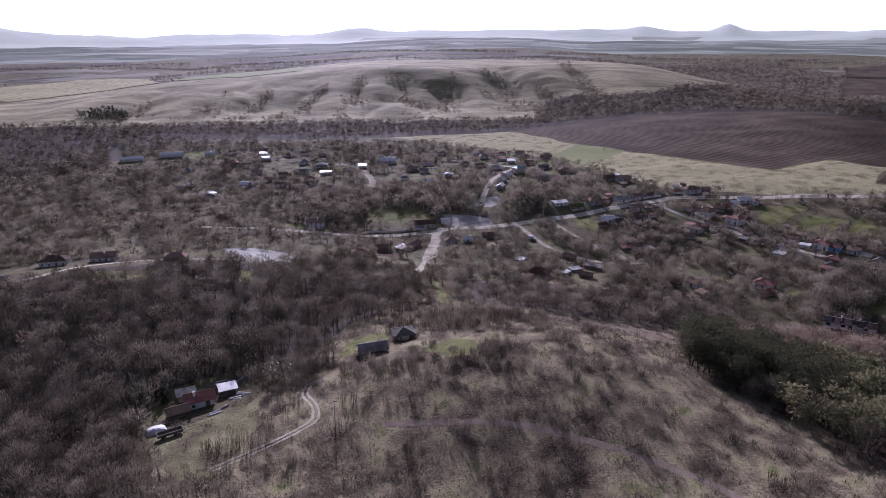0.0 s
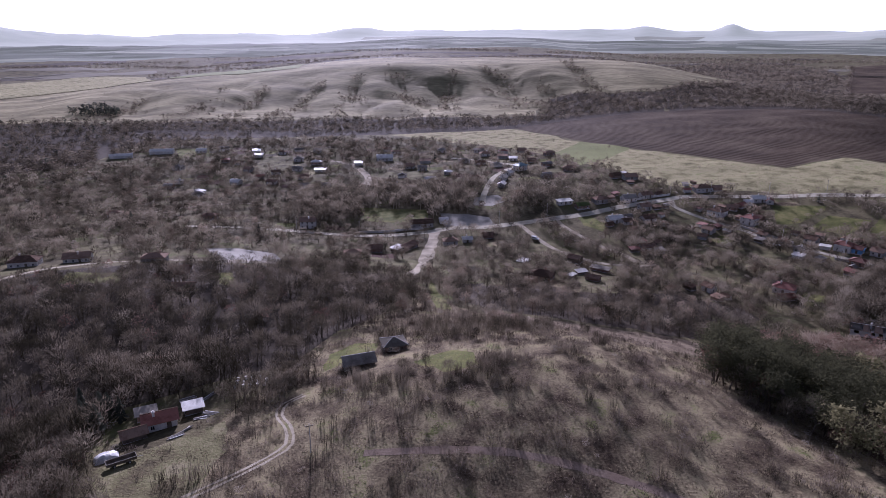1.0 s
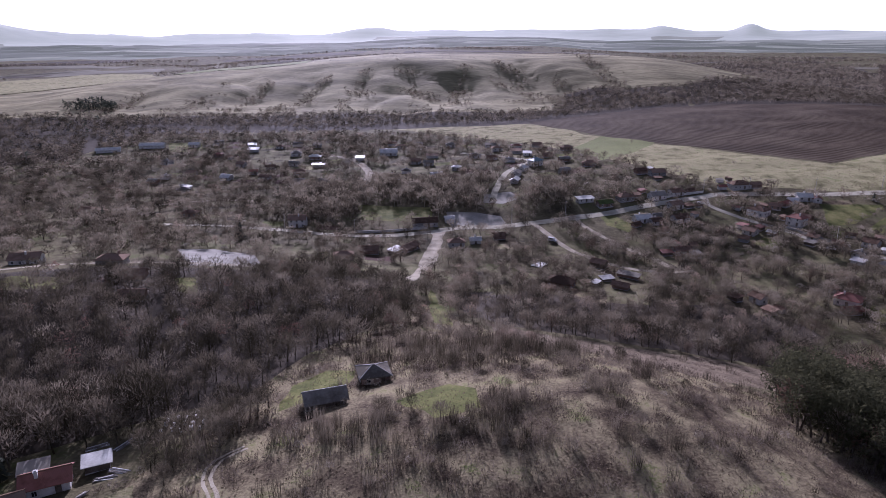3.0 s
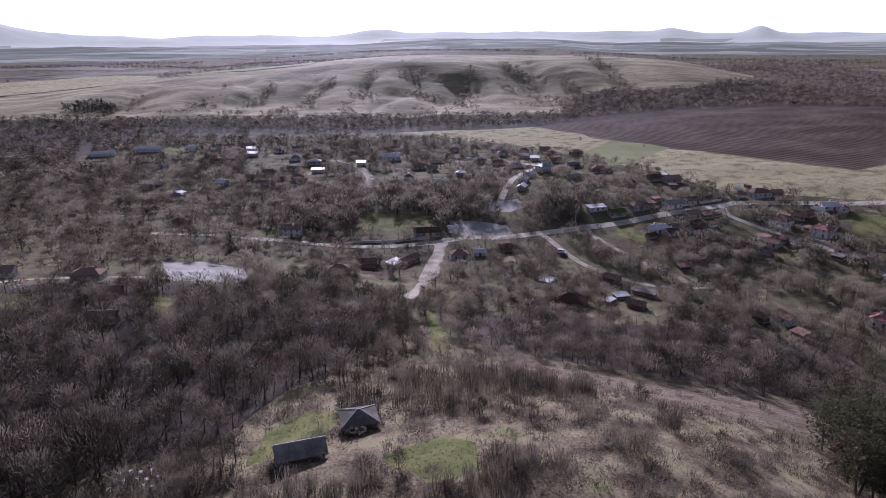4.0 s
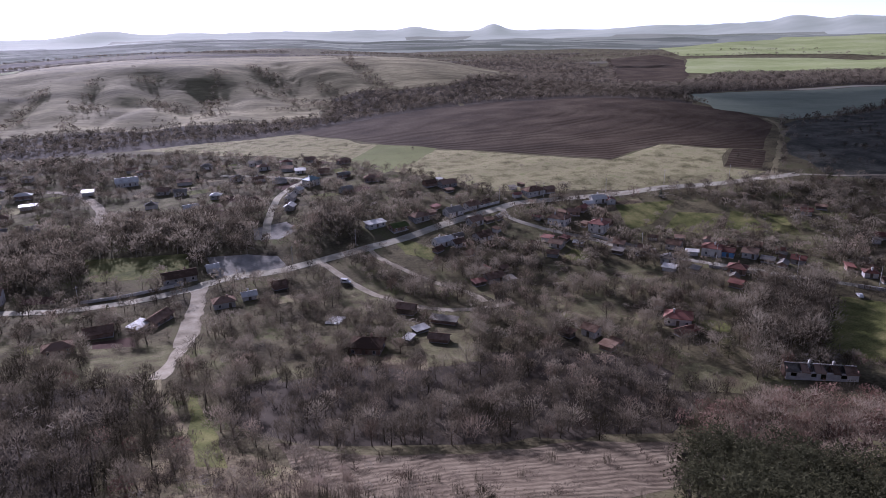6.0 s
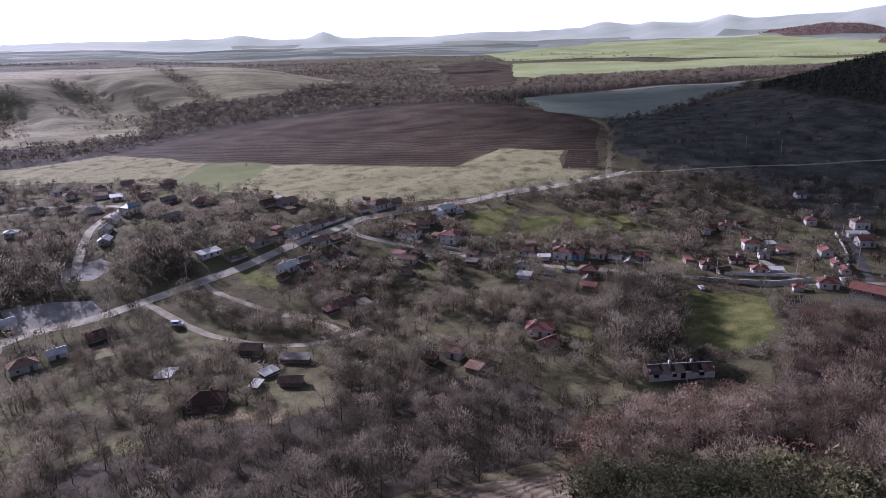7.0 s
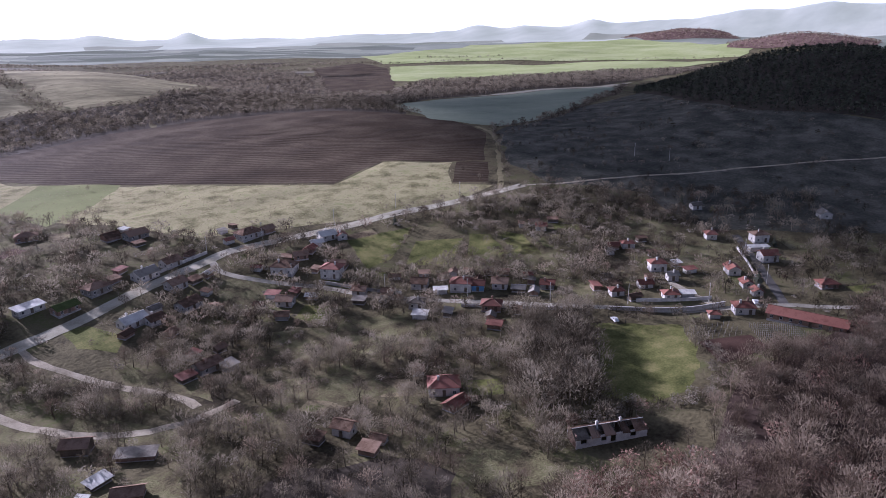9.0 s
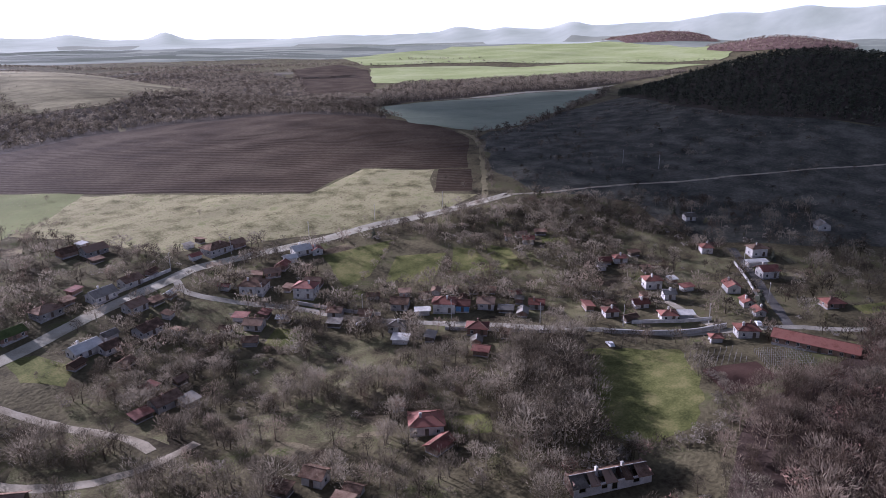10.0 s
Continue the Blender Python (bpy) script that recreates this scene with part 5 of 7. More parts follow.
def trailer(x, y, turn):
    """A long flat farm trailer with low sides."""
    root = stand("farm_trailer", x, y, turn, "long dark farm trailer with pale top rails", "trailer")
    part("bed", Shape().box(-3.2, 3.2, -1.0, 1.0, 0.75, 0.88), M_WOOD, root)
    for side in (-1, 1):
        board = part("side_board", Shape().box(-3.2, 3.2, side * 1.0 - 0.04, side * 1.0 + 0.04, 0.88, 1.45), M_WOOD, root)
        part("top_rail", Shape().box(-3.25, 3.25, side * 1.0 - 0.07, side * 1.0 + 0.07, 1.45, 1.55), M_POST, board)
        end = part("end_board", Shape().box(side * 3.2 - 0.04, side * 3.2 + 0.04, -0.96, 0.96, 0.88, 1.45), M_WOOD, root)
        part("top_rail", Shape().box(side * 3.2 - 0.07, side * 3.2 + 0.07, -0.93, 0.93, 1.45, 1.55), M_POST, end)
        for f in (-1.6, 1.6):
            tyre = part("wheel", Shape().beam((f, side * 0.72, 0.38), (f, side * 0.95, 0.38), 0.38, sides=12), M_RUBBER, root)
            part("rim", Shape().beam((f, side * 0.93, 0.38), (f, side * 0.98, 0.38), 0.2, sides=10), M_TIN, tyre)
    part("drawbar", Shape().beam((3.2, 0, 0.7), (4.7, 0, 0.55), 0.07), M_CONCRETE, root)
    BUILT.append((x, y, 3))


def timber(x, y, turn, seed):
    """A loose stack of old boards."""
    r = random.Random(seed)
    root = stand("board_stack", x, y, turn, "loose stack of pale weathered boards", "board stack", "board stacks in the farmyard")
    for k in range(9):
        long, o, z, skew = r.uniform(1.2, 2.4), r.uniform(-0.7, 0.7), 0.05 + 0.07 * (k // 3), r.uniform(-0.3, 0.3)
        part("board", Shape().beam((-long, o - skew, z), (long, o + skew, z + r.uniform(0, 0.12)), 0.13), M_POST if k % 3 else M_FRAME, root)
    BUILT.append((x, y, 1.5))


tarpaulin(-79, 153.5, 34, 5.6, 4.0, 1.6)
trailer(-73.8, 150.5, 36)
for k, (bx, by, turn) in enumerate([(-63, 171, 20), (-64.5, 164.5, 60), (-61.5, 173.5, -10), (-66, 162, 35), (-69, 180, 15), (-66, 184, 70), (-72, 184, 30)]):
    timber(bx, by, turn, 300 + k)


def pole(x, y, turn, tall=8.5):
    root = stand("utility_pole", x, y, turn, "grey concrete utility pole with crossarm", "utility pole", "poles along the streets")
    part("shaft", Shape().beam((0, 0, -0.6), (0, 0, tall), 0.15, 0.09, 8), M_CONCRETE, root)
    arm = part("crossarm", Shape().box(-0.9, 0.9, -0.06, 0.06, tall - 0.7, tall - 0.55), M_WOOD, root)
    for s in (-0.8, -0.3, 0.3, 0.8):
        part("insulator", Shape().beam((s, 0, tall - 0.55), (s, 0, tall - 0.32), 0.06, 0.04, 6), M_WHITE, arm)
    BUILT.append((x, y, 0.6))


for px, py in ((168, 439), (192, 404), (213, 376), (234, 350), (252, 326), (275, 305), (306, 297), (330, 318), (150, 486), (178, 486), (215, 479), (252, 475), (292, 467), (60, 452), (28, 441), (-60, 422), (-100, 425)):
    pole(px, py, 35)
pole(-30, 150, 20, 7.5)
pole(436, 448, 10, 9)
pole(440, 424, 10, 9)


def beehives():
    first = stand("beehive", -60, 188, 20, "small pale wooden beehive box", "beehive", "beehives behind the farmhouse")
    part("box", Shape().box(-0.3, 0.3, -0.35, 0.35, 0.05, 0.75), M_FRAME, first)
    part("lid", Shape().box(-0.36, 0.36, -0.41, 0.41, 0.75, 0.88), M_TIN, first)
    for k in range(1, 14):
        bx, by = -60 + (k % 5) * 2.1 - 0.4 * (k // 5), 188 + (k // 5) * 2.6 + 0.5 * (k % 2)
        copy_thing(first, pose(bx, by, float(ground(bx, by)), 0, 0, 20 + 9 * (k % 3)))
    BUILT.append((-57, 190, 6))


beehives()


def sheets():
    for k in range(3):
        x, y = 36.2 + 1.5 * k, 368.5 + 2.4 * k
        root = stand("cold_frame", x, y, -25, "cold frame covered by pale corrugated sheet", "cold frame", "cold frames in the garden")
        part("frame", Shape().box(-2.6, 2.6, -0.8, 0.8, -0.3, 0.35), M_WOOD, root)
        v = [(-2.8, -0.9, 0.36), (2.8, -0.9, 0.36), (2.8, 0.9, 0.75), (-2.8, 0.9, 0.75)]
        v += [(p[0], p[1], p[2] + 0.05) for p in v]
        part("cover", Shape().solid(v, [(3, 2, 1, 0), (4, 5, 6, 7), (0, 1, 5, 4), (1, 2, 6, 5), (2, 3, 7, 6), (3, 0, 4, 7)]), M_TIN, root)
    BUILT.append((37.7, 371, 5))


sheets()


def vineyard():
    root = stand("vineyard", 262, 274, 0, "rows of pale vineyard posts on bare soil", "vineyard")
    base = root.matrix_basis.translation
    post = Shape().beam((0, 0, -0.3), (0, 0, 1.9), 0.11, 0.09, 5).mesh("post", M_POST)
    wire = Shape()
    for row in range(8):
        ends = []
        for k in range(12):
            x, y = 254.5 + row * 1.15 + k * 1.0, 275 + row * 1.15 - k * 0.95
            part("post", post, None, root, at=pose(x - base.x, y - base.y, float(ground(x, y)) - base.z))
            ends.append((x - base.x, y - base.y, float(ground(x, y)) - base.z + 1.6))
        wire.beam(ends[0], ends[-1], 0.015)
    part("wires", wire, M_CONCRETE, root)
    BUILT.extend([(259, 276, 11), (265, 270, 11), (268, 277, 11)])
    root = stand("orchard_fence", 250, 291, 0, "pale fence posts round the vegetable plot", "fence")
    base = root.matrix_basis.translation
    for row in range(4):
        for k in range(9):
            x, y = 242 + row * 1.6 + k * 1.65, 292 + row * 2.3 - k * 1.2
            part("post", post, None, root, at=pose(x - base.x, y - base.y, float(ground(x, y)) - base.z))
    BUILT.extend([(245, 294, 9), (253, 289, 9)])


vineyard()


# garden plots beside the houses, each with its own crop
HEDGES = []
plot_kinds = [(M_SOIL, "dug brown garden plot beside a house"), (M_LAWN, "small green garden plot beside a house"), (M_SPUR, "straw-brown weedy garden plot beside a house"), (M_SPUR, "dry weedy garden plot beside a house"), (M_ROUGH, "rough olive garden plot beside a house")]
plot_random = random.Random(12)
PLOTS = []
for hx, hy, turn, wide, deep in HOMES:
    for _ in range(4):
        c, s = math.cos(radians(turn)), math.sin(radians(turn))
        lx, ly = plot_random.choice((-1, 1)) * (wide / 2 + plot_random.uniform(7, 13)), plot_random.uniform(-9, 9)
        px, py = hx + lx * c - ly * s, hy + lx * s + ly * c
        a, b = plot_random.uniform(4, 8.5), plot_random.uniform(3.5, 7)
        off_road = min(np.hypot(line[:, 0] - px, line[:, 1] - py).min() - clear for line, clear in ROADS) > max(a, b)
        if off_road and all(math.hypot(px - bx, py - by) > rad + min(a, b) for bx, by, rad in BUILT) and all(math.hypot(px - ox, py - oy) > 15 for ox, oy in PLOTS):
            PLOTS.append((px, py))
            mat, label = plot_kinds[len(PLOTS) % 5]
            ring = [(px + i * a * c - j * b * s, py + i * a * s + j * b * c) for i, j in ((-1, -1), (1, -1), (1, 1), (-1, 1))]
            field("garden_plot", ring, mat, 0.03, label, "garden", 5, 0.3)
            HEDGES.append(ring[:3] if len(PLOTS) % 2 else ring[2:] + ring[:1])


# bare garden strips in the far village
for k in range(34):
    px, py = plot_random.uniform(-225, 80), plot_random.uniform(550, 690)
    if py > 695 - 0.35 * (px + 100) or any(math.hypot(px - ox, py - oy) < 21 for ox, oy in PLOTS):
        continue
    PLOTS.append((px, py))
    t, a, b = radians(plot_random.uniform(-20, 30)), plot_random.uniform(9, 15), plot_random.uniform(6, 10)
    c, n = math.cos(t), math.sin(t)
    ring = [(px + i * a * c - j * b * n, py + i * a * n + j * b * c) for i, j in ((-1, -1), (1, -1), (1, 1), (-1, 1))]
    field("garden_plot", ring, (M_ROUGH, M_SPUR, M_MEADOW, M_SOIL)[k % 4], 0.03, ("rough olive garden strip between hedges", "dry weedy garden strip between hedges", "straw-coloured garden strip between hedges", "dug brown garden strip between hedges")[k % 4], "garden", 8, 0.5)


# ---- plants: every kind is made in a few shapes and several degrees of detail ----
def bare_tree(seed, limbs, twigs, thick, vase=1.0, full=1.0):
    """A leafless tree one metre tall: places, triangles, and how many of the triangles are the trunk."""
    r = np.random.RandomState(seed)
    verts, faces = [], []

    def rod(a, b, ra, rb, sides):
        a, b = np.asarray(a, float), np.asarray(b, float)
        way = (b - a) / np.linalg.norm(b - a)
        u = np.cross(way, (0.3, 0.9, 0.2))
        u /= np.linalg.norm(u)
        v = np.cross(way, u)
        k = len(verts)
        for p, rad in ((a, ra), (b, rb)):
            for n in range(sides):
                t = 6.283 * n / sides
                verts.append(p + rad * (u * math.cos(t) + v * math.sin(t)))
        for n in range(sides):
            m = (n + 1) % sides
            faces.append((k + n, k + m, k + sides + m))
            faces.append((k + n, k + sides + m, k + sides + n))

    bend = r.uniform(-0.04, 0.04, 2)
    fork = np.array([bend[0], bend[1], r.uniform(0.26, 0.36)])
    head = np.array([bend[0] * 1.8, bend[1] * 1.8, 0.72])
    rod((0, 0, -0.04), fork, 0.021 * thick, 0.014 * thick, 5 if limbs else 3)
    rod(fork, head, 0.014 * thick, 0.004 * thick, 4 if limbs else 3)
    trunk = len(faces)
    arms = [(fork, head)]
    for n in range(limbs):
        t = 6.283 * (n + r.uniform(-0.3, 0.3)) / limbs
        f = r.uniform(0, 0.8)
        a = fork + (head - fork) * f
        out = vase * r.uniform(0.18, 0.34) * (1.1 - 0.4 * f)
        b = np.array([math.cos(t) * out, math.sin(t) * out, r.uniform(0.6, 0.9)])
        mid = a + (b - a) * 0.5 + np.array([math.cos(t), math.sin(t), -0.3]) * 0.05
        rod(a, mid, 0.009 * thick, 0.006 * thick, 3)
        rod(mid, b, 0.006 * thick, 0.003 * thick, 3)
        arms += [(a, mid), (mid, b), (mid, b)]
    k = len(verts)
    lumps = r.normal(0, 1, (7, 3))
    lumps /= np.linalg.norm(lumps, axis=1)[:, None]
    d = r.normal(0, 1, (twigs, 3)) + (0, 0, 0.35)
    d /= np.linalg.norm(d, axis=1)[:, None]
    shell = (0.66 + 0.4 * np.clip((d @ lumps.T).max(1), 0, 1) ** 2) * r.uniform(0.3, 1.0, twigs) ** 0.55
    tip = d * shell[:, None] * (0.44 * vase, 0.44 * vase, 0.4) + (0, 0, 0.61)
    way = d * (0.55, 0.55, 0.2) + (0, 0, 0.6) + r.normal(0, 0.22, (twigs, 3))
    way /= np.linalg.norm(way, axis=1)[:, None]
    root = tip - way * r.uniform(0.08, 0.17, twigs)[:, None]
    across = np.cross(way, d * (1, 1, 0.4) + r.normal(0, 0.35, (twigs, 3)))
    across *= full * (0.0098 * (340 / twigs) ** 0.56) * r.uniform(0.5, 1.5, twigs)[:, None] / (np.linalg.norm(across, axis=1)[:, None] + 1e-6)
    v = np.stack([root - across, root + across, tip], 1).reshape(-1, 3)
    f = np.arange(len(v)).reshape(-1, 3) + k
    return np.vstack([np.array(verts), v]), np.vstack([np.array(faces), f]), trunk


def brush(seed, stems, wide=0.55, thick=1.0, low_part=0.0):
    """A leafless bush one metre tall, all fine stems."""
    r = np.random.RandomState(seed)
    d = r.normal(0, 1, (stems, 3))
    d[:, 2] = np.abs(d[:, 2])
    d /= np.linalg.norm(d, axis=1)[:, None]
    tip = d * (r.uniform(0.15, 1.0, stems) ** 0.5 * r.uniform(0.8, 1.15, stems))[:, None] * (wide, wide, 0.95)
    way = d * 0.5 + (0, 0, 0.55) + r.normal(0, 0.28, (stems, 3))
    way /= np.linalg.norm(way, axis=1)[:, None]
    start = tip - way * r.uniform(0.22, 0.5, stems)[:, None]
    start[:, 2] = np.maximum(start[:, 2], -0.05)
    across = np.cross(way, r.normal(0, 1, (stems, 3)))
    across *= 0.017 * thick * math.sqrt(90 / stems) * r.uniform(0.5, 1.5, stems)[:, None] / (np.linalg.norm(across, axis=1)[:, None] + 1e-6)
    v = np.stack([start - across, start + across, tip], 1).reshape(-1, 3)
    return v, np.arange(len(v)).reshape(-1, 3), 0


def wands(seed, stems, wide=0.3):
    """A clump of bare upright saplings one metre tall."""
    r = np.random.RandomState(seed)
    t, q = r.uniform(0, 6.283, stems), np.sqrt(r.uniform(0, 1, stems)) * wide
    foot = np.stack([np.cos(t) * q, np.sin(t) * q, r.uniform(-0.05, 0.5, stems) * (r.uniform(0, 1, stems) < 0.7)], -1)
    top = foot * (1.25, 1.25, 0) + np.stack([r.normal(0, 0.03, stems), r.normal(0, 0.03, stems), np.maximum(foot[:, 2] + 0.25, r.uniform(0.55, 1.05, stems))], -1)
    across = np.cross(top - foot, r.normal(0, 1, (stems, 3)))
    across *= 0.009 * math.sqrt(60 / stems) * r.uniform(0.5, 1.4, stems)[:, None] / (np.linalg.norm(across, axis=1)[:, None] + 1e-6)
    v = np.stack([foot - across, foot + across, top], 1).reshape(-1, 3)
    return v, np.arange(len(v)).reshape(-1, 3), 0


def tufted(seed, leaves, size, wide=0.5, low=0.15, cone=0.0):
    """A crown of many small leaf clumps, one metre tall, uneven and with gaps. cone: how far it narrows to the top."""
    r = np.random.RandomState(seed)
    lumps = r.normal(0, 1, (9, 3))
    lumps /= np.linalg.norm(lumps, axis=1)[:, None]
    d = r.normal(0, 1, (leaves, 3))
    d /= np.linalg.norm(d, axis=1)[:, None]
    bulge = 0.72 + 0.35 * np.clip((d @ lumps.T).max(1), 0, 1) ** 3
    p = d * (bulge * r.uniform(0.35, 1.0, leaves) ** 0.5)[:, None]
    z = low + (1 - low) * (p[:, 2] * 0.5 + 0.5)
    shrink = 1 - cone * np.clip((z - low) / (1 - low), 0, 1)
    c = np.stack([p[:, 0] * wide * shrink, p[:, 1] * wide * shrink, z], -1)
    v = (c[:, None] + r.normal(0, size, (leaves, 3, 3))).reshape(-1, 3)
    return v, np.arange(len(v)).reshape(-1, 3), 0


def clumped(seed, clumps, leaves, size, wide=0.34):
    """An open evergreen crown one metre tall: bunches of leaves at the ends of boughs, with gaps between."""
    r = np.random.RandomState(seed)
    z = r.uniform(0.3, 0.97, clumps)
    reach = wide * np.sqrt(np.clip(1.08 - z, 0, 1)) * r.uniform(0.35, 1.15, clumps)
    t = r.uniform(0, 6.283, clumps)
    heart = np.stack([np.cos(t) * reach, np.sin(t) * reach, z], -1)
    spread = np.repeat(r.uniform(0.05, 0.1, clumps), leaves)[:, None]
    c = np.repeat(heart, leaves, 0) + r.normal(0, 1, (clumps * leaves, 3)) * spread * (1, 1, 0.7)
    v = (c[:, None] + r.normal(0, size, (len(c), 3, 3))).reshape(-1, 3)
    return v, np.arange(len(v)).reshape(-1, 3), 0


def needle_tree(seed, tiers, spokes, wide=0.24):
    """A conifer one metre tall: a trunk and tiers of drooping boughs."""
    r = np.random.RandomState(seed)
    v, f = [(0.016, 0, -0.04), (-0.008, 0.014, -0.04), (-0.008, -0.014, -0.04), (0, 0, 0.95)], [(0, 1, 3), (1, 2, 3), (2, 0, 3)]
    for k in range(tiers):
        z = 0.14 + 0.84 * k / tiers
        reach = wide * (1.02 - z) ** 0.8 * r.uniform(0.8, 1.15)
        for n in range(spokes):
            t = 6.283 * (n + r.uniform(-0.4, 0.4)) / spokes + k
            o = reach * r.uniform(0.65, 1.2)
            c, s, w = math.cos(t), math.sin(t), 0.55 * reach * 6.283 / spokes
            b = len(v)
            v += [(c * 0.01, s * 0.01, z + 0.09), (c * o - s * w, s * o + c * w, z - r.uniform(0, 0.05)), (c * o + s * w, s * o - c * w, z - r.uniform(0, 0.05)), (c * o * 1.25, s * o * 1.25, z - r.uniform(0.0, 0.06))]
            f += [(b, b + 1, b + 2), (b + 1, b + 3, b + 2)]
    return np.array(v, float), np.array(f), 3


TREES = [[bare_tree(s, 6, 560, 1.0, 1.05 + 0.12 * s) for s in range(5)], [bare_tree(20 + s, 3, 290, 1.2, 1.05 + 0.12 * s, 0.82) for s in range(5)], [bare_tree(40 + s, 0, 122, 1.4, 1.3, 1.3) for s in range(4)], [bare_tree(60 + s, 0, 18, 1.6, 1.5, 2.5) for s in range(3)]]
BUSHES = [[brush(80 + s, 84, 1.0, 0.85, 0.1) for s in range(4)], [brush(90 + s, 46, 0.95, 0.95, 0.1) for s in range(4)], [brush(95 + s, 20, 0.8, 0.9, 0.2) for s in range(3)], [brush(98, 9, 0.8, 1.1)]]
SAPLINGS = [[wands(120 + s, 60) for s in range(4)], [wands(130 + s, 30) for s in range(3)], [wands(135, 12)], [wands(136, 7)]]
FLUFF = [[tufted(150 + s, 150, 0.05, 0.6) for s in range(3)], [tufted(155 + s, 70, 0.075, 0.6) for s in range(3)], [tufted(158, 24, 0.12, 0.6)], [tufted(159, 10, 0.2, 0.6)]]
LEAFY = [[clumped(160 + s, 26, 34, 0.015) for s in range(4)], [clumped(165 + s, 18, 20, 0.025) for s in range(4)], [tufted(168, 40, 0.1, 0.42, 0.2, 0.35)], [tufted(169, 14, 0.16, 0.42, 0.2, 0.3)]]
RUSSETS = [[tufted(170 + s, 380, 0.022, 0.42, 0.25) for s in range(3)], [tufted(175 + s, 150, 0.036, 0.42, 0.25) for s in range(3)], [tufted(178, 40, 0.08, 0.42)], [tufted(179, 14, 0.14, 0.42)]]
NEEDLES = [[needle_tree(180 + s, 14, 11) for s in range(3)], [needle_tree(185 + s, 9, 8) for s in range(3)], [needle_tree(188 + s, 6, 6, 0.28) for s in range(3)], [tufted(191 + s, 17, 0.1, 0.36, 0.1, 0.75) for s in range(3)]]
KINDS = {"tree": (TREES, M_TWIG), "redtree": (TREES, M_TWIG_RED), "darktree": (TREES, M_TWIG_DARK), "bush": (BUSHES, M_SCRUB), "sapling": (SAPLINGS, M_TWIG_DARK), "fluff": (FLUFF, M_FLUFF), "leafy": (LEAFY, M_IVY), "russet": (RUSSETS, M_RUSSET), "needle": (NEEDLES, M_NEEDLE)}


def inside(outline, x, y):
    hit = np.zeros(len(x), bool)
    for (ax, ay), (bx, by) in zip(outline, outline[1:] + outline[:1]):
        if ay != by:
            hit ^= ((ay > y) != (by > y)) & (x < (bx - ax) * (y - ay) / (by - ay) + ax)
    return hit


def free_of(x, y, fields=True):
    """Where nothing is built, driven on or mown."""
    ok = np.ones(len(x), bool)
    if fields:
        for outline in OPEN:
            ok &= ~inside(outline, x, y)
    for line, clear in ROADS:
        near = np.nonzero(ok & (x > line[:, 0].min() - 9) & (x < line[:, 0].max() + 9) & (y > line[:, 1].min() - 9) & (y < line[:, 1].max() + 9))[0]
        if len(near):
            d = np.hypot(x[near, None] - line[:, 0], y[near, None] - line[:, 1]).min(1)
            ok[near[d < clear]] = False
    for bx, by, rad in BUILT:
        ok &= np.hypot(x - bx, y - by) > rad * 0.62
    # the yards lie open on the side away from the sun
    for bx, by, wide in YARDS:
        way = np.array((30 - bx, 150 - by)) / math.hypot(30 - bx, 150 - by)
        along, aside = (x - bx) * way[0] + (y - by) * way[1], (x - bx) * way[1] - (y - by) * way[0]
        ok &= ~((along > 0) & (along < wide * 0.5 + 9) & (np.abs(aside) < wide * 0.45 + 1.5))
    return ok


def spots(outline, gap, seed):
    r = np.random.RandomState(seed)
    o = np.array(outline)
    (x0, y0), (x1, y1) = o.min(0), o.max(0)
    x, y = np.meshgrid(np.arange(x0, x1, gap), np.arange(y0, y1, gap))
    x, y = x.ravel() + r.uniform(-0.5, 0.5, x.size) * gap, y.ravel() + r.uniform(-0.5, 0.5, y.size) * gap
    m = inside(outline, x, y)
    return x[m], y[m], r


PLANTS = {}
MIDDLE = np.array([(5, 60), (9, 130), (30, 175), (52, 204)], float)


def plant(kind, zone, x, y, height, r):
    """Notes plants of a kind; they are joined by zone and kind further down."""
    PLANTS.setdefault((zone, kind), []).append(np.stack([x, y, height, r.uniform(0, 6.283, len(x)), r.uniform(0, 1, len(x))], -1))


def grow(zone, outline, gap, seed, mix, gaps=None, fields=True):
    """Covers a stretch of the plan. mix: (kind, share, least height, most height); gaps: (size, level, raggedness) leaves clearings."""
    x, y, r = spots(outline, gap, seed)
    m = free_of(x, y, fields)
    if gaps:
        m &= waves(x, y, gaps[0], seed) > gaps[1] + r.uniform(-0.5, 0.5, len(x)) * (gaps[2] if len(gaps) > 2 else 1)
    x, y = x[m], y[m]
    u, s = r.uniform(0, 1, len(x)), 0.0
    for kind, share, lo, hi in mix:
        k = (u >= s) & (u < s + share)
        plant(kind, zone, x[k], y[k], lo + (hi - lo) * r.uniform(0, 1, k.sum()) ** 1.3, r)
        s += share


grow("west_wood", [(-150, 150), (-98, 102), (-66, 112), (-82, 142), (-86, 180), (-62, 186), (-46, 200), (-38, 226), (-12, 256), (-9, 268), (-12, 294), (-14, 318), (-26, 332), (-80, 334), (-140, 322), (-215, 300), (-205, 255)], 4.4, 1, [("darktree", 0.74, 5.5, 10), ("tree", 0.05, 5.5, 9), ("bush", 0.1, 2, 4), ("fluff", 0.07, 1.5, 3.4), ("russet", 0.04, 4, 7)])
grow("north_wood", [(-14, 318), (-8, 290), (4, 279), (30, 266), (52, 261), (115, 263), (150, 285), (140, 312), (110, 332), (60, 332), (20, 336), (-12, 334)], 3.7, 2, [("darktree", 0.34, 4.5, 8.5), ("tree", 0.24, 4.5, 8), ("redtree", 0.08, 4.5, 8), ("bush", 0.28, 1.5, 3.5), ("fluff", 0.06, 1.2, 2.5)])
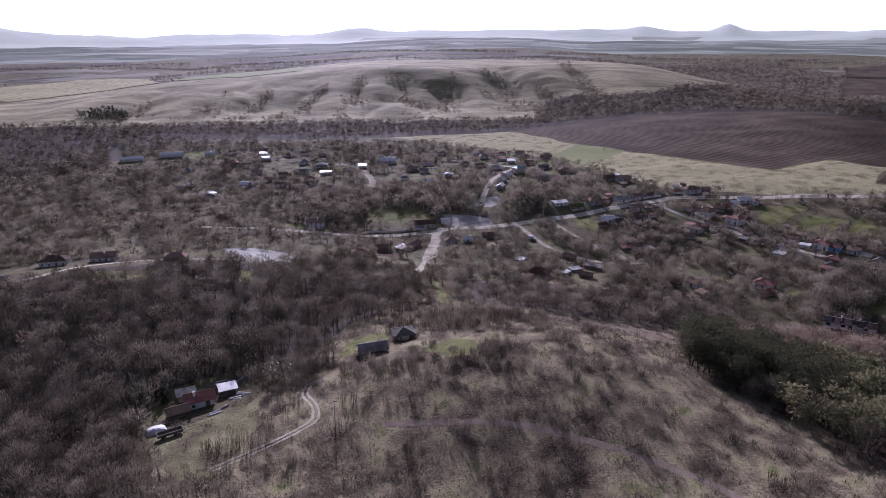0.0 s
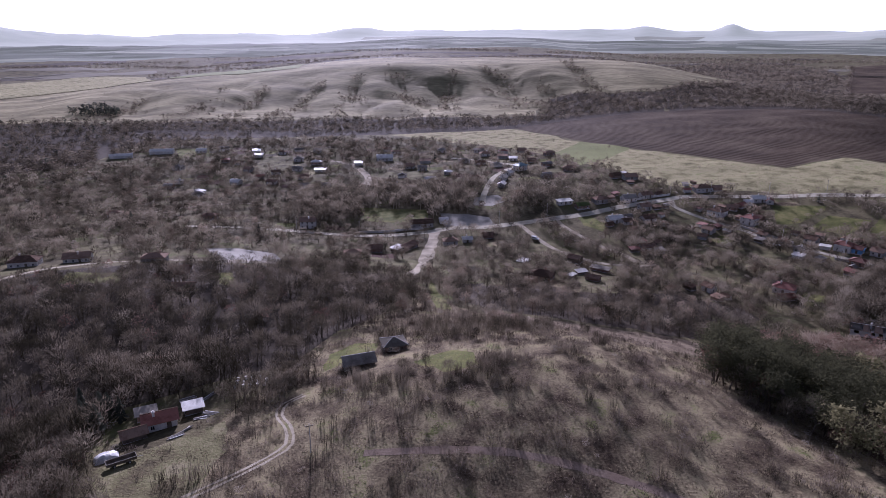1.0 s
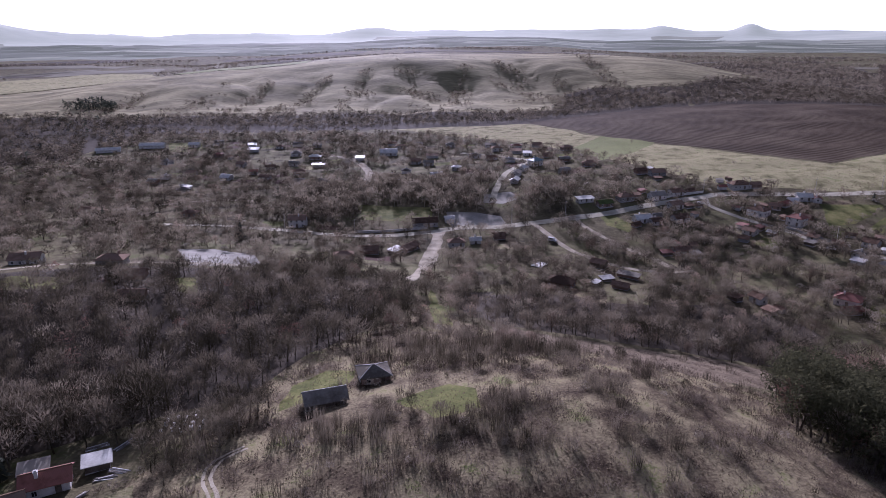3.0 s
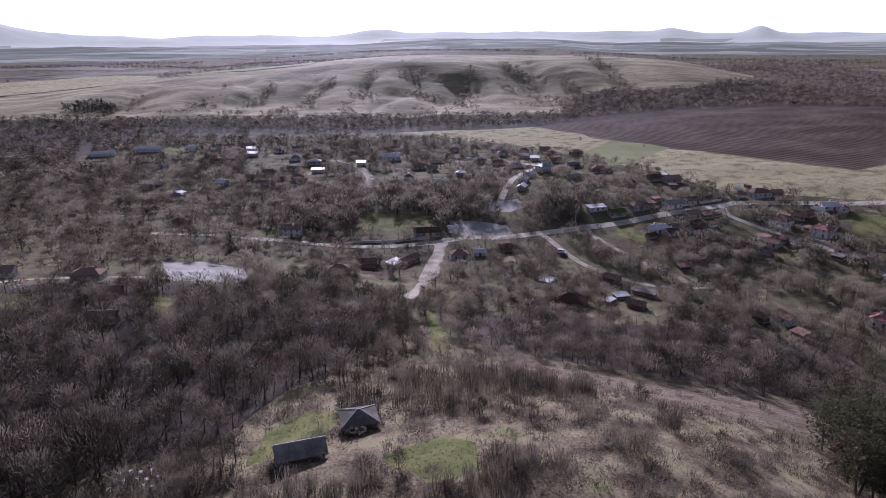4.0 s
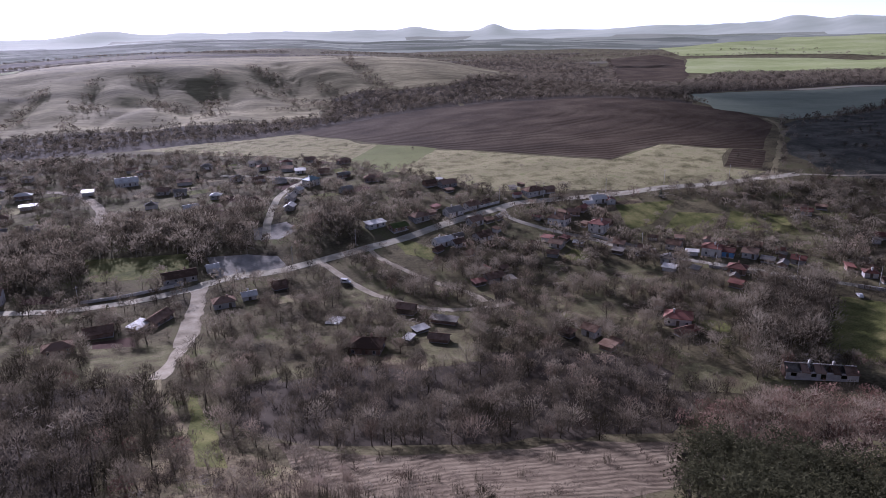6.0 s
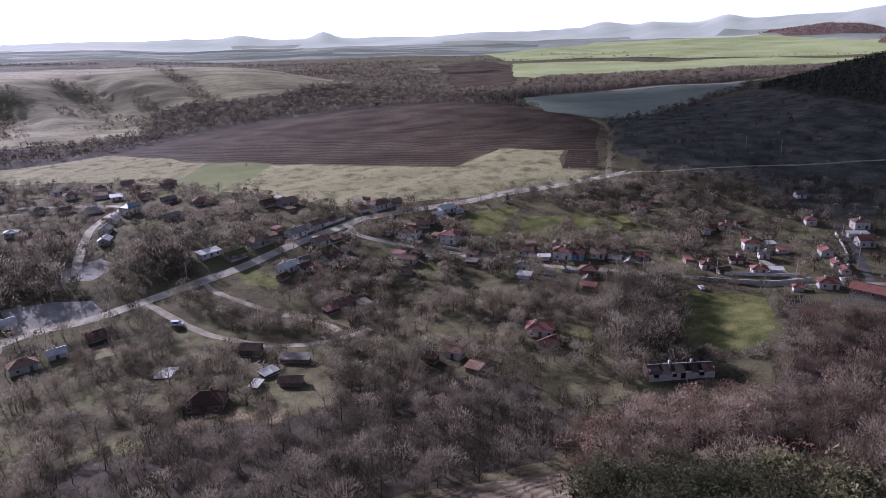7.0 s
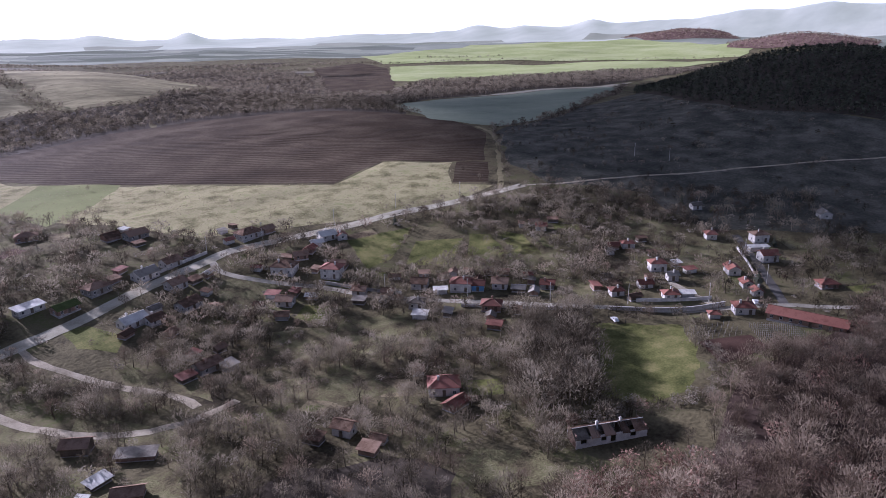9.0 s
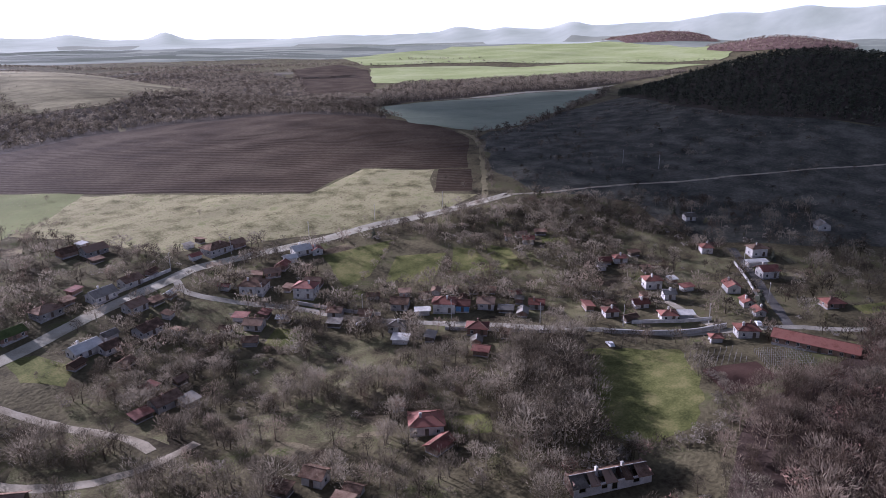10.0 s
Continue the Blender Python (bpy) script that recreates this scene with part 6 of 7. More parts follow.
grow("east_wood", [(114, 256), (98, 236), (96, 210), (150, 204), (240, 200), (300, 205), (330, 240), (268, 254), (244, 264), (215, 262), (206, 250), (180, 250), (150, 276)], 4.0, 3, [("redtree", 0.76, 6, 10.5), ("tree", 0.04, 6, 10), ("bush", 0.12, 2, 4), ("russet", 0.08, 5, 9)])
grow("pine_stand", [(74, 190), (90, 181), (128, 182), (150, 200), (146, 226), (122, 236), (98, 240), (82, 222)], 3.9, 4, [("leafy", 0.86, 11, 16.5), ("russet", 0.14, 7, 11)])
grow("russet_grove", [(108, 252), (128, 246), (160, 244), (182, 257), (176, 268), (150, 272), (118, 270)], 4.3, 5, [("russet", 0.9, 5, 8), ("tree", 0.1, 5, 8)])
grow("village", [(-160, 335), (120, 332), (160, 300), (192, 300), (205, 282), (240, 284), (262, 258), (330, 235), (430, 330), (360, 430), (332, 452), (290, 464), (180, 494), (125, 560), (75, 640), (-20, 715), (-130, 740), (-330, 740), (-420, 600), (-330, 420), (-230, 300), (-170, 320)], 4.3, 6,
     [("tree", 0.46, 4, 8.5), ("redtree", 0.06, 4, 8), ("darktree", 0.08, 4, 8), ("bush", 0.28, 1.3, 3.4), ("fluff", 0.1, 1.2, 3.6), ("leafy", 0.015, 2, 5), ("needle", 0.003, 5, 10)], (30, -0.5, 0.7))
grow("village_trees", [(20, 335), (110, 330), (160, 298), (195, 300), (190, 320), (235, 335), (262, 330), (275, 350), (262, 385), (225, 420), (160, 470), (100, 440), (30, 400)], 4.4, 26, [("tree", 0.7, 4.5, 9), ("redtree", 0.12, 4.5, 8), ("fluff", 0.18, 2, 4.2)], (30, -0.15, 0.7))
grow("east_gardens", [(262, 385), (300, 330), (335, 325), (365, 345), (345, 430), (300, 455), (255, 455), (250, 420)], 4.3, 27, [("tree", 0.5, 3.5, 7), ("bush", 0.38, 1.3, 3), ("fluff", 0.12, 1.5, 3.5)], (26, -0.7, 0.7))
grow("upper_shrubs", [(240, 372), (262, 340), (300, 345), (345, 345), (362, 385), (340, 430), (300, 455), (258, 430)], 4.2, 58, [("bush", 0.6, 1.2, 2.8), ("fluff", 0.12, 1.2, 2.6), ("tree", 0.28, 3, 5.5)], (20, 0.15, 0.8), False)
grow("tall_grove", [(38, 474), (50, 492), (64, 484), (66, 470), (50, 466)], 4.6, 36, [("tree", 0.9, 10, 14), ("redtree", 0.1, 9, 12)], None, False)
grow("meadow_thicket", [(118, 603), (124, 588), (134, 584), (138, 590), (128, 600)], 2.2, 37, [("bush", 1.0, 1.5, 3)], None, False)
grow("clearing_scrub", [(-100, 340), (60, 320), (150, 276), (186, 296), (232, 338), (345, 325), (350, 385), (262, 392), (190, 404), (140, 425), (60, 405), (-60, 390)], 3.0, 28, [("bush", 0.75, 0.5, 2.0), ("fluff", 0.1, 0.6, 1.8), ("tree", 0.15, 2.5, 5.5)], (18, 0.2, 0.9), False)
grow("park", [(-112, 446), (-20, 446), (10, 464), (40, 505), (30, 530), (-60, 538), (-118, 520)], 6.5, 7, [("tree", 0.95, 9, 13), ("bush", 0.05, 2, 3)], None)
grow("creeper_fringe", [(-230, 260), (-120, 250), (-40, 268), (-30, 328), (-140, 316), (-215, 292)], 6.5, 34, [("fluff", 1.0, 2.5, 5.5)], (40, 0.2, 0.8))
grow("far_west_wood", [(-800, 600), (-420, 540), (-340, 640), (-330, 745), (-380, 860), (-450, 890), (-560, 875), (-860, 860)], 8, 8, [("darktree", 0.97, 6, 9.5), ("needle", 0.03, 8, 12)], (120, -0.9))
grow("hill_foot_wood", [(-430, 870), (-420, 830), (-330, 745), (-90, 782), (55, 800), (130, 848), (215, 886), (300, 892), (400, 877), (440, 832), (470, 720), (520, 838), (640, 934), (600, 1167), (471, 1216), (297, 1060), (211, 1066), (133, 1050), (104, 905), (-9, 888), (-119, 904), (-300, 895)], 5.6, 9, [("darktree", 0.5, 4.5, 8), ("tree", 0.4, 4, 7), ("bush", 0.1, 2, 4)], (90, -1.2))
grow("hill_wood", [(300, 1125), (520, 1000), (640, 934), (720, 1150), (800, 1480), (1000, 1950), (800, 2150), (450, 1800), (520, 1400), (560, 1280), (420, 1210)], 9.5, 10, [("tree", 1.0, 6, 9)], (150, -0.8))
grow("field_belt", [(520, 860), (650, 935), (800, 960), (950, 955), (1180, 940), (1700, 1080), (1640, 1150), (1500, 1160), (1290, 1235), (1010, 1290), (930, 1285), (760, 1140), (600, 960)], 8.5, 11, [("tree", 1.0, 7, 11)], (110, -1.2))
grow("black_forest", [(892, 752), (745, 655), (640, 530), (602, 450), (634, 350), (690, 230), (1000, 200), (1250, 400), (1320, 620), (1240, 760), (1060, 790), (960, 775)], 6.8, 12, [("needle", 1.0, 7.5, 10.5)], None)
grow("terrace_scrub", [(10, 277), (52, 257), (112, 259), (96, 238), (62, 222), (20, 240)], 2.6, 21, [("bush", 0.93, 0.6, 2.4), ("sapling", 0.07, 2, 4)], (14, -0.1), False)
grow("terrace_bushes", [(-6, 262), (10, 240), (34, 232), (40, 246), (22, 262), (6, 276), (-4, 286)], 2.4, 35, [("bush", 0.7, 1.2, 3.2), ("tree", 0.2, 3, 5.5), ("fluff", 0.1, 1, 2.4)], (15, -0.3, 0.8), False)
grow("path_bushes", [(-28, 258), (-6, 258), (-8, 290), (-13, 336), (-28, 336)], 2.7, 22, [("bush", 0.7, 1, 3), ("sapling", 0.2, 2, 4), ("fluff", 0.1, 1, 2)], (16, -0.4), False)
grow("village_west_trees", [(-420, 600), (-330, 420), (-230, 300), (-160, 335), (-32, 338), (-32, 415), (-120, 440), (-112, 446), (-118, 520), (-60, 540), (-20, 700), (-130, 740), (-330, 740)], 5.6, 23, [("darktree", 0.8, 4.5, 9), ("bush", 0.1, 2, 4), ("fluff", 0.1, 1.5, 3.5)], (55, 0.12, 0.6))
grow("slope_scrub", [(-84, 124), (-60, 110), (-30, 95), (60, 90), (110, 115), (104, 180), (80, 190), (92, 222), (60, 232), (30, 245), (0, 275), (-16, 300), (-22, 262), (-42, 222), (-48, 190), (-55, 160)], 2.2, 13, [("bush", 0.92, 0.8, 2.9), ("sapling", 0.05, 2, 4.5), ("fluff", 0.03, 0.6, 1.6)], (21, -0.3, 0.7))
grow("slope_clumps", [(-50, 118), (-30, 95), (60, 90), (110, 115), (104, 180), (80, 190), (92, 222), (60, 232), (30, 245), (0, 275), (-16, 300), (-22, 262), (-42, 222), (-46, 190), (-50, 160)], 1.7, 53, [("bush", 0.72, 1.2, 3.2), ("sapling", 0.2, 2, 4), ("fluff", 0.08, 0.8, 1.8)], (17, 0.65, 0.35))
grow("pine_edge", [(77, 192), (80, 178), (85, 162), (94, 152), (105, 143), (125, 137), (150, 140), (150, 196), (128, 180), (92, 180)], 4.3, 55, [("leafy", 0.78, 9, 13.5), ("darktree", 0.17, 7, 11), ("russet", 0.05, 6, 9)])
grow("pine_stand", [(104, 182), (116, 158), (150, 135), (215, 140), (230, 180), (200, 205), (150, 210), (146, 226), (128, 184)], 4.6, 54, [("leafy", 0.66, 9, 13), ("darktree", 0.26, 6, 10), ("russet", 0.08, 5, 8)])
grow("ruin_scrub", [(-44, 186), (-10, 172), (30, 170), (62, 196), (64, 230), (30, 244), (0, 264), (-18, 268), (-42, 222)], 2.1, 57, [("bush", 0.86, 1.0, 3.0), ("darktree", 0.06, 3, 5.5), ("fluff", 0.08, 0.8, 2)], (19, 0.3, 0.7))
grow("sapling_thicket", [(-24, 213), (-8, 210), (18, 212), (34, 222), (30, 240), (6, 246), (-16, 240), (-24, 226)], 2.1, 14, [("sapling", 0.8, 3, 5.5), ("bush", 0.2, 1, 2.5)], (20, -0.5))
grow("sapling_thicket", [(-34, 176), (-12, 172), (14, 174), (18, 190), (8, 184), (-8, 180), (-20, 188), (-34, 186)], 2.2, 15, [("sapling", 0.75, 3, 5), ("bush", 0.25, 1, 2.5)], (18, -0.4))
grow("meadow_bushes", [(-86, 775), (57, 792), (122, 688), (195, 601), (252, 538), (339, 526), (320, 468), (229, 476), (155, 505), (78, 640), (-20, 718)], 7, 16, [("bush", 0.93, 0.4, 1.8), ("tree", 0.07, 3, 5)], (60, 0.55, 1.2), False)
grow("dark_pasture_scrub", [(330, 250), (430, 330), (360, 430), (340, 460), (460, 610), (650, 660), (600, 500), (600, 380), (560, 200), (400, 180)], 5.0, 17, [("bush", 0.88, 0.6, 2.6), ("darktree", 0.12, 3, 6)], (55, 0.1, 1.2))
for kx, ky, wide in ((3330, 2120, 330), (2760, 1290, 330)):
    knoll = [(kx + wide * math.cos(a * 0.524) * (0.85 + 0.12 * math.sin(a * 2.3 + kx)), ky + wide * math.sin(a * 0.524) * (0.85 + 0.12 * math.sin(a * 2.3 + kx))) for a in range(12)]
    field("wood_floor", knoll, M_KNOLL, 1.6, "reddish leaf litter under bare woods on a knoll", "woodland floor", 60, 8)
    grow("knoll_wood", knoll, 19, int(kx), [("redtree", 1.0, 8, 13)], None, False)
grow("hill_conifers", [(-535, 930), (-505, 985), (-472, 962), (-462, 925), (-490, 915)], 5.5, 38, [("needle", 0.8, 9, 13), ("darktree", 0.2, 6, 9)], None, False)
gx0, gy0, gr0 = spots([(-640, 900), (560, 900), (560, 1480), (-640, 1420)], 5.5, 18)
gully = np.full(len(gx0), 9.0)
for ax, ay, bx, by, wide, deep in GULLIES:
    f = np.clip(((gx0 - ax) * (bx - ax) + (gy0 - ay) * (by - ay)) / ((bx - ax) ** 2 + (by - ay) ** 2), 0, 1)
    gully = np.minimum(gully, np.hypot(gx0 - ax - f * (bx - ax), gy0 - ay - f * (by - ay)) / (wide * (0.4 + 0.6 * f)))
gm = (gully + 0.55 * waves(gx0, gy0, 70, 14) < 0.3 + 0.4 * gr0.uniform(-1, 1, len(gx0))) & (waves(gx0, gy0, 120, 4) > -0.35)
plant("tree", "gully_scrub", gx0[gm], gy0[gm], gr0.uniform(3.5, 7.5, gm.sum()), gr0)
gx0, gy0, gr0 = spots([(-640, 900), (560, 900), (560, 1480), (-640, 1420)], 26, 19)
plant("bush", "gully_scrub", gx0, gy0, gr0.uniform(1.2, 3, len(gx0)), gr0)
for k in range(46):
    kr = random.Random(k)
    a, d = radians(kr.uniform(-42, 72)), kr.uniform(1560, 2660)
    mx, my = HUB[0] + d * math.sin(a), HUB[1] + d * math.cos(a)
    if inside([(1000, 1200), (1300, 1150), (2700, 1100), (2700, 2700), (1550, 2700), (1250, 2150)], np.array([mx]), np.array([my]))[0]:
        continue
    t, u, v = a + radians(kr.uniform(70, 110)), kr.uniform(100, 330), kr.uniform(10, 55)
    ex, ey = (math.sin(t), math.cos(t)), (math.cos(t), -math.sin(t))
    grow("plain_belts", [(mx + i * u * ex[0] + j * v * ey[0], my + i * u * ex[1] + j * v * ey[1]) for i, j in ((-1, -1), (1, -1), (1, 1), (-1, 1))], 15, 100 + k, [("tree", 1.0, 7, 11)])


def hedge(zone, points, gap, width, lo, hi, seed, kinds=(("bush", 0.7), ("tree", 0.3))):
    r = np.random.RandomState(seed)
    line = np.array([p[:] for p in smooth_line(points, gap)])
    x, y = line[:, 0] + r.uniform(-width, width, len(line)), line[:, 1] + r.uniform(-width, width, len(line))
    u, s = r.uniform(0, 1, len(x)), 0.0
    for kind, share in kinds:
        k = (u >= s) & (u < s + share)
        plant(kind, zone, x[k], y[k], r.uniform(lo, hi, k.sum()) * (1.5 if kind == "tree" else 1), r)
        s += share


for k, ring in enumerate(HEDGES):
    hedge("plot_hedges", ring, 1.7, 0.5, 0.8, 2.2, 200 + k, (("bush", 0.85), ("tree", 0.12)))
hedge("field_hedge", [(470, 604), (520, 606), (658, 663), (848, 760), (1080, 902)], 1.8, 6, 3, 6.5, 1)
hedge("field_hedge", [(460, 612), (440, 586), (404, 546), (362, 500), (336, 470)], 2.2, 2.5, 1.5, 4, 13)
hedge("field_hedge", [(1330, 1985), (1560, 1880), (1790, 1745), (1980, 1480), (2142, 1200)], 9, 5, 5, 8, 2)
hedge("field_hedge", [(1590, 2130), (1720, 1985), (1900, 2000)], 9, 14, 6, 9, 3)
hedge("field_hedge", [(640, 1180), (820, 1500), (1080, 1960)], 9, 5, 5, 9, 4)
hedge("road_hedge", [(160, 476), (190, 473), (230, 466), (260, 462), (300, 452)], 2.2, 1.2, 1.6, 3.4, 5)
hedge("road_hedge", [(255, 475), (290, 469), (330, 461)], 2.2, 1.2, 1.6, 3.0, 6)
hedge("garden_hedge", [(197, 421), (226, 437), (245, 449)], 1.2, 0.9, 1.2, 2.6, 7)
for k, line in enumerate([[(137, 393), (149, 398), (162, 403)], [(147, 432), (156, 437)], [(167, 398), (166, 375)], [(120, 410), (140, 420)], [(200, 340), (185, 352), (172, 362)], [(150, 350), (170, 345)], [(215, 405), (205, 412)]]):
    hedge("garden_hedge", line, 0.9, 0.7, 1.0, 2.4, 60 + k, (("bush", 0.8), ("fluff", 0.2)))
hedge("garden_hedge", [(231, 404), (244, 414), (256, 424)], 1.8, 1.2, 1.6, 3.0, 8)
hedge("pasture_hedge", [(232, 330), (219, 322), (206, 313), (194, 300)], 1.2, 4.5, 4.5, 7.5, 9, (("bush", 0.3), ("tree", 0.62), ("fluff", 0.08)))
hedge("pasture_hedge", [(193, 292), (203, 277), (216, 272), (232, 279), (244, 290)], 0.9, 3.2, 1.8, 3.6, 10, (("bush", 0.6), ("fluff", 0.25), ("tree", 0.15)))
grow("pasture_grove", [(186, 284), (192, 298), (206, 315), (228, 332), (216, 346), (195, 335), (176, 318), (172, 300)], 4.4, 41, [("tree", 0.85, 8, 12.5), ("fluff", 0.15, 2, 5)])
hedge("row_house_trees", [(166, 294), (172, 291.5), (181, 287), (192, 281)], 1.1, 1.2, 3.5, 5.5, 47, (("tree", 0.5), ("russet", 0.25), ("fluff", 0.25)))
hedge("row_house_trees", [(160, 286), (163, 290), (166, 296)], 1.6, 1.8, 4.0, 6.5, 48, (("tree", 0.7), ("leafy", 0.3)))
grow("row_front", [(132, 276), (150, 268), (166, 262), (190, 250), (216, 252), (203, 263), (190, 266), (172, 269), (156, 282), (140, 290)], 4.3, 49, [("tree", 0.5, 4, 7.5), ("redtree", 0.25, 4, 7), ("bush", 0.15, 1.5, 3), ("fluff", 0.1, 1.5, 3)])
grow("house_slope_scrub", [(-86, 126), (-60, 116), (-48, 136), (-50, 160), (-60, 168), (-70, 156), (-86, 142)], 2.0, 50, [("bush", 0.9, 0.4, 1.6), ("sapling", 0.1, 1.5, 3)], (12, 0.25, 0.8), False)
grow("barn_wood", [(198, 256), (222, 264), (240, 262), (262, 254), (300, 236), (330, 235), (304, 262), (288, 262), (262, 266), (235, 274), (218, 270), (204, 268)], 3.6, 42, [("redtree", 0.7, 5.5, 9.5), ("bush", 0.24, 2, 4), ("fluff", 0.06, 1.5, 3)])
grow("farm_conifers", [(-97, 166), (-85, 166), (-85, 178), (-97, 178)], 5.0, 43, [("needle", 1.0, 8, 11)], None, False)
grow("farm_backdrop", [(-98, 178), (-84, 184), (-70, 190), (-58, 196), (-64, 206), (-100, 196)], 4.3, 39, [("darktree", 0.9, 9, 12.5), ("tree", 0.1, 8, 11)], None, False)
grow("farm_backdrop", [(-104, 150), (-90, 156), (-86, 166), (-98, 172), (-110, 164)], 4.3, 40, [("darktree", 1.0, 8, 11.5)], None, False)
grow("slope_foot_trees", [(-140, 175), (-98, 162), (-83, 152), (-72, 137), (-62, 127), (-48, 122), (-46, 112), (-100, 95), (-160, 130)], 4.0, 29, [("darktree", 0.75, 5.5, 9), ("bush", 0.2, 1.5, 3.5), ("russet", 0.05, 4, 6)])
hedge("slope_hedge", [(-70, 128), (-58, 131), (-46, 133), (-38, 136)], 1.0, 1.0, 1.2, 2.6, 30, (("bush", 0.9), ("tree", 0.1)))
hedge("upright_saplings", [(-60, 139), (-53, 142), (-46, 146)], 2.0, 0.5, 4, 6.5, 44, (("sapling", 1.0),))
grow("near_thicket", [(-60, 176), (-47, 164), (-44, 176), (-38, 196), (-50, 198), (-62, 188)], 2.6, 45, [("darktree", 0.62, 4, 7.5), ("sapling", 0.2, 4, 6.5), ("bush", 0.18, 1.5, 3)])
grow("near_thicket", [(-58, 150), (-47, 150), (-42, 162), (-50, 166), (-58, 160)], 2.0, 46, [("bush", 0.7, 0.8, 2.4), ("sapling", 0.3, 2, 4)], (14, 0.0))
for k, line in enumerate([[(-22, 206), (-19, 202), (-14, 203), (-12, 207)], [(-32, 192), (-27, 190), (-21, 193)], [(-64, 166), (-58, 168), (-56, 173)], [(-82, 160), (-79, 157), (-74, 158)]]):
    hedge("ruin_bushes", line, 0.8, 0.6, 1.2, 2.4, 70 + k, (("bush", 0.8), ("fluff", 0.2)))
hedge("row_house_evergreens", [(158, 300), (163, 304)], 2.5, 1.5, 6, 8, 11, (("leafy", 1.0),))
for k, line in enumerate([[(398, 537), (460, 514), (485, 458)], [(351, 472), (422, 439), (457, 401)], [(691, 653), (599, 451), (675, 367)], [(354, 384), (413, 345), (462, 304)], [(433, 571), (554, 613), (810, 728)], [(417, 490), (452, 451), (513, 409)]]):
    hedge("heath_hedge", line, 2.2, 3.5, 1, 3, 81 + k)
hedge("track_hedge", [(350, 442), (395, 418), (458, 379), (522, 336)], 4, 1.5, 1, 2.2, 12)

# the plants nearest to the flight stand as things of their own, the rest is joined
THING_NAMES = {"redtree": ("tree", "reddish bare deciduous tree below the crest", "tree"), "tree": ("tree", "bare grey-brown deciduous tree on the slope", "tree"), "leafy": ("evergreen_tree", "dark green evergreen tree in the stand", "tree"), "russet": ("oak_tree", "young oak still holding russet leaves", "tree")}
STUFF = {"tree": ("woodland", "bare grey-brown winter woodland"), "darktree": ("dark_woodland", "dense dark brown bare woodland"), "redtree": ("red_woodland", "reddish-brown bare winter woodland"), "bush": ("scrub", "bare brown winter scrub"), "sapling": ("sapling_thicket", "thicket of bare upright saplings"), "fluff": ("creeper_scrub", "scrub hung with pale seed fluff"),
         "leafy": ("evergreens", "dark green evergreen shrubs and trees"), "russet": ("oak_scrub", "oak scrub with russet dead leaves"), "needle": ("conifers", "dark conifer trees")}


def thing_meshes(kind):
    out = []
    for v, f, trunk in KINDS[kind][0][0]:
        if kind in ("tree", "redtree"):
            out.append((mesh_of("trunk", v, f[:trunk], M_BARK), mesh_of("crown", v, f[trunk:], M_TWIG_THING)))
        else:
            stem = bare_tree(7, 3, 8, 1.0)
            out.append((mesh_of("trunk", stem[0] * (1, 1, 0.75), stem[1], M_BARK), mesh_of("crown", v, f, KINDS[kind][1])))
    return out


single = []
for (zone, kind), rows in PLANTS.items():
    if kind in THING_NAMES:
        for row in np.concatenate(rows):
            d = math.hypot(row[0] - 70, (row[1] - 215) * 1.2)
            if d < 110:
                single.append((d, zone, kind, tuple(row)))
single = sorted(single)[:290]
taken = {(zone, kind, row[0], row[1]) for _, zone, kind, row in single}
meshes = {kind: thing_meshes(kind) for kind in THING_NAMES}
for n, (_, zone, kind, (x, y, tall, turn, tint)) in enumerate(single):
    name, label, category = THING_NAMES[kind]
    trunk, crown = meshes[kind][n % len(meshes[kind])]
    root = tagged(new(name), label, category, "trees near the crest")
    root.matrix_basis = pose(x, y, float(ground(x, y)) - 0.1, 0, 0, math.degrees(turn)) @ Matrix.Diagonal((tall * 1.08, tall * 1.08, tall, 1))
    for pname, me in (("trunk", trunk), ("crown", crown)):
        new(pname, me).parent = root

for (zone, kind), rows in PLANTS.items():
    rows = np.concatenate(rows)
    keep = np.array([(zone, kind, row[0], row[1]) not in taken for row in rows], bool) if len(rows) else np.zeros(0, bool)
    rows = rows[keep]
    if not len(rows):
        continue
    d = np.hypot(rows[:, 0, None] - MIDDLE[:, 0], rows[:, 1, None] - MIDDLE[:, 1]).min(1)
    level = np.digitize(d, (55, 225, 520))
    height = ground(rows[:, 0], rows[:, 1])
    vs, fs, ts, count = [], [], [], 0
    for lod in range(4):
        shapes = KINDS[kind][0][lod]
        for k, (v, f, _) in enumerate(shapes):
            some = np.nonzero((level == lod) & (np.arange(len(rows)) % len(shapes) == k))[0]
            if not len(some):
                continue
            q = rows[some]
            c, s = np.cos(q[:, 3])[:, None], np.sin(q[:, 3])[:, None]
            girth = q[:, 2:3] * (0.85 + 0.4 * q[:, 4:5])
            px = (v[None, :, 0] * c - v[None, :, 1] * s) * girth + q[:, 0:1]
            py = (v[None, :, 0] * s + v[None, :, 1] * c) * girth + q[:, 1:2]
            pz = v[None, :, 2] * q[:, 2:3] + height[some][:, None] - 0.1
            vs.append(np.stack([px, py, pz], -1).reshape(-1, 3))
            fs.append((f[None] + (np.arange(len(some)) * len(v))[:, None, None]).reshape(-1, 3) + count)
            ts.append(np.repeat(q[:, 4], len(v)))
            count += len(some) * len(v)
    name, label = STUFF[kind]
    tagged(new(name, mesh_of(name, np.concatenate(vs), np.concatenate(fs), KINDS[kind][1], False, np.concatenate(ts))), label, name.replace("_", " "), kind="stuff")

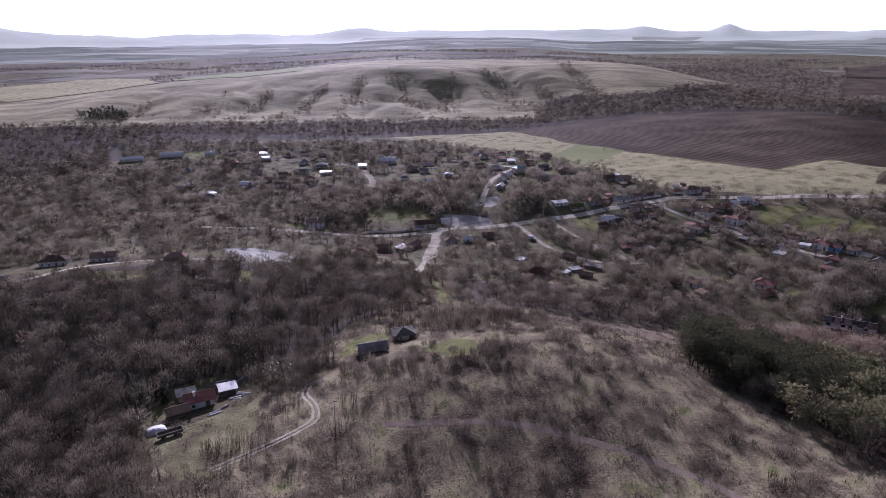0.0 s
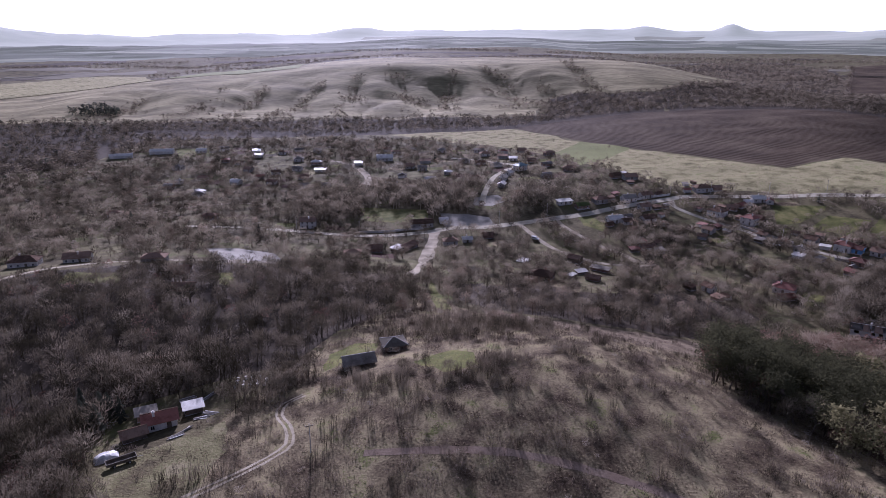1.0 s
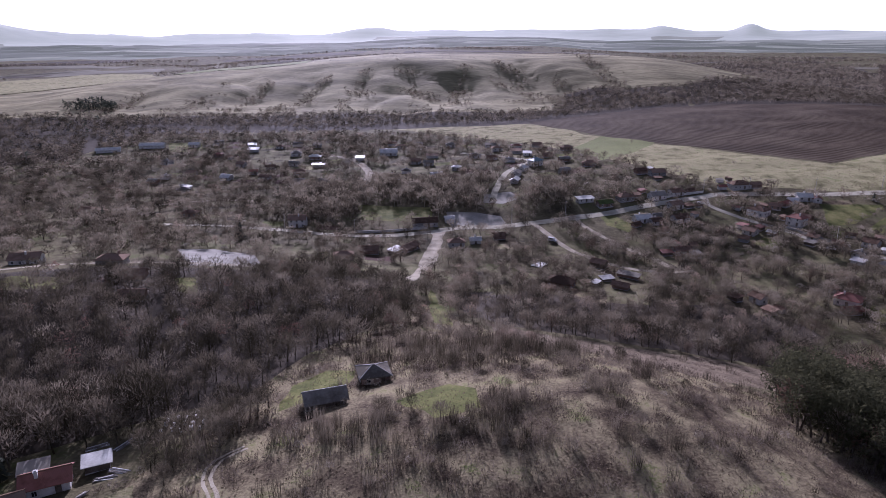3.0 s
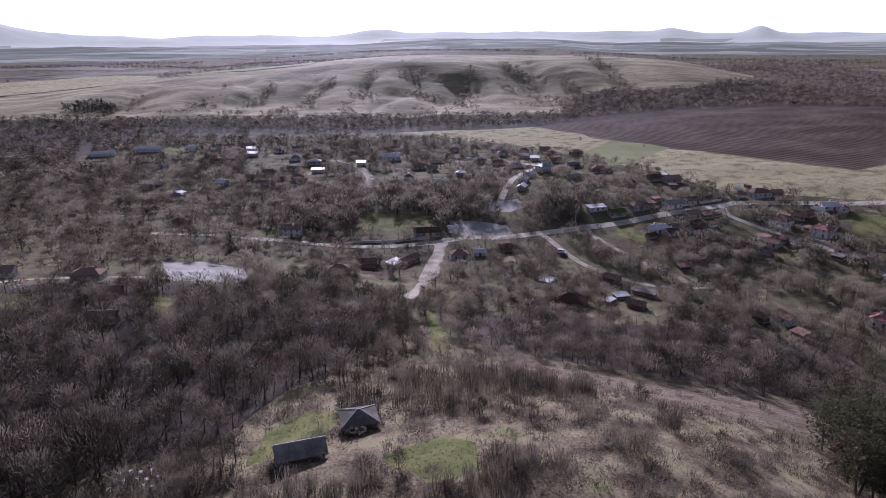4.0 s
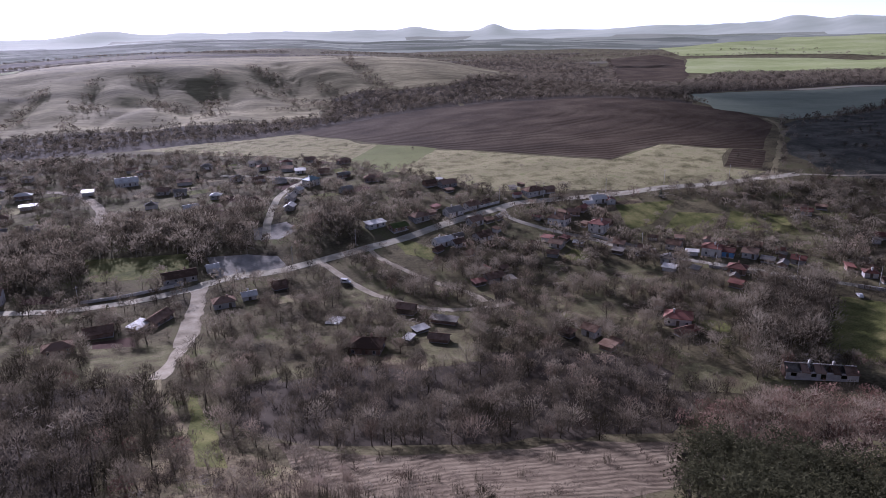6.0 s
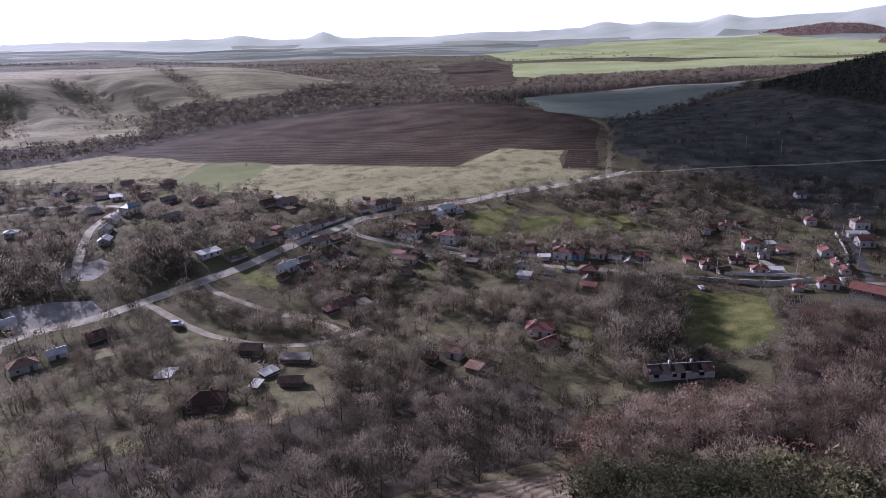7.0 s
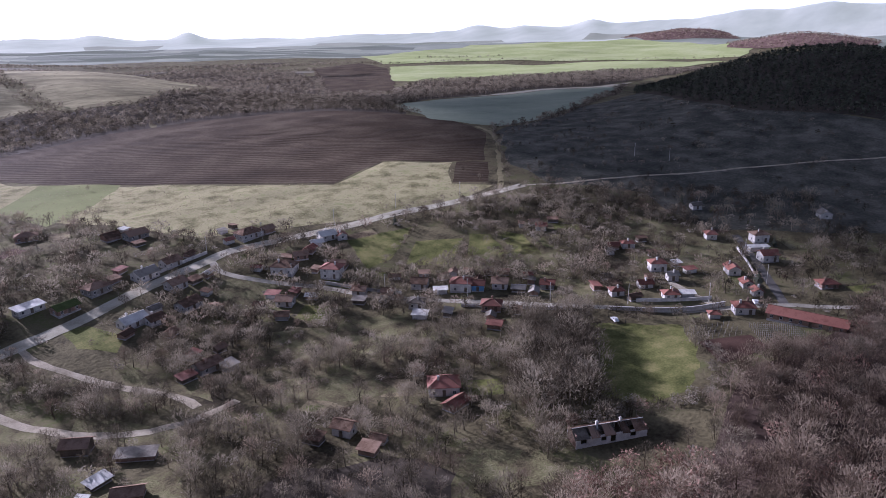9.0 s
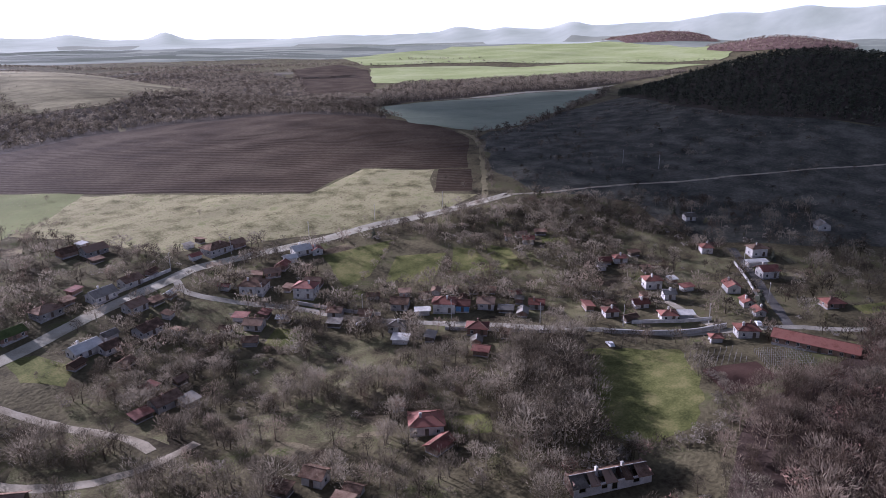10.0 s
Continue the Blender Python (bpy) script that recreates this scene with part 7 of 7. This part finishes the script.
# tufts of dead grass all over the meadow
mx0, my0, mr0 = spots([(-86, 775), (57, 792), (122, 688), (195, 601), (252, 538), (339, 526), (304, 487), (320, 468), (229, 476), (155, 505), (78, 640), (-20, 718)], 2.6, 51)
mk = waves(mx0, my0, 30, 52) > -0.3 + mr0.uniform(-0.6, 0.6, len(mx0))
mx0, my0 = mx0[mk], my0[mk]
mz0, meadow_v = ground(mx0, my0), []
for blade in range(3):
    a, h = mr0.uniform(0, 6.283, len(mx0)), mr0.uniform(0.15, 0.5, len(mx0))
    w = np.stack([-np.sin(a) * 0.3, np.cos(a) * 0.3, 0 * a], -1)
    b = np.stack([mx0, my0, mz0], -1)
    meadow_v.append(np.stack([b - w, b + w, b + np.stack([0.3 * np.cos(a), 0.3 * np.sin(a), h], -1)], 1).reshape(-1, 3))
meadow_v = np.concatenate(meadow_v)
tagged(new("meadow_grass", mesh_of("meadow_grass", meadow_v, np.arange(len(meadow_v)).reshape(-1, 3), M_TUFT, False, np.repeat(mr0.uniform(0, 1, len(meadow_v) // 3), 3))), "tufts of dead straw-coloured meadow grass", "grass", kind="stuff")

# tussocks of dry grass on the near slope
tx, ty, tr = spots([(-88, 128), (-60, 112), (-30, 92), (70, 90), (110, 118), (100, 178), (90, 222), (60, 232), (30, 245), (0, 275), (-20, 300), (-22, 262), (-42, 222), (-50, 190)], 1.5, 31)
tm = free_of(tx, ty, False) & (waves(tx, ty, 14, 9) > -0.5)
tx, ty = tx[tm], ty[tm]
tz, n = ground(tx, ty), len(tx)
tuft_v, tuft_f = [], []
for blade in range(5):
    a, h, lean = tr.uniform(0, 6.283, n), tr.uniform(0.1, 0.32, n), tr.uniform(0.1, 0.35, n)
    b = np.stack([tx + 0.1 * np.cos(a + blade), ty + 0.1 * np.sin(a + blade), tz], -1)
    w = np.stack([-np.sin(a) * 0.12, np.cos(a) * 0.12, 0 * a], -1)
    tuft_v.append(np.stack([b - w, b + w, b + np.stack([np.cos(a) * lean, np.sin(a) * lean, h], -1)], 1).reshape(-1, 3))
tuft_v = np.concatenate(tuft_v)
tagged(new("grass_tussocks", mesh_of("grass_tussocks", tuft_v, np.arange(len(tuft_v)).reshape(-1, 3), M_TUFT, False, np.repeat(tr.uniform(0, 1, len(tuft_v) // 3), 3))), "dry tan grass tussocks on the slope", "grass", kind="stuff")


# ---- the cloud whose shadow lies over the eastern fields, far above the view ----
def cloud():
    bm = bmesh.new()
    r = random.Random(4)
    rise = 2300.0
    back = Vector((sun_way.x, sun_way.y, 0)) * ((rise + 22) / sun_way.z)
    for cx, cy, size in ((552, 325, 195), (430, 235, 85), (405, 292, 62), (595, 450, 238), (705, 620, 215), (685, 770, 165), (830, 740, 172), (980, 760, 150), (1110, 770, 140), (800, 430, 320), (900, 600, 300), (525, 195, 185), (660, 130, 230), (300, 160, 96)):
        got = bmesh.ops.create_icosphere(bm, subdivisions=3, radius=1)
        for v in got["verts"]:
            lump = 1 + 0.1 * noise.noise(v.co * 2.2 + Vector((cx, cy, 0)) * 0.01)
            v.co = Vector((cx + v.co.x * size * lump, cy + v.co.y * size * lump, rise + v.co.z * size * 0.16 * lump)) + back
    me = bpy.data.meshes.new("cloud")
    bm.to_mesh(me)
    bm.free()
    me.materials.append(M_CLOUD)
    tagged(new("cloud", me), "broad white winter cloud high over the fields", "cloud", kind="structure")


cloud()
